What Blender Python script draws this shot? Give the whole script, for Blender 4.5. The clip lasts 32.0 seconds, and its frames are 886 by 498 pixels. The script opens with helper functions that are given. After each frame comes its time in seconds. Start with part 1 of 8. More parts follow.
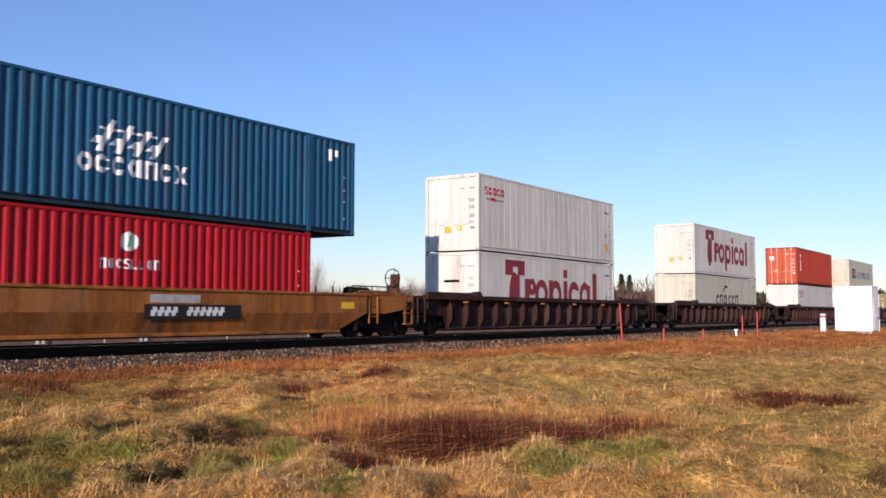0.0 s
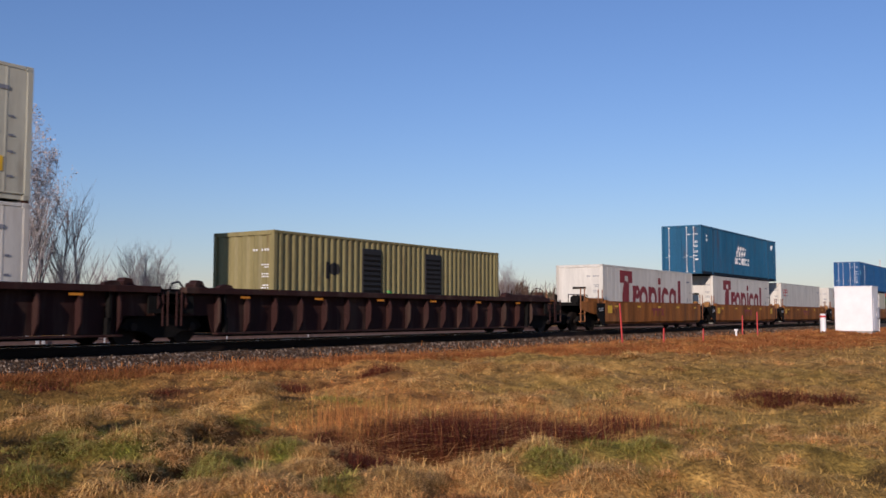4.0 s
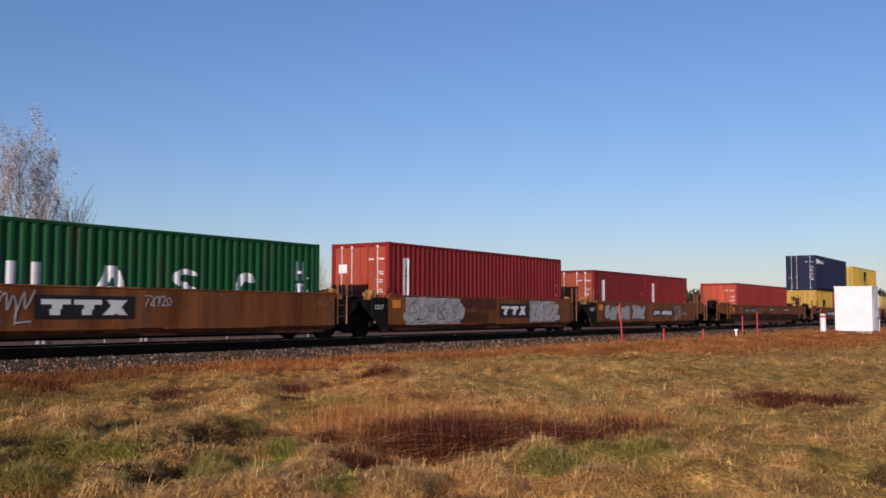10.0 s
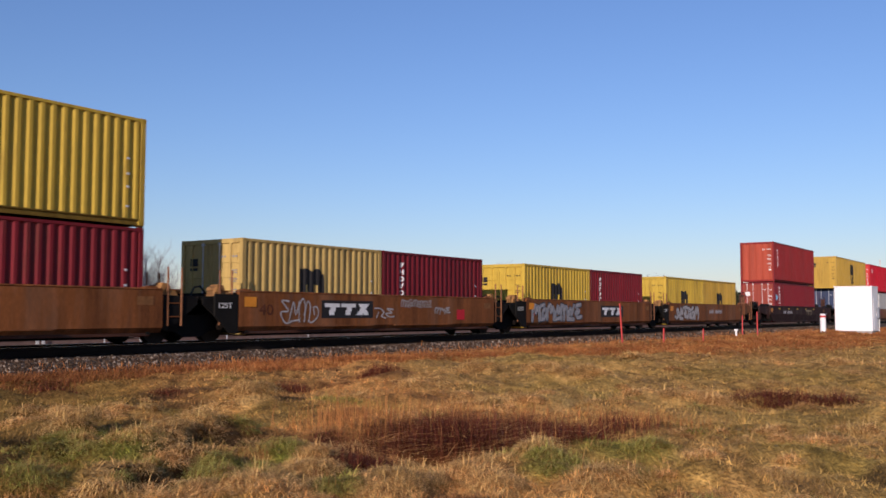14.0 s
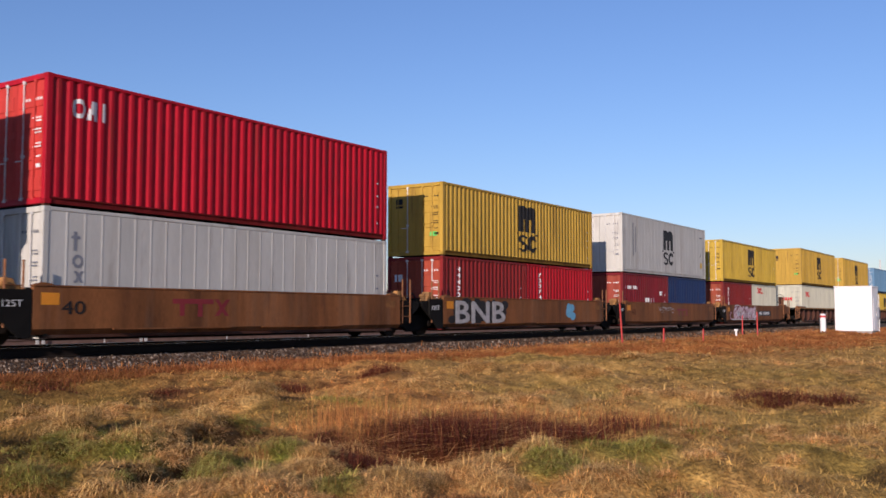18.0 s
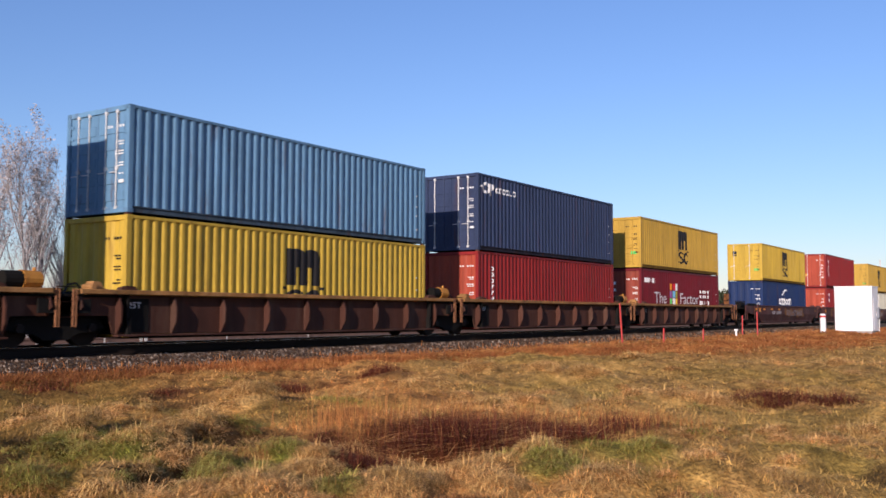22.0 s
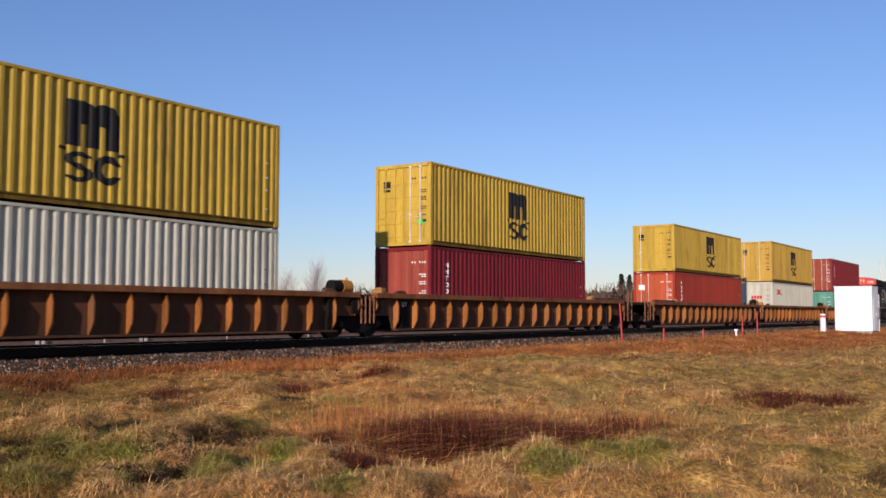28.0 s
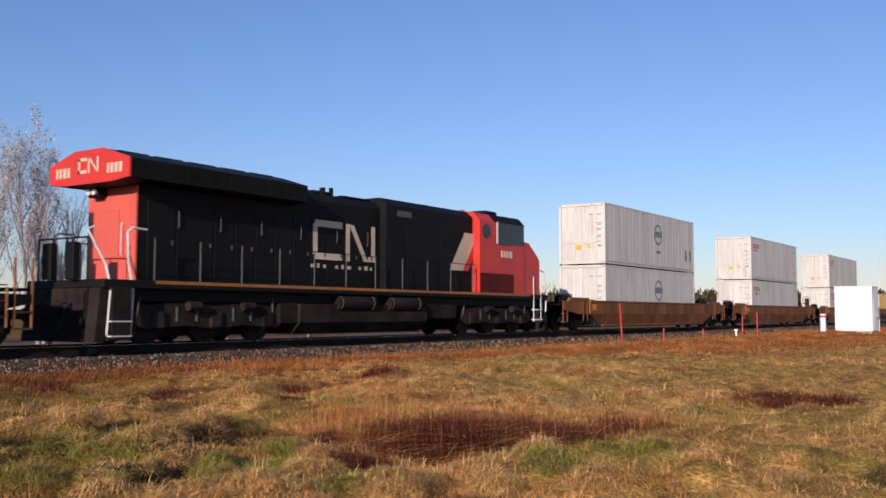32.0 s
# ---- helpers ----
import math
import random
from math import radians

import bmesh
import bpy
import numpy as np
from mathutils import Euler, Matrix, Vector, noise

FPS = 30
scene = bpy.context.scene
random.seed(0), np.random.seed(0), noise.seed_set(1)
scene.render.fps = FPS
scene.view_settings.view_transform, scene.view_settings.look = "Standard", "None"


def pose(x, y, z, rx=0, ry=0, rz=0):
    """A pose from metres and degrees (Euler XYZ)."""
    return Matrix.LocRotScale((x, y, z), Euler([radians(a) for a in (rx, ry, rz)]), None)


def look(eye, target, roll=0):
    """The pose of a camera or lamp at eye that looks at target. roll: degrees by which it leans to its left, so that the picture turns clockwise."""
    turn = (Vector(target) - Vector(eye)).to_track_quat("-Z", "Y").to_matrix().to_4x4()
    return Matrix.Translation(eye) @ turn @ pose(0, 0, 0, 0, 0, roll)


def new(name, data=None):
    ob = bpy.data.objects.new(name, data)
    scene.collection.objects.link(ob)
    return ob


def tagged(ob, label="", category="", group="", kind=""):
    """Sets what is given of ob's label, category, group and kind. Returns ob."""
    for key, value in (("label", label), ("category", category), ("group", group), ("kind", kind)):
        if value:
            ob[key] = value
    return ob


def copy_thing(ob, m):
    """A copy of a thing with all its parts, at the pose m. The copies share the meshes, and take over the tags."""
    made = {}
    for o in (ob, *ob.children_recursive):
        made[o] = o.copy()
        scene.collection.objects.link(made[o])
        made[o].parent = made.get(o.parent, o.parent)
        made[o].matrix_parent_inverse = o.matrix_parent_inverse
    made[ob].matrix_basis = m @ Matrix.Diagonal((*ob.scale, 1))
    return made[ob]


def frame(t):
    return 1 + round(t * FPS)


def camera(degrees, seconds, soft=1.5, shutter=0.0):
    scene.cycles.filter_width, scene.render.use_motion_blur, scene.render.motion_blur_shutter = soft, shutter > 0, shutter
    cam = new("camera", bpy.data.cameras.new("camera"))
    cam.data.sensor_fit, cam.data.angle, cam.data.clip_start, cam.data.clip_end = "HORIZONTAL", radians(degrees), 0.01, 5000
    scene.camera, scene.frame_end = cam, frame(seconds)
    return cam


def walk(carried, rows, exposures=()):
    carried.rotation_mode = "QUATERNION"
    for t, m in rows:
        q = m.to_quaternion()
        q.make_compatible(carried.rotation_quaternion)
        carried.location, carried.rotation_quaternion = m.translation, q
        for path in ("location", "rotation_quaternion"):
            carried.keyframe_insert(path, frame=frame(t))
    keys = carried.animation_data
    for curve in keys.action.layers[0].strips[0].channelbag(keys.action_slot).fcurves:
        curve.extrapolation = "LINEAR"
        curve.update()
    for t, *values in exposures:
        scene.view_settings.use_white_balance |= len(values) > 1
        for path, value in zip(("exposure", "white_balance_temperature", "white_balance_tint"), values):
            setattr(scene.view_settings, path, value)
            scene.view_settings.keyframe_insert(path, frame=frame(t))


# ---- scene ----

# The train runs along x, from large x towards small x; y points away from the camera; the rail tops lie just above z = 0.
EYE = Vector((0.0, 0.0, 0.80))
YAW, PITCH = radians(55.88), radians(3.912)
AIM = Vector((math.sin(YAW) * math.cos(PITCH), math.cos(YAW) * math.cos(PITCH), math.sin(PITCH)))
cam = camera(50.08, 32.0, soft=1.6, shutter=0.06)
STAND = look(EYE, EYE + AIM * 10, 0.097)
walk(cam, [(0.0, STAND), (32.0, STAND)], exposures=[(0.0, 0.28, 5900, 31), (1.0, -0.28, 5900, 31), (2.0, -0.28, 5900, 31), (3.0, -0.29, 5900, 31), (6.0, -0.24, 5900, 31), (7.0, -0.29, 5900, 31), (8.0, -0.09, 5900, 31), (9.0, -0.09, 5900, 31), (10.0, -0.27, 5900, 31), (11.0, -0.25, 5900, 31), (12.0, -0.30, 5900, 31), (13.0, -0.17, 5900, 31), (14.0, -0.11, 5900, 31), (17.0, -0.09, 5900, 31), (18.0, -0.03, 5900, 31), (19.0, 0.00, 5900, 31), (20.0, -0.03, 5900, 31), (21.0, -0.03, 5900, 31), (22.0, 0.14, 5900, 31), (23.0, 0.09, 5900, 31), (24.0, 0.13, 5900, 31), (25.0, 0.11, 5900, 31), (28.0, -0.06, 5900, 31), (29.0, -0.05, 5900, 31), (30.0, -0.09, 5900, 31), (31.0, -0.04, 5900, 31), (32.0, -0.04, 5900, 31)])

# ---- daylight ----
SUN_EL, SUN_OFF = radians(17.0), radians(14.0)
SUN_DIR = Vector((-math.cos(SUN_OFF) * math.cos(SUN_EL), -math.sin(SUN_OFF) * math.cos(SUN_EL), math.sin(SUN_EL)))
world = bpy.data.worlds.new("daylight")
scene.world = world
world.use_nodes = True
wn = world.node_tree.nodes
sky = wn.new("ShaderNodeTexSky")
sky.sky_type = "NISHITA"
sky.sun_disc = False
sky.sun_elevation = SUN_EL
sky.sun_rotation = radians(256.0)
sky.air_density, sky.dust_density, sky.ozone_density = 1.25, 0.12, 5.0
wn["Background"].inputs["Strength"].default_value = 0.117
world.node_tree.links.new(sky.outputs[0], wn["Background"].inputs["Color"])
sun_data = bpy.data.lights.new("sun", "SUN")
sun_data.energy, sun_data.angle, sun_data.color = 5.0, radians(0.6), (1.0, 0.89, 0.65)
sun = new("sun", sun_data)
sun.matrix_world = look(SUN_DIR * 200, (0, 0, 0))

# ---- materials ----
MATS = {}


def material(name, colour, rough=0.6, gloss=0.5, metal=0.0, dark=0.75, light=1.12, grain=6.0, fine=60.0, bump=0.15, rust=0.0, streak=False, dust=0.0):
    """A worn surface: broad stains, fine grain, a fine relief, and rust or dust where asked."""
    if name in MATS:
        return MATS[name]
    m = bpy.data.materials.new(name)
    m.use_nodes = True
    n, l = m.node_tree.nodes, m.node_tree.links
    b = n["Principled BSDF"]
    b.inputs["Metallic"].default_value = metal
    b.inputs["Specular IOR Level"].default_value = gloss
    co = n.new("ShaderNodeTexCoord")
    mp = n.new("ShaderNodeMapping")
    if streak:
        mp.inputs["Scale"].default_value = (1.0, 1.0, 0.12)
    info = n.new("ShaderNodeObjectInfo")
    l.new(co.outputs["Object"], mp.inputs["Vector"])
    off = n.new("ShaderNodeVectorMath")
    off.operation = "ADD"
    l.new(mp.outputs[0], off.inputs[0])
    comb = n.new("ShaderNodeCombineXYZ")
    mul = n.new("ShaderNodeMath")
    mul.operation = "MULTIPLY"
    mul.inputs[1].default_value = 37.0
    l.new(info.outputs["Random"], mul.inputs[0])
    l.new(mul.outputs[0], comb.inputs[0])
    l.new(mul.outputs[0], comb.inputs[2])
    l.new(comb.outputs[0], off.inputs[1])
    t1 = n.new("ShaderNodeTexNoise")
    t1.inputs["Scale"].default_value = grain / 6.0
    t1.inputs["Detail"].default_value = 5.0
    t1.inputs["Roughness"].default_value = 0.65
    t2 = n.new("ShaderNodeTexNoise")
    t2.inputs["Scale"].default_value = fine
    t2.inputs["Detail"].default_value = 2.0
    for t in (t1, t2):
        l.new(off.outputs[0], t.inputs["Vector"])
    ramp = n.new("ShaderNodeMapRange")
    ramp.inputs["From Min"].default_value, ramp.inputs["From Max"].default_value = 0.3, 0.7
    ramp.inputs["To Min"].default_value, ramp.inputs["To Max"].default_value = dark, light
    l.new(t1.outputs["Fac"], ramp.inputs["Value"])
    ramp2 = n.new("ShaderNodeMapRange")
    ramp2.inputs["From Min"].default_value, ramp2.inputs["From Max"].default_value = 0.25, 0.75
    ramp2.inputs["To Min"].default_value, ramp2.inputs["To Max"].default_value = 0.5 + dark / 2, 0.5 + light / 2
    l.new(t2.outputs["Fac"], ramp2.inputs["Value"])
    pr = n.new("ShaderNodeMath")
    pr.operation = "MULTIPLY"
    l.new(ramp.outputs[0], pr.inputs[0])
    l.new(ramp2.outputs[0], pr.inputs[1])
    sc = n.new("ShaderNodeVectorMath")
    sc.operation = "SCALE"
    sc.inputs[0].default_value = colour
    l.new(pr.outputs[0], sc.inputs["Scale"])
    last = sc.outputs[0]
    for amount, tone, scale, low in ((rust, (0.085, 0.030, 0.014), 2.2, 0.56), (dust, (0.30, 0.24, 0.17), 0.9, 0.50)):
        if amount:
            t3 = n.new("ShaderNodeTexNoise")
            t3.inputs["Scale"].default_value = scale
            t3.inputs["Detail"].default_value = 8.0
            t3.inputs["Roughness"].default_value = 0.7
            l.new(off.outputs[0], t3.inputs["Vector"])
            r3 = n.new("ShaderNodeMapRange")
            r3.inputs["From Min"].default_value, r3.inputs["From Max"].default_value = low, low + 0.12
            r3.inputs["To Max"].default_value = amount
            l.new(t3.outputs["Fac"], r3.inputs["Value"])
            mx = n.new("ShaderNodeMix")
            mx.data_type = "RGBA"
            l.new(r3.outputs[0], mx.inputs["Factor"])
            l.new(last, mx.inputs["A"])
            mx.inputs["B"].default_value = (*tone, 1)
            last = mx.outputs["Result"]
    l.new(last, b.inputs["Base Color"])
    rr = n.new("ShaderNodeMapRange")
    rr.inputs["To Min"].default_value, rr.inputs["To Max"].default_value = max(0.05, rough - 0.12), min(1.0, rough + 0.12)
    l.new(t1.outputs["Fac"], rr.inputs["Value"])
    l.new(rr.outputs[0], b.inputs["Roughness"])
    if bump:
        bp = n.new("ShaderNodeBump")
        bp.inputs["Strength"].default_value = bump
        bp.inputs["Distance"].default_value = 0.02
        l.new(t2.outputs["Fac"], bp.inputs["Height"])
        l.new(bp.outputs[0], b.inputs["Normal"])
    MATS[name] = m
    return m


PAINTS = {
    "teal": (0.013, 0.098, 0.190), "blue": (0.009, 0.082, 0.225), "light_blue": (0.125, 0.255, 0.395), "navy": (0.009, 0.015, 0.050),
    "slate": (0.034, 0.050, 0.105), "royal": (0.012, 0.030, 0.098),
    "red": (0.420, 0.009, 0.015), "signal_red": (0.480, 0.006, 0.018), "brick": (0.242, 0.018, 0.016), "oxide": (0.190, 0.016, 0.014),
    "orange_red": (0.320, 0.038, 0.016), "wine": (0.150, 0.009, 0.015), "maroon": (0.190, 0.013, 0.018),
    "green": (0.007, 0.086, 0.023), "sea_green": (0.100, 0.290, 0.210),
    "yellow": (0.540, 0.355, 0.040), "ochre": (0.500, 0.305, 0.042), "sand": (0.500, 0.340, 0.105), "khaki": (0.260, 0.220, 0.095),
    "white": (0.67, 0.645, 0.57), "cream": (0.555, 0.540, 0.42), "grey_white": (0.58, 0.565, 0.51), "faded_red": (0.29, 0.028, 0.020),
}


def paint(tone):
    pale = tone in ("white", "cream", "grey_white")
    return material("paint_" + tone, PAINTS[tone], rough=0.55, gloss=0.22, dark=0.80 if pale else 0.70, light=1.05 if pale else 1.12, grain=9.0, fine=35.0,
                    bump=0.06, rust=0.35 if pale else 0.75 if tone == "light_blue" else 0.5, dust=0.22 if pale else 0.0, streak=True)


def worn(tone):
    """The same paint where it is knocked and rusty."""
    return material("worn_" + tone, PAINTS[tone], rough=0.7, gloss=0.2, dark=0.55, light=1.1, grain=30.0, fine=60.0, bump=0.15, rust=0.85)


def faded(tone):
    """Paint on the end of a red box, brighter and nearer orange; other paints stay as they are."""
    if tone not in ("red", "signal_red", "brick", "oxide", "orange_red", "wine", "maroon", "faded_red"):
        return paint(tone)
    r, g, b = PAINTS[tone]
    return material("faded_" + tone, (min(0.55, 1.38 * r + 0.05), 1.5 * g + 0.040, 1.1 * b + 0.016), rough=0.65, gloss=0.2, dark=0.72, light=1.12, grain=14.0, fine=40.0, bump=0.08, rust=0.35, streak=True)


def darkened(tone):
    """Paint on the bottom rails, darkened for dirt and for the shadow line between boxes."""
    r, g, b = PAINTS[tone]
    return material("scuffed_" + tone, (0.35 * r + 0.02, 0.32 * g + 0.014, 0.3 * b + 0.01), rough=0.85, gloss=0.1, dark=0.5, light=1.2, grain=16.0, fine=50.0, bump=0.15, rust=0.8)


WHITE_INK = material("white_lettering", (0.74, 0.74, 0.72), 0.6, 0.2, fine=30, dark=0.8, bump=0.0)
BLACK_INK = material("black_lettering", (0.020, 0.018, 0.018), 0.6, 0.2, bump=0.0)
MAROON_INK = material("maroon_lettering", (0.24, 0.030, 0.036), 0.6, 0.2, bump=0.0)
RED_INK = material("red_lettering", (0.55, 0.02, 0.03), 0.6, 0.2, bump=0.0)
BLUE_INK = material("blue_lettering", (0.035, 0.05, 0.16), 0.6, 0.2, bump=0.0)
YELLOW_INK = material("yellow_label", (0.75, 0.45, 0.03), 0.6, 0.2, bump=0.0)
GREEN_INK = material("green_label", (0.12, 0.55, 0.12), 0.6, 0.2, bump=0.0)
GREY_INK = material("grey_lettering", (0.22, 0.23, 0.26), 0.6, 0.2, bump=0.0)
PINK_INK = material("pink_spray", (0.62, 0.34, 0.42), 0.8, 0.2, bump=0.0)
VIOLET_INK = material("violet_spray", (0.25, 0.095, 0.27), 0.8, 0.2, bump=0.0)
LIME_INK = material("lime_spray", (0.27, 0.26, 0.05), 0.8, 0.2, bump=0.0)
SILVER_INK = material("silver_spray", (0.46, 0.435, 0.42), 0.7, 0.2, dark=0.65, light=1.15, grain=24, bump=0.0, rust=0.3)
SKY_INK = material("sky_blue_spray", (0.16, 0.42, 0.60), 0.8, 0.2, bump=0.0)
KHAKI_INK = material("faded_cream_lettering", (0.34, 0.27, 0.16), 0.8, 0.2, dark=0.5, light=1.2, grain=20, bump=0.0)
AMBER_INK = material("faded_amber_spray", (0.24, 0.105, 0.035), 0.8, 0.2, dark=0.5, light=1.3, grain=20, bump=0.0)
STAIN_INK = material("dark_brown_overpaint", (0.085, 0.026, 0.012), 0.8, 0.2, dark=0.5, light=1.5, grain=12, bump=0.0)
FADED_MAROON_INK = material("faded_maroon_spray", (0.13, 0.025, 0.032), 0.8, 0.2, dark=0.6, light=1.3, grain=15, bump=0.0)
ORANGE_INK = material("orange_label", (0.72, 0.26, 0.02), 0.6, 0.2, bump=0.0)
INK = dict(white=WHITE_INK, black=BLACK_INK, maroon=MAROON_INK, red=RED_INK, blue=BLUE_INK, yellow=YELLOW_INK, green=GREEN_INK,
           grey=GREY_INK, pink=PINK_INK, violet=VIOLET_INK, lime=LIME_INK, silver=SILVER_INK, sky=SKY_INK, orange=ORANGE_INK, stain=STAIN_INK, faded_maroon=FADED_MAROON_INK, amber=AMBER_INK, khaki=KHAKI_INK)
RUST_BROWN = material("rust_brown_paint", (0.212, 0.070, 0.018), 0.80, 0.2, dark=0.32, light=1.5, grain=8, rust=0.5, dust=0.12, streak=True)
GOLD_BROWN = material("gold_brown_paint", (0.295, 0.104, 0.020), 0.80, 0.2, dark=0.28, light=1.55, grain=8, rust=0.6, dust=0.10, streak=True)
MAROON_BROWN = material("dark_maroon_paint", (0.037, 0.0135, 0.0115), 0.80, 0.2, dark=0.6, light=1.2, grain=7, rust=0.3, dust=0.10, streak=True)
PLUM_BROWN = material("plum_brown_paint", (0.074, 0.023, 0.019), 0.75, 0.3, dark=0.5, light=1.4, grain=5, rust=0.5, dust=0.10, streak=True)
DARK_BROWN = material("dark_brown_paint", (0.078, 0.030, 0.019), 0.80, 0.2, dark=0.55, light=1.2, grain=7, rust=0.4, dust=0.10, streak=True)
ORANGE_BROWN = material("orange_brown_paint", (0.225, 0.082, 0.024), 0.78, 0.25, dark=0.42, light=1.35, grain=7, rust=0.6, dust=0.10, streak=True)
AMBER_BROWN = material("amber_brown_paint", (0.105, 0.045, 0.021), 0.80, 0.2, dark=0.5, light=1.25, grain=7, rust=0.6, dust=0.10, streak=True)
COATS = dict(amber=AMBER_BROWN, rust=RUST_BROWN, gold=GOLD_BROWN, maroon=MAROON_BROWN, plum=PLUM_BROWN, dark=DARK_BROWN, orange=ORANGE_BROWN)
BLACK_STEEL = material("grimy_black_steel", (0.008, 0.007, 0.006), 0.9, 0.15, dark=0.5, light=1.6)
WHEEL_STEEL = material("rusty_wheel_steel", (0.018, 0.012, 0.009), 0.7, 0.3, metal=0.2, dark=0.6, light=1.3)
BARE_STEEL = material("galvanised_steel", (0.58, 0.57, 0.55), 0.5, metal=0.35, dark=0.8)
GASKET = material("black_rubber", (0.015, 0.015, 0.016), 0.7)
RAIL_STEEL = material("rail_steel", (0.020, 0.013, 0.010), 0.8, 0.2, dark=0.7)
RAIL_TOP = material("polished_rail_head", (0.50, 0.48, 0.46), 0.25, metal=1.0, dark=0.85)
# Posts: a lighter orange than the cars, direct sunlight put into the colour.
POST_TAN = material("sunlit_orange_paint", (0.27, 0.115, 0.050), 0.75, 0.2, dark=0.6, light=1.2, grain=20, rust=0.4)
LABEL_ORANGE = material("orange_machine_paint", (0.52, 0.22, 0.03), 0.6, 0.3, dark=0.7, light=1.1, grain=20, rust=0.3)
# Chords and deck castings: worn tan, its colour lightened for the sun on them.
CHORD_TAN = material("sunlit_worn_tan_paint", (0.36, 0.175, 0.055), 0.8, 0.2, dark=0.45, light=1.3, grain=10, rust=0.6, dust=0.1)
TIMBER = material("creosoted_timber", (0.060, 0.045, 0.035), 0.85, dark=0.6, light=1.3, fine=25, bump=0.4)


# ---- mesh building ----
class Build:
    """Collects boxes, rods, tubes and sheets into one mesh."""

    def __init__(self):
        self.v, self.f = [], []

    def add(self, verts, faces):
        k = len(self.v)
        self.v += [tuple(p) for p in verts]
        self.f += [tuple(i + k for i in f) for f in faces]
        return self

    def box(self, x0, x1, y0, y1, z0, z1, c=0.0):
        """A box, its edges chamfered by c."""
        if c <= 0:
            return self.add([(x, y, z) for x in (x0, x1) for y in (y0, y1) for z in (z0, z1)],
                            [(0, 1, 3, 2), (4, 6, 7, 5), (0, 4, 5, 1), (2, 3, 7, 6), (0, 2, 6, 4), (1, 5, 7, 3)])
        c = min(c, 0.45 * min(x1 - x0, y1 - y0, z1 - z0))
        rings = []
        for z, d in ((z0, c), (z0 + c, 0), (z1 - c, 0), (z1, c)):
            a0, a1, b0, b1 = x0 + d, x1 - d, y0 + d, y1 - d
            k = c - d * 0.5
            rings.append([(a0 + k, b0, z), (a1 - k, b0, z), (a1, b0 + k, z), (a1, b1 - k, z), (a1 - k, b1, z), (a0 + k, b1, z), (a0, b1 - k, z), (a0, b0 + k, z)])
        faces = [tuple(range(7, -1, -1)), tuple(range(24, 32))]
        for r in range(3):
            for i in range(8):
                j = (i + 1) % 8
                faces.append((r * 8 + i, r * 8 + j, r * 8 + 8 + j, r * 8 + 8 + i))
        return self.add([p for ring in rings for p in ring], faces)

    def prism(self, outline, axis, a, b):
        """An outline of two coordinates pushed along an axis from a to b."""
        n = len(outline)

        def at(p, h):
            return {"x": (h, p[0], p[1]), "y": (p[0], h, p[1]), "z": (p[0], p[1], h)}[axis]
        return self.add([at(p, a) for p in outline] + [at(p, b) for p in outline],
                        [tuple(range(n)), tuple(range(2 * n - 1, n - 1, -1))] + [(i, i + n, (i + 1) % n + n, (i + 1) % n) for i in range(n)])

    def rod(self, p, q, r, n=6, r2=None):
        """A rod between two points."""
        p, q = Vector(p), Vector(q)
        d = (q - p).normalized()
        s = d.orthogonal().normalized()
        t = d.cross(s)
        r2 = r if r2 is None else r2
        ring = [(math.cos(2 * math.pi * i / n), math.sin(2 * math.pi * i / n)) for i in range(n)]
        return self.add([p + r * (s * c + t * k) for c, k in ring] + [q + r2 * (s * c + t * k) for c, k in ring],
                        [tuple(range(n - 1, -1, -1)), tuple(range(n, 2 * n))] + [(i, (i + 1) % n, (i + 1) % n + n, i + n) for i in range(n)])

    def path(self, points, r, n=6):
        for p, q in zip(points, points[1:]):
            self.rod(p, q, r, n)
        return self

    def mesh(self, name, smooth=False):
        me = bpy.data.meshes.new(name)
        me.from_pydata(self.v, [], self.f)
        bm = bmesh.new()
        bm.from_mesh(me)
        bmesh.ops.recalc_face_normals(bm, faces=bm.faces)
        bm.to_mesh(me)
        bm.free()
        if smooth:
            me.polygons.foreach_set("use_smooth", [True] * len(me.polygons))
        return me


KEPT = {}


def shared(key, make, mat):
    """One mesh for all alike pieces of one material."""
    key = (key, mat.name)
    if key not in KEPT:
        made = make()
        me = made.mesh(str(key[0])) if isinstance(made, Build) else made
        me.materials.clear()
        me.materials.append(mat)
        KEPT[key] = me
    return KEPT[key]


def part(name, mesh, mat, parent, label="", at=None):
    """Links a mesh (or a Build) as one object under a thing or under a part."""
    if isinstance(mesh, Build):
        mesh = mesh.mesh(name)
    if not mesh.materials:
        mesh.materials.append(mat)
    ob = new(name, mesh)
    ob.parent = parent
    if at is not None:
        ob.matrix_basis = at
    if label:
        tagged(ob, label)
    return ob


def thing(name, label, category, at=None, group="", kind=""):
    ob = new(name)
    ob.empty_display_size = 0.3
    if at is not None:
        ob.matrix_basis = at
    return tagged(ob, label, category, group, kind)


# ---- setting: ground, ballast and track ----
TRACK_Y = 19.85


def ground_z(x, y):
    """Height of the field, with soft hummocks; the bed of the track is level."""
    if y > TRACK_Y - 3.4:
        base_z = -0.41
    else:
        base_z = -0.41 - 0.22 * min(1.0, (TRACK_Y - 3.4 - y) / 14.0)
    w = min(1.0, max(0.0, (TRACK_Y - 3.2 - y) / 2.0)) if y < TRACK_Y else min(1.0, max(0.0, (y - TRACK_Y - 4.0) / 8.0))
    h = 0.14 * noise.noise((x * 0.35, y * 0.35, 0.0)) + 0.20 * noise.noise((x * 0.95, y * 1.1, 3.0)) + 0.07 * noise.noise((x * 2.1, y * 2.3, 7.0))
    return base_z + w * h


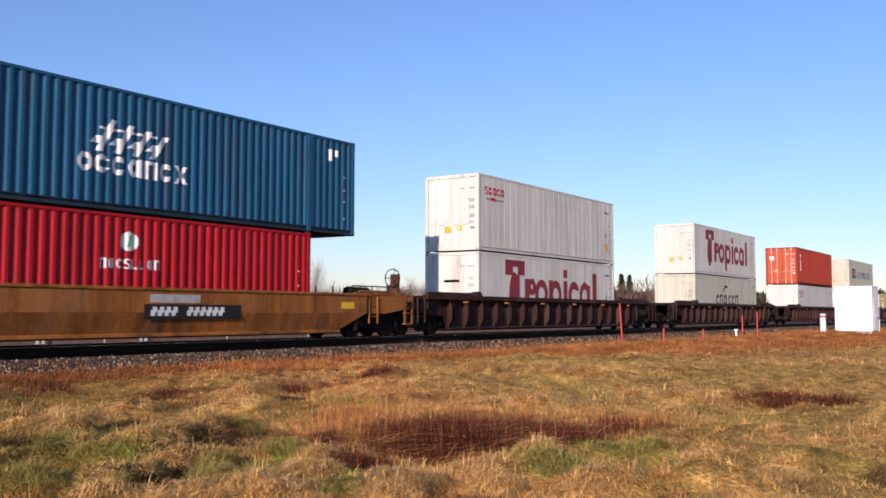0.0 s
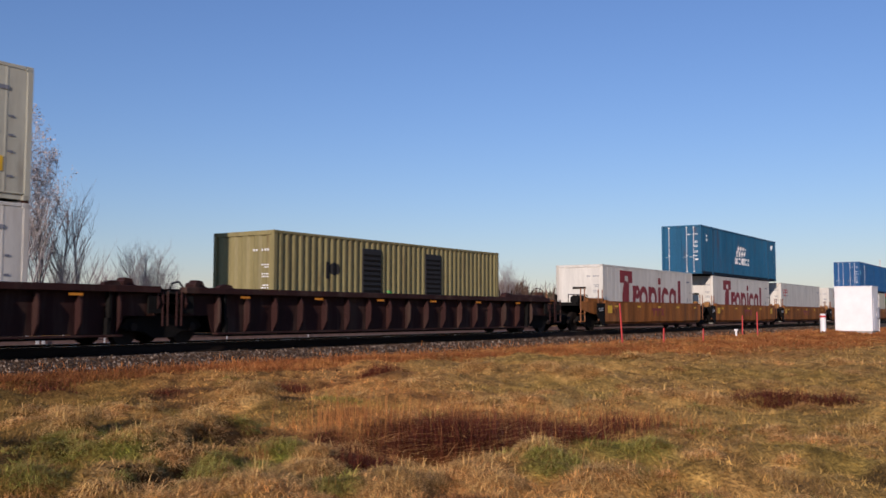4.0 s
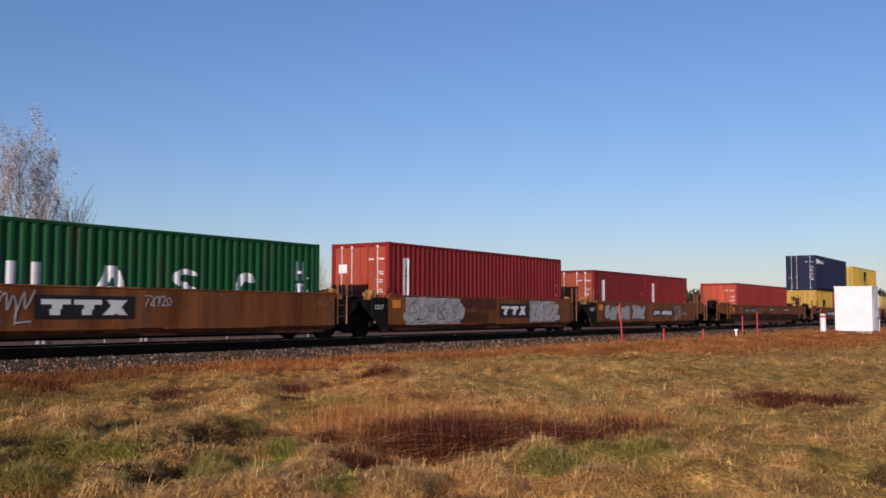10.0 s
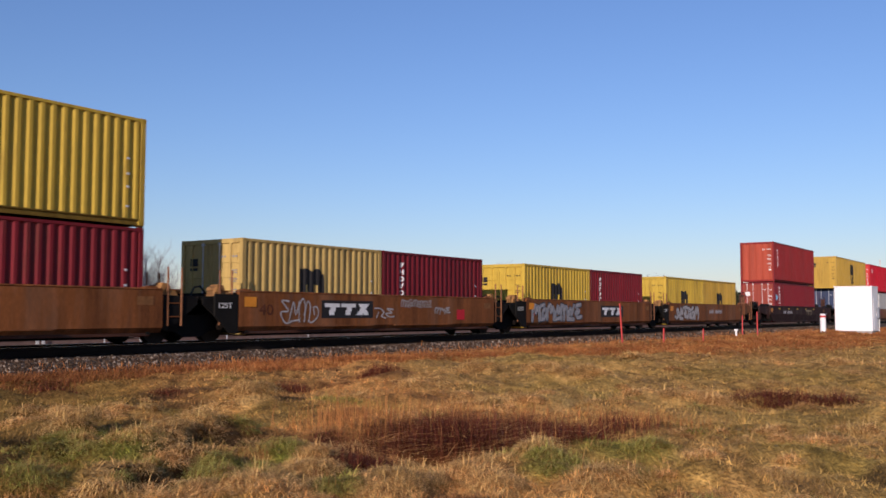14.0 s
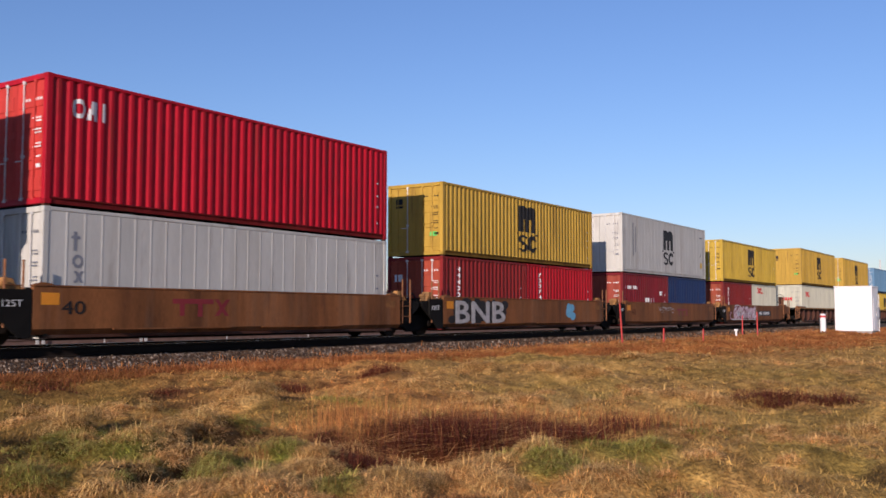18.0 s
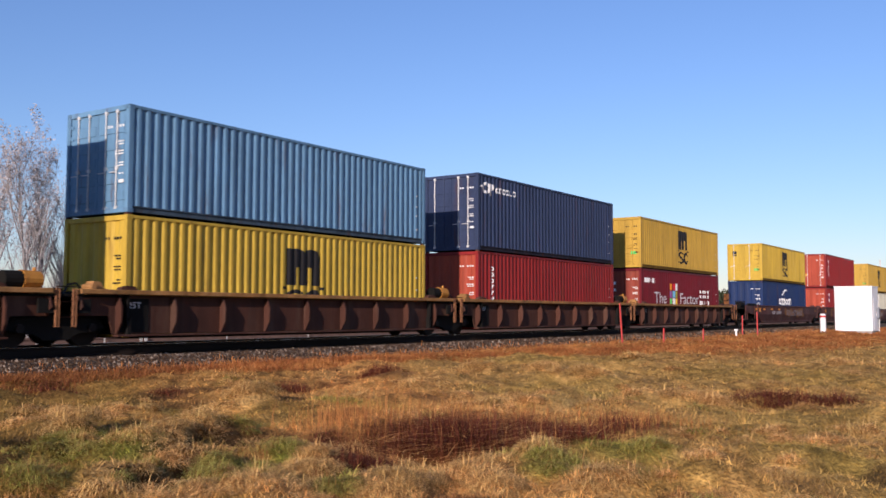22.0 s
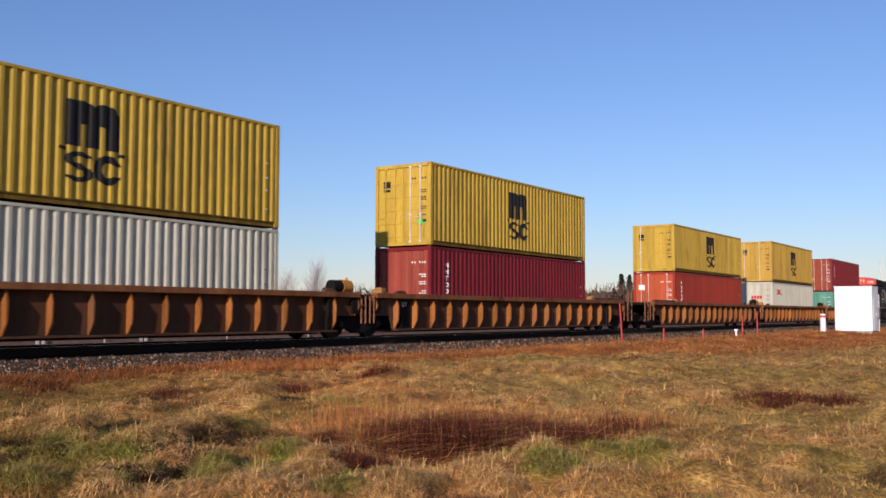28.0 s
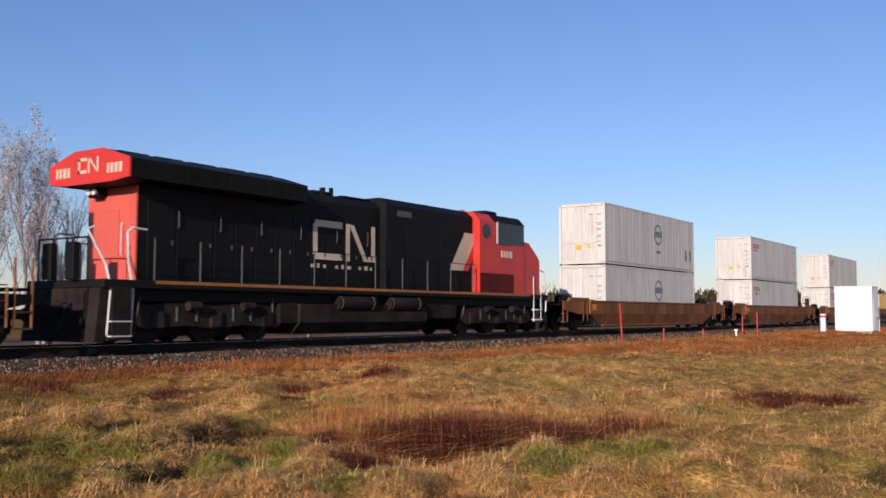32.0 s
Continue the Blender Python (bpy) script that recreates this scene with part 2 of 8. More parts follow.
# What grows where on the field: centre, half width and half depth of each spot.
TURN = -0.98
LUSH = [(6.0, 8.7, 0.35, 0.75), (5.5, 7.3, 0.27, 0.64), (4.5, 6.9, 0.30, 0.50), (5.8, 6.3, 0.15, 0.34), (7.8, 8.1, 0.20, 0.49), (6.6, 6.3, 0.12, 0.32), (6.0, 6.0, 0.13, 0.28), (8.0, 4.6, 0.14, 0.36),
        (10.9, 9.4, 0.34, 0.49), (9.2, 4.0, 0.45, 0.70), (7.7, 3.9, 0.31, 0.44), (5.8, 4.9, 0.14, 0.23), (7.6, 8.5, 0.20, 0.30), (6.7, 8.5, 0.16, 0.44)]
# Hollows between the tussocks, coloured a near-black brown.
DARK_HOLLOWS = [(5.7, 9.0, 0.14, 0.60), (6.3, 8.2, 0.23, 0.45), (4.9, 7.0, 0.20, 0.43), (5.0, 6.2, 0.10, 0.29), (5.6, 6.45, 0.11, 0.33), (4.9, 7.9, 0.12, 0.37), (6.85, 5.55, 0.27, 0.42), (6.7, 7.6, 0.08, 0.40), (7.3, 7.2, 0.40, 0.35), (9.6, 1.8, 0.23, 0.50), (5.7, 8.1, 0.18, 0.37)]
STRAWY = [(6.4, 9.2, 0.19, 0.30), (6.2, 7.5, 0.16, 0.60), (7.0, 7.9, 0.22, 0.35), (9.7, 10.0, 0.40, 0.55), (11.4, 9.4, 0.28, 0.25), (13.4, 9.5, 0.36, 0.40), (18.2, 11.3, 0.36, 0.60), (18.5, 9.8, 0.31, 0.60), (17.7, 8.6, 0.41, 0.50),
          (24.6, 10.2, 0.32, 0.60), (5.6, 5.6, 0.33, 0.50), (6.4, 5.8, 0.21, 0.45), (6.1, 4.7, 0.28, 0.40), (7.4, 4.8, 0.32, 0.45), (7.9, 4.35, 0.16, 0.30), (7.1, 3.3, 0.23, 0.30), (6.7, 4.0, 0.12, 0.40), (4.7, 6.3, 0.19, 0.30)]
STRAWY_OUT = [(14.9, 4.9, 0.13, 0.30), (11.5, 2.5, 0.25, 0.30), (12.5, 2.4, 0.19, 0.30), (27.6, 6.2, 1.86, 0.60), (11.7, 3.2, 0.11, 0.25), (12.4, 6.9, 0.90, 0.55), (7.9, 10.3, 0.39, 0.45), (9.3, 3.3, 0.23, 0.30), (9.3, 2.5, 0.23, 0.30),
              (6.8, 10.6, 0.30, 0.35), (5.1, 5.7, 0.18, 0.30), (6.8, 4.6, 0.15, 0.40), (15.7, 5.8, 0.70, 0.70)]
WINY = [(12.2, 11.4, 0.40, 0.60), (15.4, 11.7, 0.52, 0.70), (10.2, 12.2, 0.28, 0.45), (9.3, 13.9, 0.30, 0.45), (6.9, 5.6, 0.26, 0.45), (7.6, 6.8, 0.36, 0.40), (9.0, 5.35, 1.35, 0.60)]
OLIVY = [(7.7, 11.5, 0.82, 1.40), (9.2, 8.8, 0.53, 0.80), (14.4, 8.0, 0.88, 0.80), (13.9, 3.5, 1.03, 0.90), (11.5, 3.9, 0.58, 0.80), (21.8, 6.1, 1.75, 1.90), (8.4, 3.4, 0.54, 0.95), (16.5, 8.3, 0.88, 0.80), (9.9, 2.0, 0.54, 1.50), (10.5, 8.4, 0.48, 0.70), (23.3, 11.8, 1.56, 1.30)]


def field_noise(x, y, scale, off):
    return np.array([noise.noise((a * scale, b * scale, off)) for a, b in zip(x, y)])


def stand(x, y, cx, cy, half1, half2, turn):
    """How far out of a turned oval a place lies: below 1 is inside."""
    c, s = math.cos(turn), math.sin(turn)
    u, w = (x - cx) * c + (y - cy) * s, -(x - cx) * s + (y - cy) * c
    return (u / half1) ** 2 + (w / half2) ** 2


def spots(x, y, rows, soft=0.75):
    """One at the heart of a spot, falling away past its edge."""
    out = np.zeros(len(x))
    for cx, cy, h1, h2 in rows:
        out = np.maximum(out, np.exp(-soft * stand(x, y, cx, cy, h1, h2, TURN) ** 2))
    return out


def warped(x, y):
    """Ragged edges for the spots."""
    k = 0.10 + 0.008 * np.hypot(x, y)
    return x + k * (field_noise(x, y, 2.3, 51.0) + 0.6 * field_noise(x, y, 6.0, 52.0)), y + k * (field_noise(x, y, 2.3, 53.0) + 0.6 * field_noise(x, y, 6.0, 54.0))


def heights(x, y):
    """The field with its mounds of straw and its dark hollows."""
    z = np.array([ground_z(a, b) for a, b in zip(x, y)])
    return z + 0.11 * spots(x, y, STRAWY, 0.5) + 0.06 * spots(x, y, LUSH, 0.5) - 0.13 * spots(x, y, DARK_HOLLOWS, 0.5)


def smooth(v, lo, hi):
    t = np.clip((v - lo) / (hi - lo), 0, 1)
    return t * t * (3 - 2 * t)


STRAW, PALE, TAN, BROWN = (0.84, 0.455, 0.125), (0.93, 0.60, 0.225), (0.74, 0.325, 0.094), (0.180, 0.066, 0.025)
RUST, GREEN, OLIVE, WINE = (0.45, 0.142, 0.042), (0.150, 0.300, 0.022), (0.42, 0.290, 0.058), (0.115, 0.027, 0.017)
HOLLOW_BROWN = (0.034, 0.019, 0.012)


def blend(*pairs):
    """Weighted tones, one row a blade."""
    total = sum(w for w, _ in pairs)
    return sum((w / total)[:, None] * np.array(t) for w, t in pairs)


def redness(x, y):
    """Rusty growth: along the foot of the ballast and in the far field."""
    foot = np.exp(-((y - 15.8) / 1.9) ** 2) + 0.95 * smooth(x, 22, 32) * smooth(y, 5.5, 9.0)
    return smooth(foot + 0.55 * field_noise(x, y, 0.40, 2.0) + 0.25 * field_noise(x, y, 1.5, 8.0), 0.25, 0.85)


def growth_tint(x, y, pick):
    """The tone of the growth at each place."""
    wx, wy = warped(x, y)
    g, p, s = spots(wx, wy, LUSH), spots(wx, wy, DARK_HOLLOWS), np.maximum(spots(wx, wy, STRAWY), 0.8 * spots(wx, wy, STRAWY_OUT))
    o, w, red = spots(wx, wy, OLIVY, 0.4), spots(wx, wy, WINY), redness(x, y)
    spot, fine = field_noise(x, y, 0.9, 12.0), field_noise(x, y, 3.2, 13.0)
    fresh = smooth(0.85 * field_noise(x, y, 0.55, 5.0) + 0.45 * field_noise(x, y, 1.7, 6.0), 0.10, 0.65)
    corner = smooth(y - 1.22 * x, 0, 1.4)
    right = smooth(x - y, 2.0, 8.0)
    left = smooth(y - 0.85 * x, 0, 2.0)
    return blend((0.45 + 0 * g, TAN), (0.15 + smooth(spot + 0.7 * fine + 0.3 * pick, -0.1, 0.6), STRAW), (3.0 * s * smooth(pick + 0.4 * fine, -0.1, 0.5), PALE), (1.2 * s, STRAW),
                 (4.0 * g, GREEN), (0.8 * g, OLIVE), (2.0 * o + 0.8 * fresh, OLIVE), (0.5 * smooth(fresh + 0.3 * pick, 0.7, 1.2), GREEN), (9.0 * p, HOLLOW_BROWN), (1.5 * p, BROWN), (5.0 * w, WINE),
                 (1.5 * red * (1 - 0.6 * g), RUST), (0.50 * right, PALE), (1.25 * right, OLIVE), (0.50 * left, OLIVE), (0.45 * left, BROWN), (3.2 * corner, BROWN), (1.7 * corner, OLIVE), (0.4 * corner, GREEN), (1.5 * smooth(-spot - 0.9 * fine + 0.25 * pick, 0.10, 0.55), BROWN))


def ground_mesh():
    xs = np.concatenate([[-3000, -1200, -500, -200, -100, -60, -40, -25], np.arange(-15, 2.9, 0.5), np.arange(3, 24, 0.13), np.arange(24, 70.1, 0.4), np.arange(72, 140, 3.0), [160, 200, 300, 500, 900, 1600, 3500]])
    ys = np.concatenate([[-3000, -1000, -300, -100, -40, -20, -10, -4], np.arange(-2, 1.0, 0.3), np.arange(1.1, 17.3, 0.13), np.arange(18, 60, 3.0), [70, 90, 130, 200, 350, 600, 1200, 3500]])
    gx, gy = np.meshgrid(xs, ys)
    gx, gy = gx.ravel(), gy.ravel()
    n = len(xs)
    f = [(j * n + i, j * n + i + 1, (j + 1) * n + i + 1, (j + 1) * n + i) for j in range(len(ys) - 1) for i in range(n - 1)]
    me = bpy.data.meshes.new("ground")
    me.from_pydata(np.stack([gx, gy, heights(gx, gy)], -1), [], f)
    me.polygons.foreach_set("use_smooth", [True] * len(f))
    col = np.ones((len(gx), 4), np.float32)
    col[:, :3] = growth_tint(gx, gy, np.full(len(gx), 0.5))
    me.attributes.new("tint", "FLOAT_COLOR", "POINT").data.foreach_set("color", col.ravel())
    return me


def thatch_material(name):
    """Matted dead growth under the blades, in the tones of what grows on it."""
    m = bpy.data.materials.new(name)
    m.use_nodes = True
    n, l = m.node_tree.nodes, m.node_tree.links
    b = n["Principled BSDF"]
    at, geo = n.new("ShaderNodeAttribute"), n.new("ShaderNodeNewGeometry")
    at.attribute_name = "tint"
    t1, t2 = n.new("ShaderNodeTexNoise"), n.new("ShaderNodeTexNoise")
    t1.inputs["Scale"].default_value, t2.inputs["Scale"].default_value = 4.0, 26.0
    t1.inputs["Detail"].default_value, t2.inputs["Detail"].default_value = 5.0, 4.0
    last = at.outputs["Color"]
    for t, lo, hi in ((t1, 0.38, 1.05), (t2, 0.45, 1.25)):
        l.new(geo.outputs["Position"], t.inputs["Vector"])
        r = n.new("ShaderNodeMapRange")
        r.inputs["From Min"].default_value, r.inputs["From Max"].default_value = 0.3, 0.7
        r.inputs["To Min"].default_value, r.inputs["To Max"].default_value = lo, hi
        l.new(t.outputs["Fac"], r.inputs["Value"])
        sc = n.new("ShaderNodeVectorMath")
        sc.operation = "SCALE"
        l.new(last, sc.inputs[0])
        l.new(r.outputs[0], sc.inputs["Scale"])
        last = sc.outputs[0]
    l.new(last, b.inputs["Base Color"])
    b.inputs["Roughness"].default_value = 0.95
    b.inputs["Specular IOR Level"].default_value = 0.1
    bp = n.new("ShaderNodeBump")
    bp.inputs["Strength"].default_value, bp.inputs["Distance"].default_value = 0.8, 0.05
    l.new(t2.outputs["Fac"], bp.inputs["Height"])
    l.new(bp.outputs[0], b.inputs["Normal"])
    return m


def patchy(name, tones, scale, rough=0.95, islands=0.35, fine=9.0, bump=0.0):
    """Tones that run in patches over the place, and from piece to piece."""
    m = bpy.data.materials.new(name)
    m.use_nodes = True
    n, l = m.node_tree.nodes, m.node_tree.links
    b = n["Principled BSDF"]
    geo = n.new("ShaderNodeNewGeometry")
    t1, t2 = n.new("ShaderNodeTexNoise"), n.new("ShaderNodeTexNoise")
    t1.inputs["Scale"].default_value, t2.inputs["Scale"].default_value = scale, fine
    t1.inputs["Detail"].default_value, t2.inputs["Detail"].default_value = 4.0, 3.0
    for t in (t1, t2):
        l.new(geo.outputs["Position"], t.inputs["Vector"])
    spread = n.new("ShaderNodeMapRange")
    spread.inputs["From Min"].default_value, spread.inputs["From Max"].default_value = 0.30, 0.70
    l.new(t1.outputs["Fac"], spread.inputs["Value"])
    add = n.new("ShaderNodeMath")
    add.operation = "MULTIPLY_ADD"
    l.new(geo.outputs["Random Per Island"] if islands else t2.outputs["Fac"], add.inputs[0])
    add.inputs[1].default_value = islands or 0.5
    shift = n.new("ShaderNodeMath")
    shift.operation = "SUBTRACT"
    l.new(spread.outputs[0], shift.inputs[0])
    shift.inputs[1].default_value = (islands or 0.5) / 2
    l.new(shift.outputs[0], add.inputs[2])
    ramp = n.new("ShaderNodeValToRGB")
    el = ramp.color_ramp.elements
    while len(el) < len(tones):
        el.new(0.5)
    for i, t in enumerate(tones):
        el[i].position = i / (len(tones) - 1)
        el[i].color = (*t, 1)
    l.new(add.outputs[0], ramp.inputs[0])
    l.new(ramp.outputs[0], b.inputs["Base Color"])
    b.inputs["Roughness"].default_value = rough
    b.inputs["Specular IOR Level"].default_value = 0.15
    if bump:
        bp = n.new("ShaderNodeBump")
        bp.inputs["Strength"].default_value = bump
        bp.inputs["Distance"].default_value = 0.06
        l.new(t2.outputs["Fac"], bp.inputs["Height"])
        l.new(bp.outputs[0], b.inputs["Normal"])
    return m


GROUND = thatch_material("matted_thatch")
tagged(part("ground", ground_mesh(), GROUND, None), "flat field of dry matted autumn grass", "ground", kind="structure")

BALLAST = material("crushed_stone_ballast", (0.085, 0.063, 0.047), 0.9, 0.2, dark=0.45, light=1.5, grain=20, fine=16, bump=0.9)
bed = Build().prism([(TRACK_Y - 3.5, -0.50), (TRACK_Y - 3.2, -0.42), (TRACK_Y - 1.75, -0.21), (TRACK_Y + 11.2, -0.21), (TRACK_Y + 12.4, -0.36), (TRACK_Y + 19.0, -0.38), (TRACK_Y + 19.6, -0.66)], "x", -900, 1000)
tagged(part("ballast_bed", bed, BALLAST, None), "bed of grey crushed stone under the track", "ballast", kind="structure")
track = thing("railway_track", "straight railway track on timber ties that carries the train", "track", kind="structure")
RAIL_Z = 0.05
for side in (-0.7475, 0.7475):
    y = TRACK_Y + side
    prof = [(-0.075, -0.235), (0.075, -0.235), (0.075, -0.215), (0.010, -0.19), (0.010, -0.048), (0.036, -0.036), (0.036, -0.002), (-0.036, -0.002), (-0.036, -0.036), (-0.010, -0.048), (-0.010, -0.19), (-0.075, -0.215)]
    rail = part("rail", Build().prism([(y + a, RAIL_Z + c) for a, c in prof], "x", -900, 1000), RAIL_STEEL, track)
    part("running_surface", Build().box(-900, 1000, y - 0.030, y + 0.030, RAIL_Z - 0.002, RAIL_Z + 0.003), RAIL_TOP, rail, "polished top of the rail")

SIDING_Y = 28.75
SIDING_STEEL = material("dusty_rusted_rail", (0.235, 0.150, 0.125), 0.85, 0.2, dark=0.75, light=1.2, grain=20)
siding = thing("siding_track", "rusty second track behind the train", "track", kind="structure")
for side in (-0.7475, 0.7475):
    part("rail", Build().prism([(SIDING_Y + side + a, RAIL_Z - 0.08 + c) for a, c in prof], "x", -300, 700), SIDING_STEEL, siding)
MARK_WHITE = material("mark_white", (0.8, 0.8, 0.78), 0.6)
for x in (17.95, 18.16, 22.0, 22.2, 20.5, 26.1, 30.8):
    part("paint_mark", Build().box(x, x + (0.12 if x in (17.95, 18.16, 22.0, 22.2) else 0.06), SIDING_Y - 0.83, SIDING_Y - 0.822, RAIL_Z - 0.25, RAIL_Z - 0.085), MARK_WHITE, siding, "white paint mark on the rail")
ties = Build()
for k in range(150):
    ties.box(6.0 + 0.56 * k, 6.23 + 0.56 * k, SIDING_Y - 1.28, SIDING_Y + 1.28, -0.34, -0.216)
tagged(part("ties", ties, TIMBER, siding), kind="stuff")

# ---- containers ----
HC, STD = 2.896, 2.591


def waves(kind, length):
    """Breakpoints (along, depth) of a side wall between the corner posts."""
    a, b = 0.14, length - 0.14
    pts = []
    if kind == "reefer":
        n = max(2, round((b - a) / 0.46))
        step = (b - a) / n
        pts.append((a, 0.012))
        for i in range(1, n):
            x = a + i * step
            pts += [(x - 0.034, 0.012), (x - 0.016, 0.006), (x + 0.016, 0.006), (x + 0.034, 0.012)]
        pts.append((b, 0.012))
    else:
        n = round((b - a) / 0.278)
        step = (b - a) / n
        for i in range(n):
            x = a + i * step
            pts += [(x, 0.050), (x + 0.28 * step, 0.050), (x + 0.50 * step, 0.006), (x + 0.78 * step, 0.006)]
        pts.append((b, 0.050))
    return pts


def wall_sheet(pts, z0, z1, y, sign):
    """A folded sheet standing at y; sign +1 if deeper means larger y."""
    b = Build()
    v = [(x, y + sign * d, z) for x, d in pts for z in (z0, z1)]
    return b.add(v, [(2 * i, 2 * i + 2, 2 * i + 3, 2 * i + 1) for i in range(len(pts) - 1)])


def depth_at(pts, x):
    for (x0, d0), (x1, d1) in zip(pts, pts[1:]):
        if x0 <= x <= x1:
            return d0 + (d1 - d0) * (x - x0) / max(1e-6, x1 - x0)
    return 0.0


def spans(shape, x):
    """The heights that a painted shape covers at x."""
    k = shape[0]
    if k == "rect":
        _, x0, x1, z0, z1 = shape
        return [(z0, z1)] if x0 <= x <= x1 else []
    if k == "slant":
        _, x0, x1, z0, z1, lean = shape
        out = []
        if z1 > z0:
            lo, hi = z0, z1
            if abs(lean) > 1e-6:
                t0, t1 = (x - x1) / lean, (x - x0) / lean
                t0, t1 = min(t0, t1), max(t0, t1)
                lo, hi = z0 + max(0, t0) * (z1 - z0), z0 + min(1, t1) * (z1 - z0)
            elif not x0 <= x <= x1:
                return []
            if hi > lo:
                out = [(lo, hi)]
        return out
    if k in ("disc", "ring"):
        _, cx, cz, rx, rz, *inner = shape
        u = (x - cx) / rx
        if abs(u) >= 1:
            return []
        h = rz * math.sqrt(1 - u * u)
        out = [(cz - h, cz + h)]
        if inner:
            w = (x - cx) / (rx * inner[0])
            if abs(w) < 1:
                g = rz * inner[0] * math.sqrt(1 - w * w)
                out = [(cz - h, cz - g), (cz + g, cz + h)]
        # a ring may stand open: to the right, low on the right, or high on the left
        gap = inner[1] if len(inner) > 1 else ""
        if gap == "right" and u > 0.25:
            out = [(a, min(c, cz - 0.36 * rz)) for a, c in out if a < cz - 0.36 * rz] + [(max(a, cz + 0.36 * rz), c) for a, c in out if c > cz + 0.36 * rz]
        elif gap == "low" and u > 0.1:
            out = [(max(a, cz + 0.30 * rz), c) for a, c in out if c > cz + 0.30 * rz]
        elif gap == "high" and u < -0.1:
            out = [(a, min(c, cz - 0.30 * rz)) for a, c in out if a < cz - 0.30 * rz]
        return out
    return []


def decal(shapes, pts, y=-1.219, floor=0.0, proud=0.004):
    """Painted shapes that follow the folds of a side wall, 4 mm proud of it; where they overlap they are one."""
    b = Build()
    reach, cuts = [], set()
    for s in shapes:
        if s[0] in ("disc", "ring"):
            x0, x1 = s[1] - s[3], s[1] + s[3]
        elif s[0] == "slant":
            x0, x1 = min(s[1], s[1] + s[5]), max(s[2], s[2] + s[5])
        else:
            x0, x1 = s[1], s[2]
        reach.append((x0, x1, s))
        n = max(1, int((x1 - x0) / (0.05 if s[0] != "rect" else 0.5)))
        cuts |= {round(x0 + (x1 - x0) * i / n, 4) for i in range(n + 1)}
    if not reach:
        return b
    lo, hi = min(r[0] for r in reach), max(r[1] for r in reach)
    cuts = sorted(cuts | {round(p[0], 4) for p in pts if lo < p[0] < hi})
    for a, c in zip(cuts, cuts[1:]):
        if c - a < 1e-3:
            continue
        mid = (a + c) / 2
        rows = sorted((max(z0, floor), z1) for x0, x1, s in reach if x0 <= mid <= x1 for z0, z1 in spans(s, mid) if z1 > max(z0, floor))
        merged = []
        for z0, z1 in rows:
            if merged and z0 <= merged[-1][1] + 1e-4:
                merged[-1][1] = max(merged[-1][1], z1)
            else:
                merged.append([z0, z1])
        ya, yc = y + depth_at(pts, a) - proud, y + depth_at(pts, c) - proud
        for z0, z1 in merged:
            b.add([(a, ya, z0), (c, yc, z0), (c, yc, z1), (a, ya, z1)], [(0, 1, 2, 3)])
    return b


def reach_of(s):
    """The box round a painted shape."""
    if s[0] in ("disc", "ring"):
        return s[1] - s[3], s[1] + s[3], s[2] - s[4], s[2] + s[4]
    lean = s[5] if s[0] == "slant" else 0.0
    return min(s[1], s[1] + lean), max(s[2], s[2] + lean), s[3], s[4]


def painted(shapes, pts, ink, parent, label, **how):
    """Paints shapes on a wall: every large mark is a part of its own, the fine print is joined."""
    groups = []
    for s in shapes:
        box, mates = reach_of(s), [s]
        rest = []
        for gbox, gs in groups:
            if box[0] <= gbox[1] + 0.02 and gbox[0] <= box[1] + 0.02 and box[2] <= gbox[3] + 0.02 and gbox[2] <= box[3] + 0.02:
                box = min(box[0], gbox[0]), max(box[1], gbox[1]), min(box[2], gbox[2]), max(box[3], gbox[3])
                mates = gs + mates
            else:
                rest.append((gbox, gs))
        groups = rest + [(box, mates)]
    fine = []
    for box, gs in groups:
        if len(groups) == 1 or (box[3] - box[2] > 0.30 and box[1] - box[0] > 0.12):
            b = decal(gs, pts, **how)
            if b.f:
                part("marking", b, ink, parent, label)
        else:
            fine += gs
    b = decal(fine, pts, **how)
    if b.f:
        tagged(part("fine_print", b, ink, parent, label), kind="stuff")


def eased(points, steps=4):
    """A smooth line through the points."""
    out = []
    for k in range(len(points) - 1):
        a, b, c, d = points[max(0, k - 1)], points[k], points[k + 1], points[min(len(points) - 1, k + 2)]
        for i in range(steps):
            t = i / steps
            out.append(tuple(0.5 * (2 * b[q] + (c[q] - a[q]) * t + (2 * a[q] - 5 * b[q] + 4 * c[q] - d[q]) * t * t + (3 * b[q] - a[q] - 3 * c[q] + d[q]) * t ** 3) for q in (0, 1)))
    return out + [tuple(points[-1])]


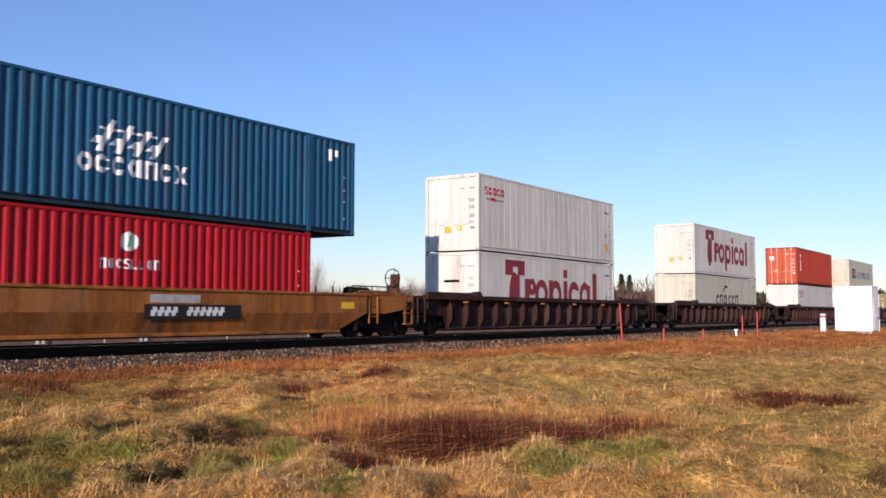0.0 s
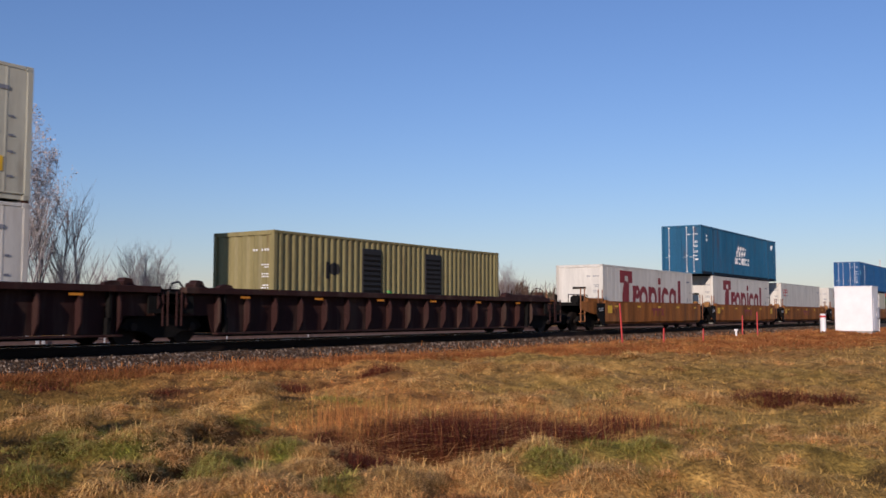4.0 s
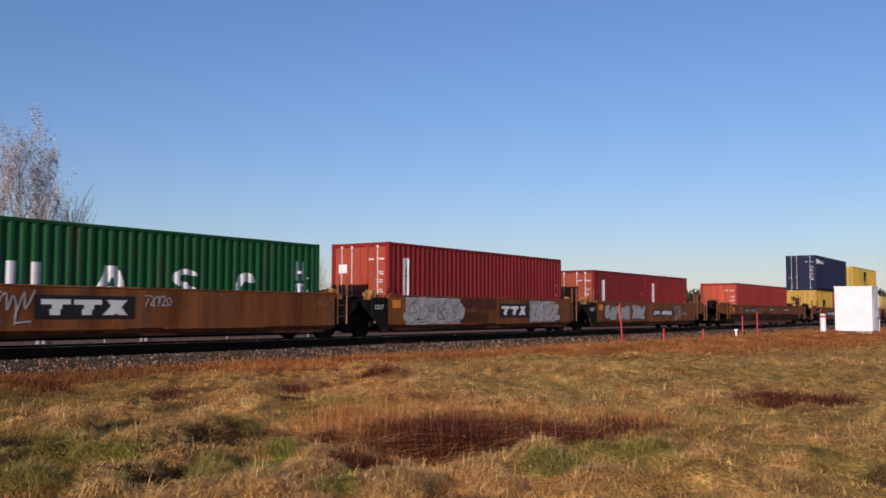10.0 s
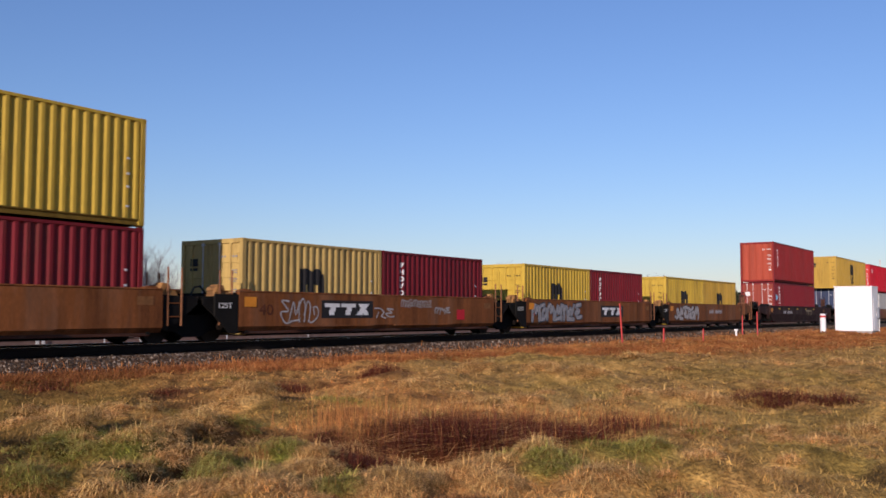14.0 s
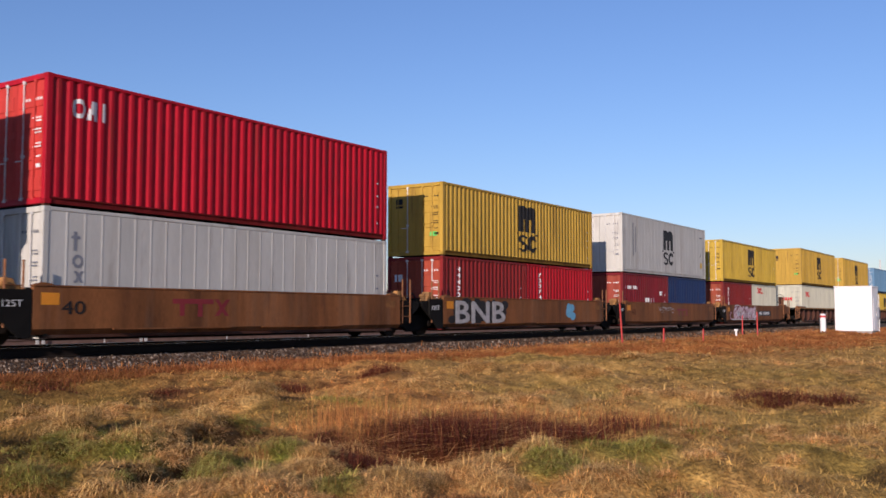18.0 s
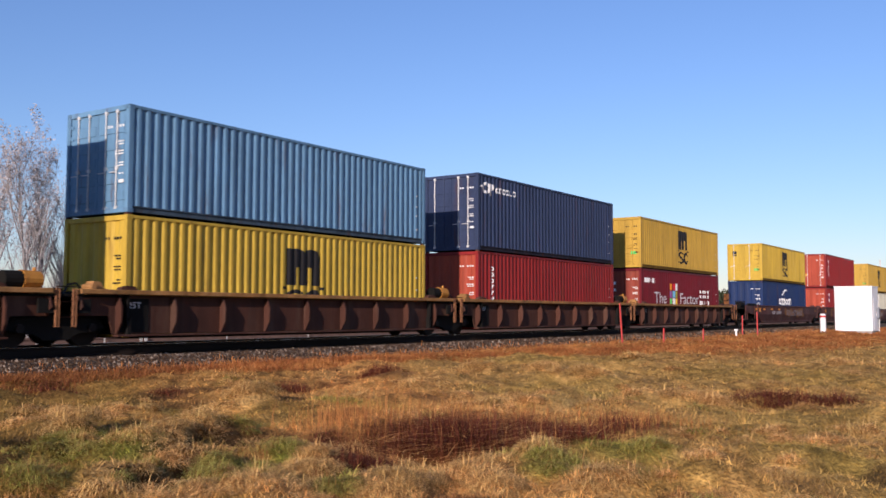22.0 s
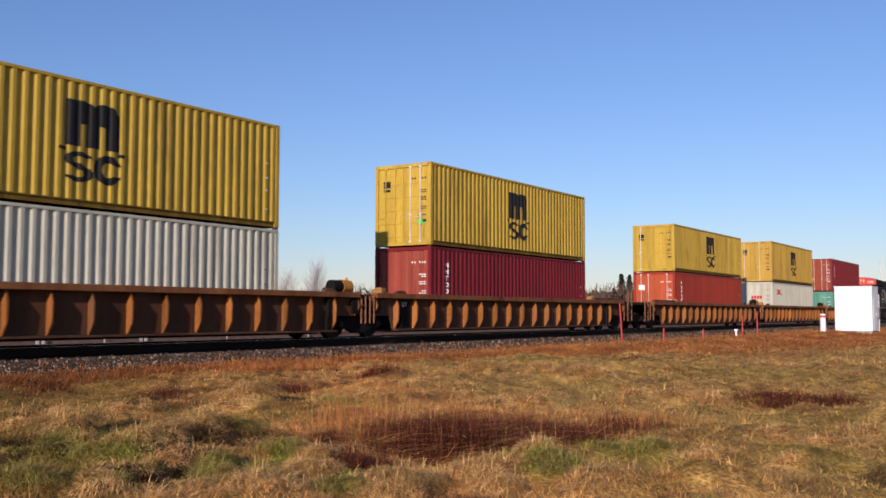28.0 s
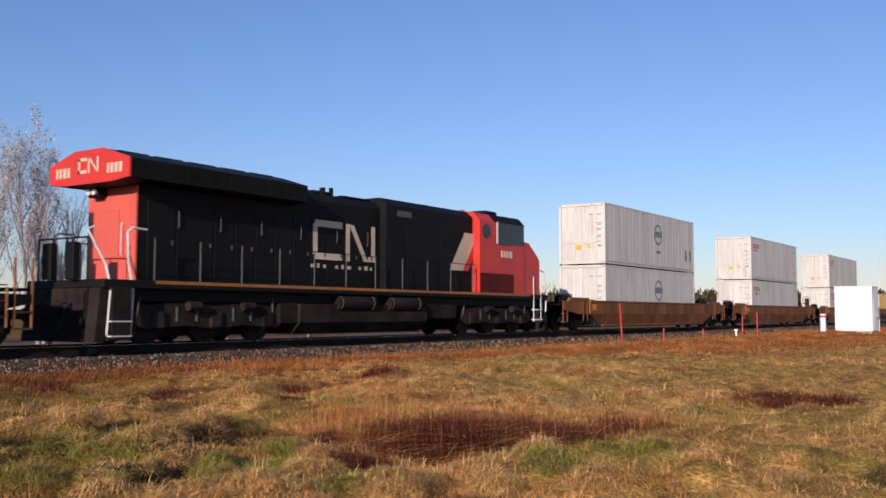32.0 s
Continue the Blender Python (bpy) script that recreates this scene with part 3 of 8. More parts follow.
def ribbons(lines, width, y):
    """Sprayed strokes on a flat wall, with round ends, each laid a hair over the one before."""
    b = Build()
    for line in lines:
        p = eased(line)
        y -= 0.0003
        left, right = [], []
        for k, (x, z) in enumerate(p):
            dx, dz = p[min(k + 1, len(p) - 1)][0] - p[max(k - 1, 0)][0], p[min(k + 1, len(p) - 1)][1] - p[max(k - 1, 0)][1]
            n = math.hypot(dx, dz) or 1.0
            w = 0.5 * width * (0.86 + 0.14 * math.sin(2.1 * k))
            left.append((x - dz / n * w, y - 0.00002 * k, z + dx / n * w))
            right.append((x + dz / n * w, y - 0.00002 * k, z - dx / n * w))
        m = len(p)
        b.add(left + right, [(k, k + 1, m + k + 1, m + k) for k in range(m - 1)])
        for end, lead in ((0, 1), (m - 1, m - 2)):
            x, z = p[end]
            turn = math.atan2(z - p[lead][1], x - p[lead][0])
            fan_pts = [(x + 0.45 * width * math.cos(turn + a * math.pi / 6), y - 0.00002 * end, z + 0.45 * width * math.sin(turn + a * math.pi / 6)) for a in range(-3, 4)]
            b.add(fan_pts, [tuple(range(7))])
    return b


# bent strokes that the sprayed tangles are made of, in a box one wide and one high
BENDS = [
    [[(-0.10, 0.10), (0.35, 0.0), (0.95, 0.30), (0.80, 0.72), (0.40, 0.62), (0.55, 0.36)]],
    [[(0.0, 0.0), (0.10, 0.70), (0.45, 1.0), (0.60, 0.45), (0.80, 0.95), (1.05, 0.55), (1.0, 0.0)]],
    [[(1.0, 0.95), (0.30, 0.92), (0.85, 0.48), (0.15, 0.40), (0.60, 0.06), (1.10, 0.10)]],
    [[(0.0, 0.95), (0.62, 1.0), (0.98, 0.60), (0.60, 0.20), (1.12, 0.0)], [(0.15, 0.05), (0.42, 0.66)]],
    [[(0.05, 0.0), (0.0, 0.60), (0.30, 1.0), (0.55, 0.58), (0.50, 0.0)], [(0.50, 0.30), (0.72, 0.92), (1.05, 0.70), (1.0, 0.0)]],
    [[(0.70, 1.0), (0.10, 0.80), (0.05, 0.20), (0.55, 0.0), (0.95, 0.35), (0.70, 0.66), (0.38, 0.50), (0.55, 0.28)]],
    [[(0.05, 0.15), (0.50, 0.92), (0.62, 0.35), (1.05, 1.0)], [(0.15, 0.0), (0.95, 0.04)]],
]


def tangle(x, w, z0, z1, n, fat, line, fill, seed, rim=0.05, core=""):
    """Sprayed bent strokes side by side: an outline, its filling, and a thin line along the middle."""
    r, strokes, dots = random.Random(seed), [], []
    step, last = w / n, -1
    for k in range(n):
        pick = r.choice([q for q in range(len(BENDS)) if q != last])
        last = pick
        tall, lift, lean = (z1 - z0 - fat) * r.uniform(0.86, 1.0), r.uniform(0.0, 0.05), r.uniform(-0.10, 0.14)
        for bend in BENDS[pick]:
            strokes.append([(x + k * step + 0.4 * fat + (1.12 * step - 0.62 * fat) * u + lean * v * step + r.uniform(-0.05, 0.05) * step, z0 + 0.5 * fat + lift + tall * min(1.0, max(0.0, v + r.uniform(-0.08, 0.08)))) for u, v in bend])
        if r.random() < 0.6:
            dots.append([(x + (k + 0.45) * step, z0 + 0.40 * (z1 - z0)), (x + (k + 0.60) * step, z0 + 0.62 * (z1 - z0))])
    out = [(line, ("brush", strokes, fat + 2 * rim))] if line else []
    if fill:
        out.append((fill, ("brush", strokes, fat)))
    if core:
        for side in (-0.36, 0.36):      # pale lines along both edges of the stroke
            out.append((core, ("brush", [[(px + side * fat, pz + 0.5 * side * fat) for px, pz in q] for q in strokes], 0.22 * fat)))
    return out, dots


def row_print(x, z, w, h, gap, kinds, t=0.26):
    """A row of rounded marks, low and wide like heavy print: s bars, o ring, c open ring, a ring and stem, l stem, h two stems."""
    out = []
    for k in kinds:
        q = t * w
        if k == "s":
            out += [("ring", x + w / 2, z + 0.74 * h, w / 2, 0.27 * h, 0.42, "low"), ("ring", x + w / 2, z + 0.27 * h, w / 2, 0.28 * h, 0.42, "high")]
        elif k == "o":
            out.append(("ring", x + w / 2, z + h / 2, w / 2, h / 2, 1 - 2 * t))
        elif k == "c":
            out.append(("ring", x + w / 2, z + h / 2, w / 2, h / 2, 1 - 2 * t, "right"))
        elif k == "a":
            out += [("ring", x + w * 0.45, z + h / 2, w * 0.45, h / 2, 1 - 2 * t), plate(x + w - q, x + w, z, z + h)]
        elif k == "l":
            out += [plate(x, x + q, z, z + h), plate(x, x + 0.8 * w, z, z + 0.2 * h)]
        elif k == "h":
            out += [plate(x, x + q, z, z + h), plate(x + w - q, x + w, z, z + h), plate(x, x + w, z + 0.8 * h, z + h)]
        elif k == "x":
            out += [("slant", x, x + q, z, z + h, w - q), ("slant", x + w - q, x + w, z, z + h, q - w)]
        x += w + gap
    return out


def plate(x0, x1, z0, z1):
    return ("rect", x0, x1, z0, z1)


def upright_print(x, z, n, w, h, seed):
    """A column of small marks as tall as writing set upright on a wall."""
    r, out = random.Random(seed), []
    for k in range(n):
        c, t = z + k * h * 1.35, 0.28 * w
        shape = r.randrange(4)
        if shape == 0:
            out.append(("ring", x + w / 2, c + h / 2, w / 2, h / 2, 0.55))
        elif shape == 1:
            out += [plate(x, x + t, c, c + h), plate(x + w - t, x + w, c, c + h), plate(x + t, x + w - t, c + 0.4 * h, c + 0.6 * h)]
        elif shape == 2:
            out += [plate(x + w / 2 - t / 2, x + w / 2 + t / 2, c, c + h), plate(x, x + w, c + 0.78 * h, c + h)]
        else:
            out += [plate(x, x + t, c, c + h), ("slant", x + t, x + 2 * t, c, c + h, w - 2 * t)]
    return out


def emblem(kind, L, H, rnd):
    """Painted marks on the side wall: a list of (ink, shapes)."""
    m = []
    if kind == "arches":        # dark double arch over a line and two rings
        x, z = L * 0.447, H * 0.5 - 0.08
        legs = [("disc", x + q, z + 0.78, 0.40, 0.27) for q in (0.40, 1.02)]
        m.append(("black", [plate(x, x + 0.36, z, z + 1.04), plate(x + 0.54, x + 0.88, z, z + 0.80), plate(x + 1.06, x + 1.42, z, z + 0.80)] + legs + [plate(x - 0.18, x + 0.02, z - 0.12, z - 0.04), plate(x + 1.40, x + 1.58, z - 0.12, z - 0.04),
                            ("ring", x + 0.35, z - 0.305, 0.36, 0.185, 0.42, "low"), ("ring", x + 0.35, z - 0.615, 0.36, 0.195, 0.42, "high"), ("ring", x + 1.12, z - 0.46, 0.38, 0.345, 0.50, "right")]))
    elif kind == "arches_low":
        x, z = L * 0.37, 0.85
        legs = [("disc", x + q, z + 0.78, 0.29, 0.24) for q in (0.29, 0.76)]
        m.append(("black", [plate(x, x + 0.27, z, z + 1.0), plate(x + 0.40, x + 0.65, z, z + 0.80), plate(x + 0.79, x + 1.06, z, z + 0.80), plate(x - 0.12, x + 1.18, z - 0.12, z - 0.04)] + legs))
    elif kind == "maroon_word":
        x, z = 1.95, 0.80
        m.append(("maroon", [plate(x, x + 0.62, z + 1.28, z + 1.88), plate(x + 0.62, x + 1.0, z + 1.62, z + 1.88), plate(x + 1.0, x + 1.55, z + 1.30, z + 1.88), ("disc", x + 0.72, z + 0.55, 0.40, 0.85), plate(x + 0.72, x + 1.14, z - 0.02, z + 1.32),
                             plate(3.52, 3.90, z, z + 1.18), ("ring", 4.10, z + 0.86, 0.34, 0.34, 0.30), ("ring", 4.92, z + 0.58, 0.56, 0.60, 0.48),
                             plate(5.58, 5.94, z - 0.46, z + 1.18), ("ring", 6.20, z + 0.58, 0.52, 0.60, 0.48),
                             plate(6.92, 7.28, z, z + 1.18), plate(6.92, 7.28, z + 1.32, z + 1.66), ("ring", 7.92, z + 0.58, 0.54, 0.60, 0.46, "right"),
                             ("ring", 9.00, z + 0.58, 0.50, 0.60, 0.48), plate(9.22, 9.56, z, z + 1.05), plate(9.82, 10.22, z, z + 1.60)]))
    elif kind == "red_word":
        x, z = 0.44, 2.28
        m.append(("red", row_print(x, z - 0.15, 0.25, 0.30, 0.05, "scaco")))
        m.append(("red", [plate(x + 0.42, x + 0.80, z - 0.36, z - 0.25)]))
        m.append(("grey", [plate(x + 0.1, x + 0.38, z - 0.34, z - 0.29), plate(x + 0.85, x + 1.4, z - 0.34, z - 0.29)]))
    elif kind == "flag_word":
        x, z = 1.62, 1.02
        m.append(("blue", [("slant", x, x + 1.45, z + 0.12, z + 1.05, -0.08), plate(x - 0.06, x - 0.02, z - 0.15, z + 1.12)]))
        m.append(("yellow", [("disc", x + 0.74, z + 0.58, 0.26, 0.20), ("slant", x + 0.42, x + 0.58, z + 0.32, z + 0.84, 0.34), ("slant", x + 0.9, x + 1.06, z + 0.32, z + 0.84, -0.34)]))
        word = row_print(3.62, z + 0.18, 0.38, 0.62, 0.13, "cola", 0.22) + row_print(5.98, z + 0.18, 0.38, 0.62, 0.13, "shah", 0.22) + row_print(8.30, z + 0.18, 0.38, 0.62, 0.13, "lhhc", 0.22)
        m.append(("blue", word))
        m.append(("grey", [plate(0.6 + i * 0.2, 0.74 + i * 0.2, 2.46, 2.52) for i in range(9)]))
    elif kind == "white_wave":
        m.append(("white", [("slant", 6.86 + i * 0.50, 7.04 + i * 0.50, 1.34, 2.12 - 0.06 * i, 0.42) for i in range(4)] +
                  [("slant", 6.7 + i * 0.52, 7.05 + i * 0.52, 1.52, 1.70, 0.20) for i in range(4)] + [plate(6.95, 8.6, 1.86, 1.92)] +
                  row_print(6.40, 0.84, 0.38, 0.44, 0.08, "occahcx", 0.28)))
        m.append(("white", [("ring", 0.98, 2.30, 0.12, 0.12, 0.5), ("ring", 0.98, 2.06, 0.12, 0.12, 0.5), plate(L - 1.2, L - 1.08, 2.20, 2.55), plate(L - 0.9, L - 0.8, 2.35, 2.55)]))
    elif kind == "disc_word":
        m.append(("white", [("disc", 5.88, 2.25, 0.25, 0.23)] + row_print(5.08, 1.60, 0.17, 0.24, 0.05, "hacsllah")))
        m.append(("green", [("slant", 5.80, 5.88, 2.12, 2.40, 0.08)]))
    elif kind == "strip":
        m.append(("white", upright_print(0.93, H * 0.36, 6, 0.20, 0.17, int(L * 10 + rnd.random() * 99))))
    elif kind == "strip_solid":
        m.append(("white", upright_print(0.76, H * 0.18, 9, 0.20, 0.155, 5)))
    elif kind == "strip_bar":       # a bright upright panel with dark print on it
        m.append(("white", [plate(0.82, 1.12, 0.08 * H, 0.83 * H)]))
        m.append(("black", upright_print(0.90, 0.36 * H, 6, 0.13, 0.13, 5)))
    elif kind == "strip_dots":
        m.append(("white", upright_print(1.28 if L < 13 else 2.55, H * 0.08, 9, 0.26, 0.20, 8)))
        m.append(("sky", [("disc", 0.62, H * 0.62, 0.22, 0.22)]))
    elif kind == "logo20":
        m.append(("white", [plate(1.3, 1.42, H * 0.60, H * 0.86), plate(1.5, 1.62, H * 0.60, H * 0.86), plate(1.2, 1.7, H * 0.56, H * 0.60)]))
    elif kind == "band20":
        m.append(("white", [plate(1.0, 1.22, H * 0.58, H * 0.84)]))
        m.append(("blue", [plate(1.02, 1.20, H * 0.66, H * 0.75)]))
    elif kind == "big_letters":     # tall white blocks low on the wall
        m.append(("white", [plate(2.42, 2.66, 1.0, 1.66), plate(3.0, 3.24, 1.0, 1.66), ("slant", 4.52, 4.78, 0.9, 1.66, 0.34), ("slant", 5.26, 5.52, 0.9, 1.66, -0.34), plate(4.7, 5.3, 1.06, 1.18), plate(4.85, 5.2, 1.54, 1.66)]
                  + row_print(6.80, 0.80, 0.82, 0.86, 0.0, "s", 0.27) + row_print(8.88, 0.80, 0.80, 0.86, 0.0, "c", 0.27)))
        m.append(("white", [plate(11.17, 11.58, 0.9, 1.42), plate(11.20, 11.30, 1.50, 2.05), plate(11.45, 11.55, 1.50, 2.05), plate(11.2, 11.55, 1.70, 1.78)]))
        m.append(("grey", [plate(11.24 + 0.12 * k, 11.30 + 0.12 * k, 1.0, 1.34) for k in range(3)]))
    elif kind == "white_low_word":
        x = 1.1
        m.append(("white", [plate(x, x + 0.2, 0.9, 1.52), plate(x + 0.5, x + 0.7, 0.9, 1.52), plate(x, x + 0.7, 0.86, 1.0), ("slant", x + 0.86, x + 1.05, 0.9, 1.52, 0.24), ("slant", x + 1.40, x + 1.59, 0.9, 1.52, -0.24), plate(x + 1.0, x + 1.45, 1.02, 1.14)]
                  + row_print(x + 1.84, 0.88, 0.72, 0.66, 0.22, "sc", 0.26) + [plate(x + 3.9, x + 4.08, 0.9, 2.1), plate(x + 4.18, x + 4.36, 0.9, 1.8)]))
    elif kind == "dog_word":
        x, z = 0.62, 2.38
        m.append(("white", [("ring", x, z, 0.30, 0.22, 0.55), ("disc", x + 0.34, z + 0.06, 0.18, 0.14), plate(x + 0.24, x + 0.33, z - 0.30, z), ("slant", x - 0.50, x - 0.25, z, z + 0.08, 0.15)] +
                  row_print(x + 0.70, z - 0.14, 0.21, 0.22, 0.05, "choclo")))
    elif kind == "arc_word":
        m.append(("white", [("slant", 5.10, 5.36, 1.98, 2.26, 0.34), ("slant", 5.45, 5.8, 2.24, 2.40, 0.25), plate(5.85, 6.42, 2.30, 2.42)] +
                  row_print(4.30, 1.26, 0.44, 0.48, 0.10, "cha", 0.24) + row_print(6.05, 1.26, 0.44, 0.48, 0.10, "cch", 0.24)))
    elif kind == "dark_arc_word":
        m.append(("black", [("slant", 4.95, 5.15, 1.95, 2.18, 0.30), plate(5.40, 6.0, 2.22, 2.34), ("slant", 5.2, 5.45, 2.12, 2.28, 0.2)] +
                  row_print(3.74, 1.10, 0.58, 0.68, 0.14, "cha", 0.24) + row_print(6.10, 1.10, 0.58, 0.68, 0.14, "cch", 0.24)))
    elif kind == "coral_word":
        x, z = 1.18, 2.19
        m.append(("red", [("ring", x + 0.21, z, 0.21, 0.20, 0.5), ("ring", x + 0.60, z, 0.21, 0.20, 0.5), ("ring", x + 0.98, z, 0.18, 0.20, 0.5), plate(x + 1.12, x + 1.22, z - 0.2, z + 0.2), plate(x + 1.22, x + 1.45, z - 0.2, z - 0.11)]))
    elif kind == "gold_word":
        m.append(("yellow", row_print(0.38, H * 0.76 - 0.15, 0.18 if L < 7 else 0.24, 0.28, 0.05, "scaco", 0.3)))
    elif kind == "white_red_word":
        m.append(("red", [plate(0.7, 0.84, H * 0.74, H * 0.83), plate(0.88, 1.02, H * 0.74, H * 0.83), plate(1.06, 1.20, H * 0.74, H * 0.83)]))
        m.append(("white", row_print(1.28, H * 0.74, 0.24, H * 0.09, 0.07, "scaca")))
    elif kind == "caps":
        m.append(("white", [("ring", 0.82, 2.22, 0.18, 0.22, 0.55), ("slant", 1.02, 1.12, 2.0, 2.44, 0.12), plate(1.20, 1.30, 2.0, 2.44), plate(1.42, 1.53, 2.0, 2.44)]))
    elif kind == "grey_strip":
        m.append(("grey", [plate(0.76, 0.84, 1.95, 2.38), plate(0.70, 0.92, 2.22, 2.28), ("ring", 0.88, 1.72, 0.14, 0.15, 0.55), ("slant", 0.78, 0.86, 1.24, 1.50, 0.18), ("slant", 0.96, 1.04, 1.24, 1.50, -0.18)]))
    elif kind == "grey_arches":
        m += emblem("arches", L, H, rnd)
        m.append(("grey", [plate(1.30, 1.40, H * 0.28, H * 0.86), plate(1.62, 1.70, H * 0.36, H * 0.80)]))
    elif kind == "grey_seal":
        m.append(("grey", [("ring", L * 0.55, H * 0.62, 0.55, 0.55, 0.8), plate(L * 0.55 - 0.55, L * 0.55 + 0.55, H * 0.57, H * 0.68), plate(L * 0.55 - 0.3, L * 0.55 + 0.3, H * 0.28, H * 0.33)]))
        m.append(("grey", [plate(L - 1.5, L - 1.2, H * 0.2, H * 0.42), plate(L - 0.8, L - 0.5, H * 0.2, H * 0.42)]))
    elif kind == "rows":
        m.append(("white", [plate(0.35 + i * 0.20, 0.48 + i * 0.20, H * 0.70, H * 0.76) for i in range(8)] + [plate(2.9 + i * 0.34, 3.06 + i * 0.34, H * 0.45, H * 0.54) for i in range(4)] +
                  [plate(3.1 + i * 0.36, 3.3 + i * 0.36, H * 0.28, H * 0.36) for i in range(3)] + [plate(4.9, 5.2, H * 0.60, H * 0.68)]))
    elif kind == "slogan":
        m.append(("white", [plate(0.5 + i * 0.22, 0.66 + i * 0.22, H * 0.76, H * 0.84) for i in range(6)]))
        for i, ink in enumerate(("green", "white", "yellow", "violet", "sky", "lime", "orange", "red", "white")):
            m.append((ink, [plate(4.04 + 0.36 * (i % 3), 4.36 + 0.36 * (i % 3), 1.06 + 0.40 * (i // 3), 1.42 + 0.40 * (i // 3))]))
        m.append(("white", [plate(8.80 + 0.42 * i, 9.02 + 0.42 * i, 1.50 + 0.28 * j, 1.66 + 0.28 * j) for i in range(4) for j in range(2)] +
                  [plate(8.80, 9.28, 0.98, 1.34), plate(9.42, 9.58, 0.98, 1.34), plate(9.75, 9.9, 0.98, 1.34), plate(10.2, 10.36, 0.98, 1.34)]))
    elif kind == "louvres":
        pass
    # small panels of unreadable print at the end of the wall
    if kind not in ("louvres", "none"):
        ink = "grey" if kind in ("maroon_word", "red_word", "flag_word", "dark_arc_word", "grey_arches", "grey_strip", "grey_seal", "coral_word", "plain_pale") else "white"
        m.append((ink, [plate(L - 0.55, L - 0.42, H * k, H * k + 0.05) for k in (0.16, 0.34, 0.46, 0.60)]))
        if kind in ("maroon_word", "red_word", "flag_word", "dark_arc_word", "grey_arches"):
            m.append(("yellow", [plate(L - 0.95, L - 0.65, H * 0.20, H * 0.31)]))
            m.append(("grey", [("slant", L - 1.0, L - 0.9, H * 0.42, H * 0.5, 0.12), plate(L - 1.05, L - 0.55, H * 0.80, H * 0.83)]))
    return m


def end_marks(tone, kind, rnd):
    ink = "grey" if tone in ("white", "cream", "grey_white", "sand") else ("black" if tone in ("yellow", "ochre") else "white")
    lines = []
    for z, n in ((0.66, 3), (0.635, 2), (0.57, 3), (0.545, 3), (0.46, 2), (0.435, 3), (0.36, 2)):
        y = -1.00
        for _ in range(n):
            w = rnd.uniform(0.05, 0.10)
            lines.append((y, y + w, z, z + 0.012))
            y += w + 0.025
    rows = [(ink, [(-1.00 + 0.11 * i, -0.94 + 0.11 * i, 0.80, 0.822) for i in range(6) if i != 3]), (ink, lines), (ink, [(-1.02, -0.84, 0.28, 0.31)])]
    return rows


def make_container(name, length, height, kind, tone, end, mark, label, x0, z0, seed):
    """A freight container with its left lower corner at x0, z0; its long side faces the field."""
    rnd = random.Random(seed)
    L, H, W = length, height, 1.219
    key = (round(L, 2), round(H, 2))
    mat = paint(tone)
    sill = mat if tone in ("white", "cream", "grey_white") else darkened(tone)
    top = thing(name, label, "container", pose(x0, TRACK_Y, z0))
    pts = waves(kind, L)
    # frame
    def post():
        return Build().box(0, 0.14, 0, 0.13, 0.10, H - 0.10, 0.008)
    for x in (0.003, L - 0.143):
        for y in (-W + 0.003, W - 0.133):
            part("corner_post", shared(("corner_post", key), post, mat), mat, top, at=pose(x, y, 0))
    cast = lambda: Build().box(0, 0.178, 0, 0.162, 0, 0.118, 0.012)
    for x in (0, L - 0.178):
        for y in (-W, W - 0.162):
            for z in (0, H - 0.118):
                part("corner_casting", shared("corner_casting", cast, worn(tone)), worn(tone), top, at=pose(x, y, z))
    for y in (-W + 0.002, W - 0.062):
        part("top_rail", shared(("top_rail", key), lambda: Build().box(0.178, L - 0.178, 0, 0.06, H - 0.085, H - 0.008, 0.006), mat), mat, top, at=pose(0, y, 0))
        part("bottom_rail", shared(("bottom_rail", key), lambda: Build().box(0.178, L - 0.178, 0.03, 0.06, 0.015, 0.165).box(0.178, L - 0.178, 0, 0.06, 0.135, 0.165), sill), sill, top, at=pose(0, y if y < 0 else y - 0.03, 0))
    for x in (0.004, L - 0.104):
        part("end_header", shared(("end_header", key), lambda: Build().box(0, 0.10, -W + 0.162, W - 0.162, H - 0.13, H - 0.006, 0.006), mat), mat, top, at=pose(x, 0, 0))
        part("end_sill", shared(("end_sill", key), lambda: Build().box(0, 0.10, -W + 0.162, W - 0.162, 0.006, 0.14, 0.006), mat), mat, top, at=pose(x, 0, 0))
    # skin
    near = part("side_panel", shared(("side_near", key, kind), lambda: wall_sheet(pts, 0.16, H - 0.08, -W + 0.004, 1), mat), mat, top)
    part("side_panel", shared(("side_far", key, kind), lambda: wall_sheet(pts, 0.16, H - 0.08, W - 0.004, -1), mat), mat, top)
    part("roof_panel", shared(("roof", key), lambda: Build().box(0.10, L - 0.10, -W + 0.06, W - 0.06, H - 0.05, H - 0.02), mat), mat, top)
    if z0 > 1.0:
        for x in (0.02, L - 0.15):
            for y in (-W + 0.02, W - 0.13):
                part("twist_lock", shared("twist_lock", lambda: Build().box(0, 0.13, 0, 0.11, -0.05, 0.0), DARK_BROWN), DARK_BROWN, top, at=pose(x + (0 if L < 13 else (1 if x < 1 else -1) * (L - 12.192) / 2), y, 0))
    part("underframe", shared(("under", key), lambda: Build().box(0.10, L - 0.10, -W + 0.06, W - 0.06, 0.03, 0.12), BLACK_STEEL), BLACK_STEEL, top)
    weathered = faded(tone)
    back = shared(("end_back", key), lambda: Build().box(L - 0.07, L - 0.035, -W + 0.13, W - 0.13, 0.13, H - 0.12), mat)
    part("end_wall", back, mat, top)
    if end == "B":
        def nose():
            b = Build()
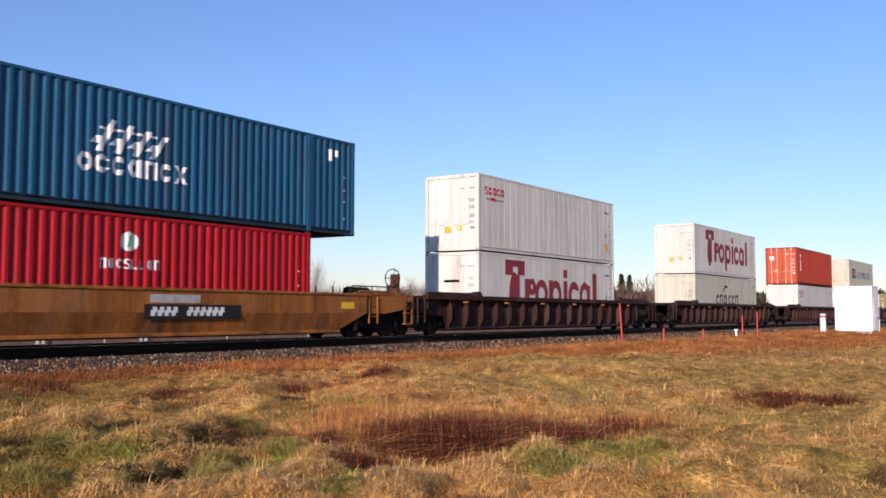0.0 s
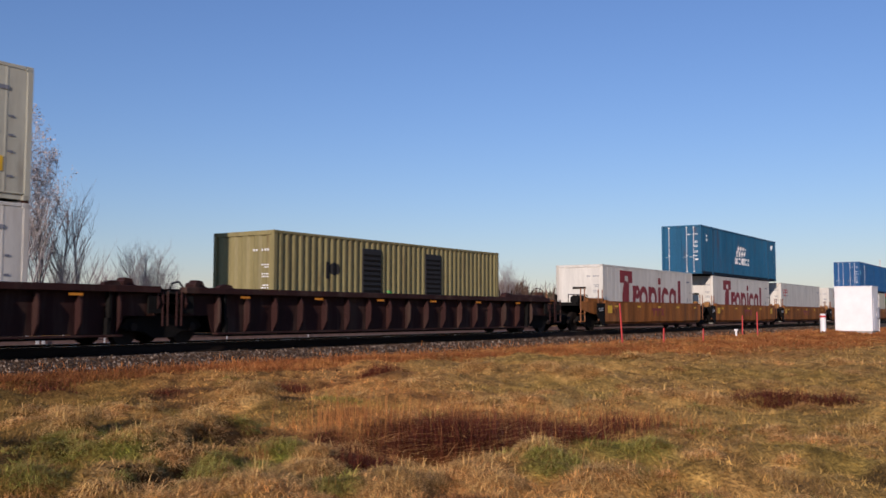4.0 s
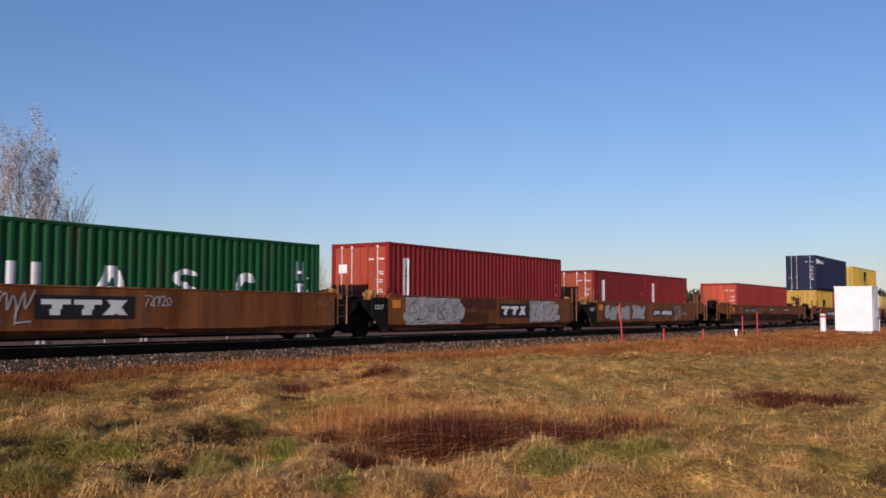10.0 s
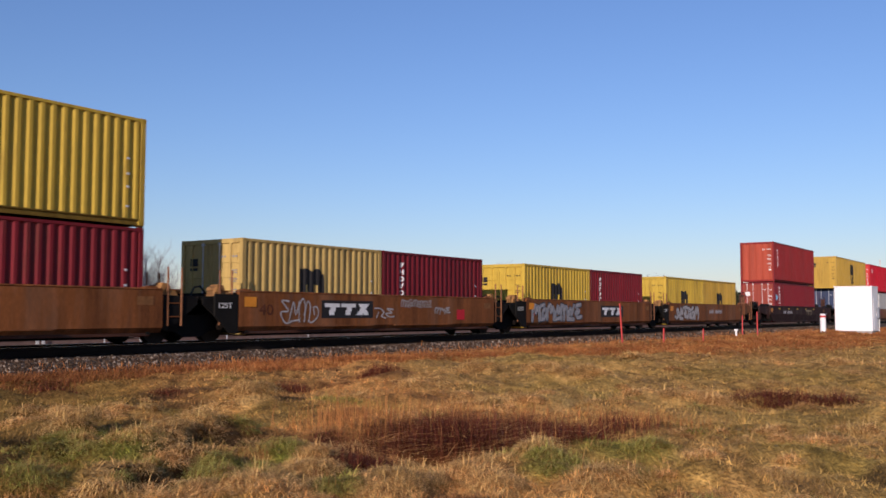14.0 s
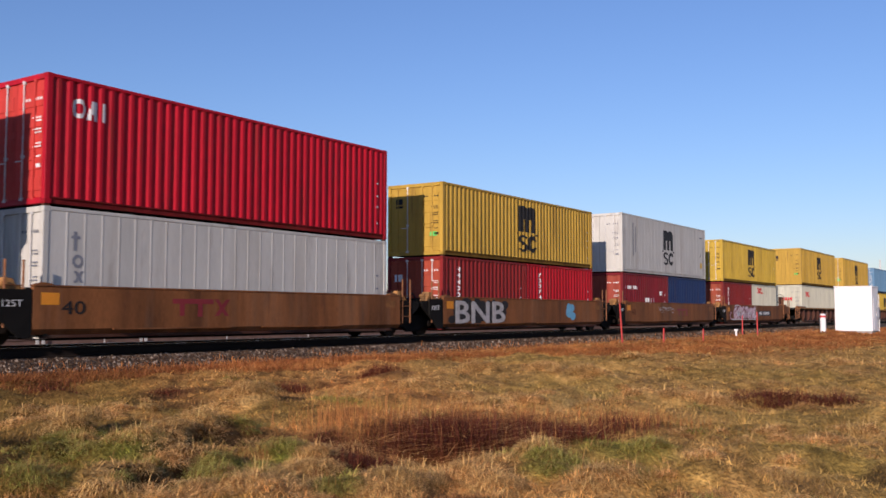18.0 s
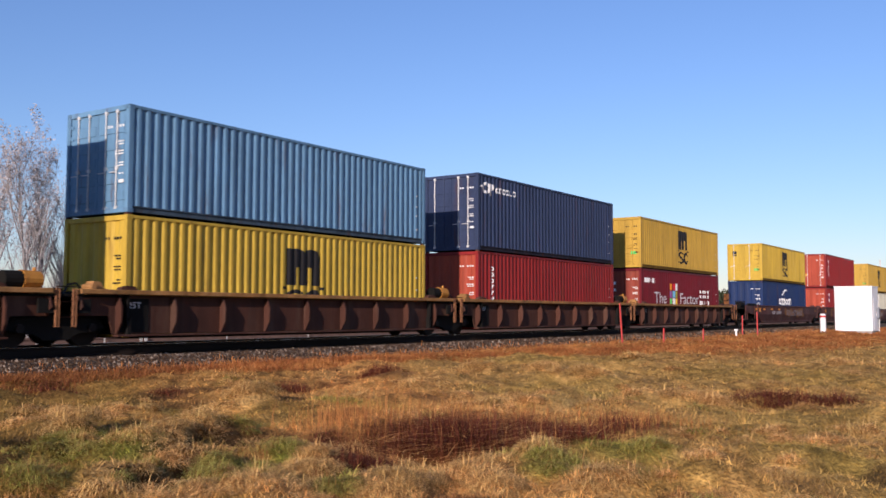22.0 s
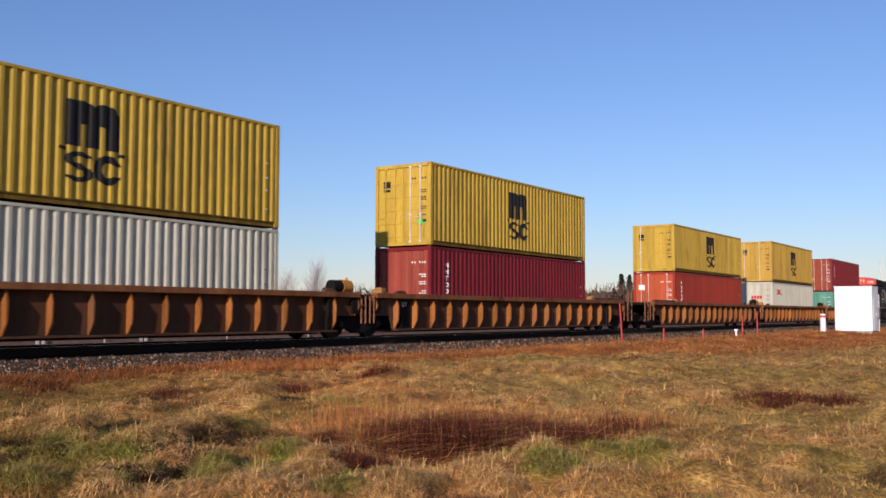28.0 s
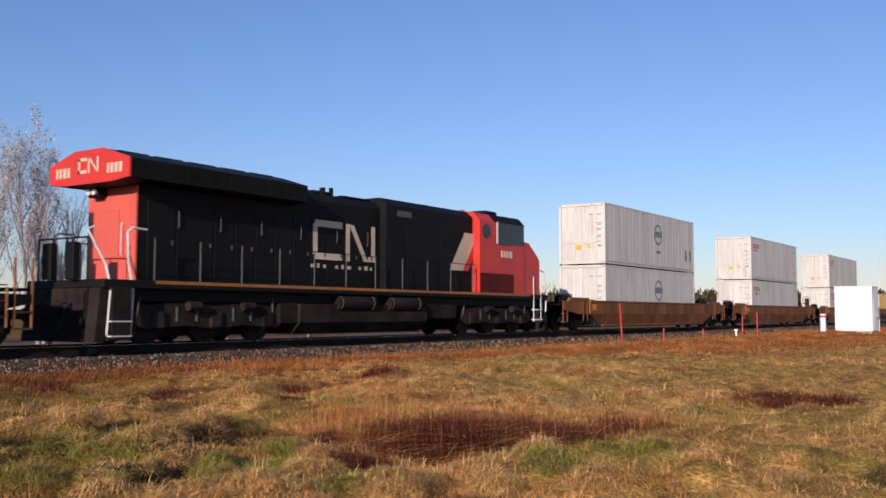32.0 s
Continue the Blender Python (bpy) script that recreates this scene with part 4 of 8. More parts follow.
            ys = [(-1.08 + 0.24 * i, (i % 2) * 0.04) for i in range(10)]
            q = []
            for y, d in ys:
                q += [(y, d), (y + 0.15, d)]
            v = [(0.03 + d, y, z) for y, d in q for z in (0.13, H - 0.12)]
            return b.add(v, [(2 * i, 2 * i + 2, 2 * i + 3, 2 * i + 1) for i in range(len(q) - 1)])
        front = part("end_panel", shared(("nose", key), nose, weathered), weathered, top)
    elif end == "M":
        front = part("end_panel", shared(("unit_panel", key), lambda: Build().box(0.03, 0.07, -W + 0.13, W - 0.13, 0.13, H - 0.12), mat), mat, top)
        part("cooling_unit", shared(("cooler", key), lambda: Build().prism([(-0.95, 0.16), (0.95, 0.16), (0.95, 0.80), (0.62, 1.10), (-0.62, 1.10), (-0.95, 0.80)], "x", 0.02, 0.5).box(0.015, 0.03, -0.35, 0.35, 1.75, 1.85), BLACK_STEEL), BLACK_STEEL, front, "dark cooling machinery")
    else:
        front = None
        for y0, y1 in ((-W + 0.14, -0.006), (0.006, W - 0.14)):
            def leaf():
                b = Build().box(0.045, 0.085, y0, y1, 0.145, H - 0.135, 0.004)
                if kind != "reefer":
                    for k in range(5):
                        z = 0.30 + k * (H - 0.55) / 5
                        b.box(0.028, 0.045, y0 + 0.08, y1 - 0.08, z, z + (H - 0.55) / 5 - 0.16, 0.008)
                yh = y0 if y0 < -0.5 else y1 - 0.09
                for z in (0.35, 0.85, 1.4, 1.95, H - 0.35):
                    b.box(0.02, 0.05, yh, yh + 0.09, z - 0.045, z + 0.045)
                return b
            door = part("door", shared(("door", key, kind, y0), leaf, weathered), weathered, top)
            front = front or door
            for k in (0.30, 0.70):
                y = y0 + (y1 - y0) * k
                rod = lambda: Build().rod((0.012, 0, 0.10), (0.012, 0, H - 0.09), 0.017, 8).box(0.0, 0.05, -0.05, 0.05, 0.10, 0.17).box(0.0, 0.05, -0.05, 0.05, H - 0.17, H - 0.10).box(0.002, 0.045, -0.045, 0.045, 1.05, 1.13).box(-0.004, 0.012, 0.02, 0.26, 0.985, 1.005)
                steel = weathered if rnd.random() < (0.75 if tone in ("yellow", "ochre", "sand") else 0.15 if kind == "dry" else 0.0) else BARE_STEEL
                part("lock_rod", shared(("lock_rod", key), rod, steel), steel, door, at=pose(0, y, 0))
    if L > 13:
        inset = (L - 12.192) / 2
        for x in (inset, L - inset - 0.16):
            for y in (-W - 0.002, W - 0.07):
                part("lifting_post", shared(("lifting_post", key), lambda: Build().box(0, 0.16, 0, 0.07, 0.02, H - 0.02, 0.006), mat), mat, top, at=pose(x, y, 0))
    # marks on the end
    ink_rows = end_marks(tone, kind, rnd)
    if tone in ("yellow", "ochre", "sand") and end == "D":
        ink_rows.append(("black", [(0.55, 0.85, 0.72, 0.80), (0.55, 0.85, 0.67, 0.70)]))
        if rnd.random() < 0.5:
            ink_rows.append(("green", [(-0.95, -0.65, 0.26, 0.32)]))
    if tone in ("white", "cream") and end == "D":
        ink_rows.append(("yellow", [(0.05, 0.30, 0.24, 0.32), (-0.45, -0.25, 0.26, 0.33)]))
    if tone in ("brick", "oxide", "red", "orange_red", "maroon") and end == "D":
        ink_rows.append(("white", [(0.55, 0.9, 0.66, 0.76)]))
        ink_rows.append(("yellow", [(0.35, 0.5, 0.34, 0.40)]))
    if mark == "coral_word":
        ink_rows.append(("red", [(-0.45 + 0.2 * i, -0.3 + 0.2 * i, 0.58, 0.66) for i in range(4)]))
    if mark == "slogan":
        ink_rows.append(("white", [(0.2 + 0.2 * i, 0.32 + 0.2 * i, z, z + 0.05) for i in range(4) for z in (0.60, 0.72)] + [(0.2, 0.85, 0.40, 0.52)]))
    for ink, cells in ink_rows:
        b = Build()
        for y0, y1, a, c in cells:
            b.box(0.020, 0.026, y0, y1, H * a, H * c)
        tagged(part("fine_print", b, INK[ink], front, "small painted print"), kind="stuff")
    # marks on the side
    for layer, (ink, shapes) in enumerate(emblem(mark, L, H, rnd)):
        painted(shapes, pts, INK[ink], near, "painted emblem and print", proud=0.004 + 0.0015 * layer)
    if mark == "slogan":
        for word, x, w in (("The", 1.71, 1.70), ("Factor", 5.42, 3.10)):
            part("lettering", letters(word, 0.86, x, 1.14, w), WHITE_INK, near, "white painted word")
    if mark == "louvres":
        for x in (3.9, 7.3):
            lo = part("louvre_panel", Build().box(x, x + 0.95, -W - 0.012, -W + 0.03, 0.55, H - 0.30, 0.01), GASKET, near, "dark louvred opening")
            for k in range(12):
                part("slat", Build().box(x + 0.04, x + 0.91, -W - 0.03, -W - 0.01, 0.60 + k * 0.16, 0.66 + k * 0.16), BLACK_STEEL, lo)
        part("marking", decal([("slant", 5.7, 5.95, 0.5, 1.3, -0.5), ("disc", 5.75, 0.75, 0.4, 0.3), ("slant", 8.9, 9.0, 0.6, 1.2, 0.5)], pts), GREEN_INK, near, "sprayed green scrawl")
        part("marking", decal([("disc", 2.6, 1.9, 0.22, 0.2), plate(2.2, 2.4, 1.6, 2.1)], pts), BLACK_INK, near, "sprayed black scrawl")
    return top


def letters(word, size, x, z, width=0.0, y=-1.226):
    """A word as a thin mesh standing on a side wall, as wide as asked."""
    cu = bpy.data.curves.new("word", "FONT")
    cu.body, cu.size, cu.extrude, cu.resolution_u = word, size, 0.002, 3
    ob = bpy.data.objects.new("word", cu)
    me = bpy.data.meshes.new_from_object(ob)
    bpy.data.objects.remove(ob)
    k = width / max(v.co.x for v in me.vertices) if width else 1.0
    me.transform(pose(x, y, z, 90, 0, 0) @ Matrix.Diagonal((k, 1, 1, 1)))
    me.materials.clear()
    return me


# ---- well cars ----
FLOOR = 0.24


def truck(parent, x, key):
    """A two-axle freight truck under a car."""
    tr = part("truck", shared("truck_frame", lambda: Build().prism([(-1.25, 0.42), (-1.05, 0.62), (-0.35, 0.70), (0.35, 0.70), (1.05, 0.62), (1.25, 0.42), (1.05, 0.36), (0.55, 0.30), (0.3, 0.16), (-0.3, 0.16), (-0.55, 0.30), (-1.05, 0.36)], "y", -1.10, -0.98)
               .prism([(-1.25, 0.42), (-1.05, 0.62), (-0.35, 0.70), (0.35, 0.70), (1.05, 0.62), (1.25, 0.42), (1.05, 0.36), (0.55, 0.30), (0.3, 0.16), (-0.3, 0.16), (-0.55, 0.30), (-1.05, 0.36)], "y", 0.98, 1.10)
               .box(-0.25, 0.25, -1.0, 1.0, 0.40, 0.66, 0.03).rod((-0.14, -1.04, 0.22), (-0.14, -1.04, 0.45), 0.06).rod((0.14, -1.04, 0.22), (0.14, -1.04, 0.45), 0.06), BLACK_STEEL), BLACK_STEEL, parent, at=pose(x, 0, RAIL_Z))
    for dx in (-0.89, 0.89):
        part("wheelset", shared("wheelset", lambda: Build().rod((0, -0.79, 0.42), (0, -0.66, 0.42), 0.42, 20).rod((0, 0.66, 0.42), (0, 0.79, 0.42), 0.42, 20).rod((0, -0.66, 0.42), (0, -0.63, 0.42), 0.445, 20)
                                .rod((0, 0.63, 0.42), (0, 0.66, 0.42), 0.445, 20).rod((0, -1.16, 0.42), (0, 1.16, 0.42), 0.10, 10), WHEEL_STEEL), WHEEL_STEEL, tr, "rusty steel wheels on an axle", at=pose(dx, 0, 0))


def make_well(style, coat, centre, half_l, half_r, end_l, end_r, label, deco, seed):
    """A well car unit. style: smooth, ribbed or belly; ends: A shares a truck with its neighbour, C carries a coupler."""
    rnd = random.Random(seed)
    mat = COATS[coat]
    car = thing("well_car", label, "railway car", pose(centre, TRACK_Y, 0), group="well cars of the train")
    # amber cars: ribs coloured gold for the sun they catch, walls darkened for shade
    trim = COATS["gold"] if coat == "amber" else COATS["orange"] if style == "ribbed40" else mat
    rib_coat = mat if style == "ribbed40" else trim
    chord = CHORD_TAN if style == "ribbed40" else COATS["orange"] if coat == "amber" else trim
    big = style in ("ribbed", "belly")
    hw = 8.35 if big else 6.46       # half length of the side walls
    zt, zb = {"ribbed": 1.45, "ribbed40": 1.34}.get(style, 1.36), 0.26
    ribbed = style.startswith("ribbed")
    # how far the side walls run out over the trucks
    outs = [({"A": 9.40, "C": 9.76} if style == "ribbed" else {"A": 7.45, "C": 7.85})[e] if ribbed else hw for e in (end_l, end_r)]
    for s in (-1, 1):
        yo, yi = 1.50, 1.40
        if ribbed:
            el, er, arch = outs[0], outs[1], 0.74
            ends_key = (hw, el, er)
            def sheet():
                o = [(-hw, zb + 0.06), (hw, zb + 0.06), (hw + 0.14, arch), (er, arch), (er, zt - 0.12), (-el, zt - 0.12), (-el, arch), (-hw - 0.14, arch)]
                return Build().prism(o, "y", -0.015, 0.015)
            wall = part("side_wall", shared(("ribbed_wall", ends_key), sheet, mat), mat, car, at=pose(0, s * 1.265, 0))
            part("top_chord", shared(("top_chord", ends_key), lambda: Build().box(-el, er, -0.13, 0.13, zt - (0.16 if big else 0.11), zt, 0.012), chord), chord, wall, at=pose(0, s * 0.10, 0))
            part("bottom_chord", shared(("bottom_chord", hw), lambda: Build().box(-hw, hw, -0.10, 0.10, zb, zb + 0.05, 0.008), mat), mat, wall, at=pose(0, s * 0.10, 0))
            n = 16 if big else 8
            step = 2 * (hw - 0.08) / n
            def rib(foot):
                return Build().prism([(0.0, foot), (0.05, foot), (0.20, foot + 0.26), (0.215, zt - 0.42), (0.13, zt - 0.17), (0.0, zt - 0.17)], "x", -0.022, 0.022)
            for k in range(n + 3):
                x = -el + 0.03 if k == 0 else er - 0.03 if k == n + 2 else -hw + 0.08 + (k - 1) * step
                foot = zb + 0.06 if 0 < k < n + 2 else arch
                part("rib", shared(("rib", style, foot), lambda: rib(foot), rib_coat), rib_coat, wall, at=pose(x, 0.015 if s > 0 else -0.015, 0, 0, 0, 0 if s > 0 else 180))
        elif style == "smooth":
            wall = part("side_wall", shared(("smooth_wall", hw), lambda: Build().prism([(1.50, zt), (1.50, 0.46), (1.40, zb + 0.08), (1.30, zb + 0.08), (1.40, 0.50), (1.40, zt)], "x", -hw, hw), mat), mat, car, at=pose(0, 0, 0, 0, 0, 0 if s > 0 else 180))
            part("bottom_chord", shared(("smooth_chord", hw), lambda: Build().box(-hw + 0.3, hw - 0.3, 1.29, 1.40, zb, zb + 0.085, 0.01), DARK_BROWN), DARK_BROWN, wall)
            for x0, x1 in ((-hw + 2.9, -hw + 6.2), (hw - 5.6, hw - 2.0)):
                part("ledge", shared(("ledge", x0), lambda: Build().box(x0, x1, 1.40, 1.53, zb + 0.17, zb + 0.20), mat), mat, wall)
            part("top_chord", shared(("smooth_top", hw), lambda: Build().box(-hw, hw, 1.36, 1.515, zt, zt + 0.045, 0.01), mat), mat, wall)
        else:
            def belly():
                out = [(-hw, zt, 1.50), (hw, zt, 1.50), (hw, 0.82, 1.50), (-hw, 0.82, 1.50)]
                v = [(x, y, z) for x, z, y in out] + [(x, y - 0.09, z) for x, z, y in out]
                return Build().add(v, [(0, 1, 2, 3), (4, 5, 6, 7), (0, 1, 5, 4), (1, 2, 6, 5), (2, 3, 7, 6), (3, 0, 4, 7)])
            low_y = 1.26 if coat == "rust" else 1.36
            def keel():
                out = [(hw, 0.818, 1.50), (-hw, 0.818, 1.50), (-hw + 1.2, zb + 0.04, low_y), (hw - 1.2, zb + 0.04, low_y)]
                v = [(x, y, z) for x, z, y in out] + [(x, y - 0.09, z) for x, z, y in out]
                return Build().add(v, [(0, 1, 2, 3), (4, 5, 6, 7), (0, 1, 5, 4), (1, 2, 6, 5), (2, 3, 7, 6), (3, 0, 4, 7)])
            wall = part("side_wall", shared(("belly_wall", hw), belly, mat), mat, car, at=pose(0, 0, 0, 0, 0, 0 if s > 0 else 180))
            # rust cars take a darker brown below the fold
            low_coat = DARK_BROWN if coat == "rust" else mat
            part("lower_panel", shared(("belly_keel", low_y), keel, low_coat), low_coat, wall)
            part("top_chord", shared(("belly_top", hw), lambda: Build().box(-hw, hw, 1.36, 1.53, zt - 0.02, zt + 0.06, 0.012), mat), mat, wall)
            part("bottom_chord", shared(("belly_bottom", low_y), lambda: Build().box(-hw + 1.45, hw - 1.45, low_y - 0.08, low_y + 0.07, zb - 0.02, zb + 0.07, 0.012), mat), mat, wall)
    part("well_floor", shared(("well_floor", hw), lambda: Build().box(-hw + 0.6, hw - 0.6, -1.24, 1.24, 0.21, FLOOR - 0.004), BLACK_STEEL), BLACK_STEEL, car)
    for sgn, half, end, out in ((-1, half_l, end_l, outs[0]), (1, half_r, end_r, outs[1])):
        flip = pose(0, 0, 0, 0, 0, 0 if sgn > 0 else 180)
        stop = half - 0.10 if end == "A" else half - 0.75
        # end structure: bulkhead, deck over the truck, sill
        key = (style, round(hw, 2), round(stop, 1), end)
        part("bulkhead", shared(("bulkhead", hw, zt), lambda: Build().prism([(-1.42, 0.62), (1.42, 0.62), (1.42, zt), (-1.42, zt)], "x", hw - 0.35, hw - 0.28).prism([(-1.42, 0.30), (1.42, 0.30), (1.42, 0.7), (-1.42, 0.7)], "x", hw - 0.40, hw - 0.3), BLACK_STEEL), BLACK_STEEL, car, at=flip)
        deck_top = zt - 0.10
        def end_plate():
            if ribbed:
                o = [(out - 0.3, arch + 0.06), (out - 0.3, deck_top - 0.12), (stop - 0.15, deck_top - 0.16), (stop - 0.15, deck_top - 0.34), (out + 0.1, arch + 0.06)]
            elif end == "A":
                o = [(hw, 0.55), (hw, deck_top), (stop, deck_top - 0.08), (stop, deck_top - 0.22), (hw + 0.5, 0.55)]
            else:
                o = [(hw - 0.02, 0.80), (hw - 0.02, zt), (stop - 0.25, zt), (stop - 0.25, zt - 0.38), (hw + 1.0, 0.80)]
            return Build().prism(o, "y", -0.03, 0.03)
        shell = BLACK_STEEL if ribbed or (end == "A" and style == "smooth") else mat
        for y in (-1.39, 1.39):
            part("end_frame", shared(("end_plate", key), end_plate, shell), shell, car, at=pose(0, y, 0) @ flip)
        part("deck", shared(("deck", key), lambda: Build().box(hw - 0.3, stop, -1.30, 1.30, deck_top - 0.08, deck_top - 0.02), BLACK_STEEL), BLACK_STEEL, car, at=flip)
        # the lower, wider box is added to block the bright ground behind
        part("centre_sill", shared(("sill", key), lambda: Build().box(hw - 0.3, stop, -0.22, 0.22, 0.66, 1.05, 0.02).box(hw - 0.2, stop - 0.1, -0.60, 0.60, 0.34, 0.80, 0.03), BLACK_STEEL), BLACK_STEEL, car, at=flip)
        # grab posts and ladder rungs at the corner, both sides
        for y in (-1.44, 1.44):
            low_posts = style != "smooth"
            post_coat = MAROON_BROWN if coat == "maroon" and style == "ribbed" else mat if style == "belly" else POST_TAN
            post = lambda: Build().rod((0, 0, 0.50), (0, 0, 1.34 if low_posts else 1.92), 0.026)
            for dx in (0.20, 0.62):
                part("grab_post", shared(("grab_post", low_posts), post, post_coat), post_coat, car, at=pose(sgn * ((out - 0.1 if ribbed else hw) + dx), y, 0))
            for z in (0.72, 1.05, 1.38):
                part("rung", shared("rung", lambda: Build().rod((0.20, 0, 0), (0.62, 0, 0), 0.014), mat), mat, car, at=pose((out - 0.1 if ribbed else hw) if sgn > 0 else -(out - 0.1 if ribbed else hw) - 0.82, y, z))
        if style in ("smooth", "ribbed40") or (coat == "amber" and end == "A"):
            x0 = hw - 0.98 if ribbed else hw + 0.02
            panel = part("stencil_panel", shared(("stencil_panel", style), lambda: Build().box(x0, x0 + 0.80, 1.284, 1.30, zb + 0.10, zt - 0.20) if ribbed else Build().prism([(x0, zt - 0.06), (x0 + 0.80, zt - 0.06), (x0 + 0.80, zt - 0.62), (x0 + 0.28, zb + 0.02), (x0, zb + 0.02)], "y", 1.44, 1.50), BLACK_STEEL), BLACK_STEEL, car, "black painted panel", at=flip)
            if sgn < 0:
                part("stencil", shared(("stencil_word", style), lambda: letters("125T", 0.20, -x0 - 0.72, zt - 0.42, 0.50, -1.306 if ribbed else -1.506), WHITE_INK), WHITE_INK, car, "white stencilled load mark")
        # locking boxes and clutter on the deck
        part("corner_guide", shared(("guide", zt), lambda: Build().prism([(0, zt), (0.5, zt), (0.42, zt + 0.08), (0.22, zt + 0.10), (0.05, zt + 0.06)], "y", -0.08, 0.08), mat), mat, car, at=pose(sgn * (hw - 0.3) - 0.25, -1.38, 0))
        part("corner_guide", shared(("guide", zt), lambda: Build(), mat), mat, car, at=pose(sgn * (hw - 0.3) - 0.25, 1.38, 0))
        if end == "A":
            cast_coat = mat if coat in ("maroon", "plum") else CHORD_TAN
            part("deck_casting", shared(("deck_casting", round(deck_top, 2)), lambda: Build().prism([(0.0, deck_top - 0.02), (0.62, deck_top - 0.02), (0.55, deck_top + 0.10), (0.40, deck_top + 0.14), (0.34, deck_top + 0.27), (0.16, deck_top + 0.29), (0.06, deck_top + 0.12)], "y", -0.14, 0.14)
                 .rod((0.12, -0.20, deck_top + 0.16), (0.12, 0.20, deck_top + 0.16), 0.07, 8), cast_coat), cast_coat, car, "worn steel casting", at=pose(sgn * (hw + 0.35) - 0.3, -1.10, 0))
            part("air_hose", shared(("deck_hose", round(deck_top, 2)), lambda: Build().path([(-0.3, 0, deck_top), (-0.15, 0.05, deck_top + 0.22), (0.1, 0.1, deck_top + 0.26), (0.3, 0.05, deck_top + 0.02)], 0.025), GASKET), GASKET, car, at=pose(sgn * (hw + 0.55), -0.60, 0))
            if sgn > 0 and style.startswith("ribbed") and coat != "maroon":
                drum = part("air_reservoir", shared(("reservoir", zt), lambda: Build().rod((0.0, 0, zt + 0.17), (0.42, 0, zt + 0.17), 0.19, 14), BLACK_STEEL), BLACK_STEEL, car, "dark air reservoir", at=pose(hw - 0.05, -1.22, 0))
                part("cap", shared(("reservoir_cap", zt), lambda: Build().rod((0.42, 0, zt + 0.17), (0.86, 0, zt + 0.17), 0.21, 14, 0.19).rod((0.74, 0, zt + 0.30), (0.74, 0, zt + 0.44), 0.04, 8), LABEL_ORANGE), LABEL_ORANGE, drum, "orange end cap")
        if end == "C":
            stand_coat = COATS["orange"] if style == "ribbed40" else DARK_BROWN
            drop, bx = (0.50, out + 0.25) if style == "ribbed" else (0.0, stop - 0.35)
            if sgn > 0:
              part("brake_stand", shared(("brake_post", zt), lambda: Build().box(-0.07, 0.07, -0.16, 0.16, deck_top, deck_top + 0.85, 0.02).rod((-0.12, 0, deck_top + 0.72), (0.1, 0, deck_top + 0.72), 0.12, 10), stand_coat), stand_coat, car, "hand brake stand", at=pose(bx, -0.85, -drop))
            def ring():
                b, q = Build(), [(-0.14, 0.30 * math.cos(a * math.pi / 8), deck_top + 0.72 + 0.30 * math.sin(a * math.pi / 8)) for a in range(17)]
                b.path(q, 0.018, 5)
                for a in (0, 5, 11):
                    b.rod((-0.14, 0, deck_top + 0.72), q[a], 0.014, 5)
                return b
            if sgn > 0:
              part("brake_wheel", shared(("brake_wheel", zt), ring, BLACK_STEEL), BLACK_STEEL, car, "spoked brake wheel", at=pose(bx, -0.85, -drop))
            part("air_tank", shared(("air_tank", zt), lambda: Build().rod((-0.55, 0, deck_top + 0.20), (0.40, 0, deck_top + 0.20), 0.20, 12), BLACK_STEEL), BLACK_STEEL, car, "black brake air tank", at=pose(sgn * (hw + 0.75), -0.55, -0.35 if ribbed else 0))
            span = out - 6.55 if style == "ribbed" else stop - hw - 0.5
            g0 = 6.35 if style == "ribbed" else hw - 0.25
            cap_coat = mat if coat == "maroon" else CHORD_TAN
            beam_coat = mat if style == "ribbed" else BLACK_STEEL if coat in ("maroon", "plum") else trim
            part("guide_beam", shared(("guide_beam", zt, round(span, 1)), lambda: Build().box(0, span, -0.09, 0.09, zt - 0.02, zt + 0.09, 0.03).rod((0.1, 0, zt + (0.06 if ribbed else 0.12)), (span - 0.1, 0, zt + (0.06 if ribbed else 0.12)), 0.05, 8), beam_coat), beam_coat, car, at=pose(g0 if sgn > 0 else -g0 - span, -1.33, 0))
            if style == "ribbed":
                part("guide_casting", shared(("guide_casting", zt), lambda: Build().prism([(-0.16, zt), (0.20, zt), (0.20, zt + 0.16), (0.02, zt + 0.17), (-0.12, zt + 0.09)], "y", -0.12, 0.12), cap_coat), cap_coat, car, "worn cast guide", at=pose(sgn * g0, -1.33, 0, 0, 0, 0 if sgn > 0 else 180))
            reach = stop - hw - 0.6
            if not ribbed:
                part("platform_rail", shared(("platform_rail", zt, round(reach, 1)), lambda: Build().path([(0, 0, deck_top), (0, 0, deck_top + 0.42), (reach, 0, deck_top + 0.42), (reach, 0, deck_top)], 0.020).rod((reach / 2, 0, deck_top), (reach / 2, 0, deck_top + 0.42), 0.018), BLACK_STEEL), BLACK_STEEL, car, "black platform railing", at=pose(hw + 0.25 if sgn > 0 else -hw - 0.25 - reach, -0.70, 0))
            for k in range(3):
                part("stake", shared(("short_stake", zt), lambda: Build().rod((0, 0, zt), (0, 0, zt + 0.34), 0.025), BLACK_STEEL), BLACK_STEEL, car, at=pose(sgn * (hw + 0.35 + 0.5 * k), 0.9 - 0.3 * k, 0))
            for dx in (0.15, 0.55):
                part("end_post", shared(("end_post", low_posts, coat == "amber"), lambda: Build().rod((0, 0, 0.45), (0, 0, 1.40 if low_posts and coat != "amber" else 1.95), 0.028), post_coat), post_coat, car, at=pose(sgn * (stop - dx), -1.40, 0))
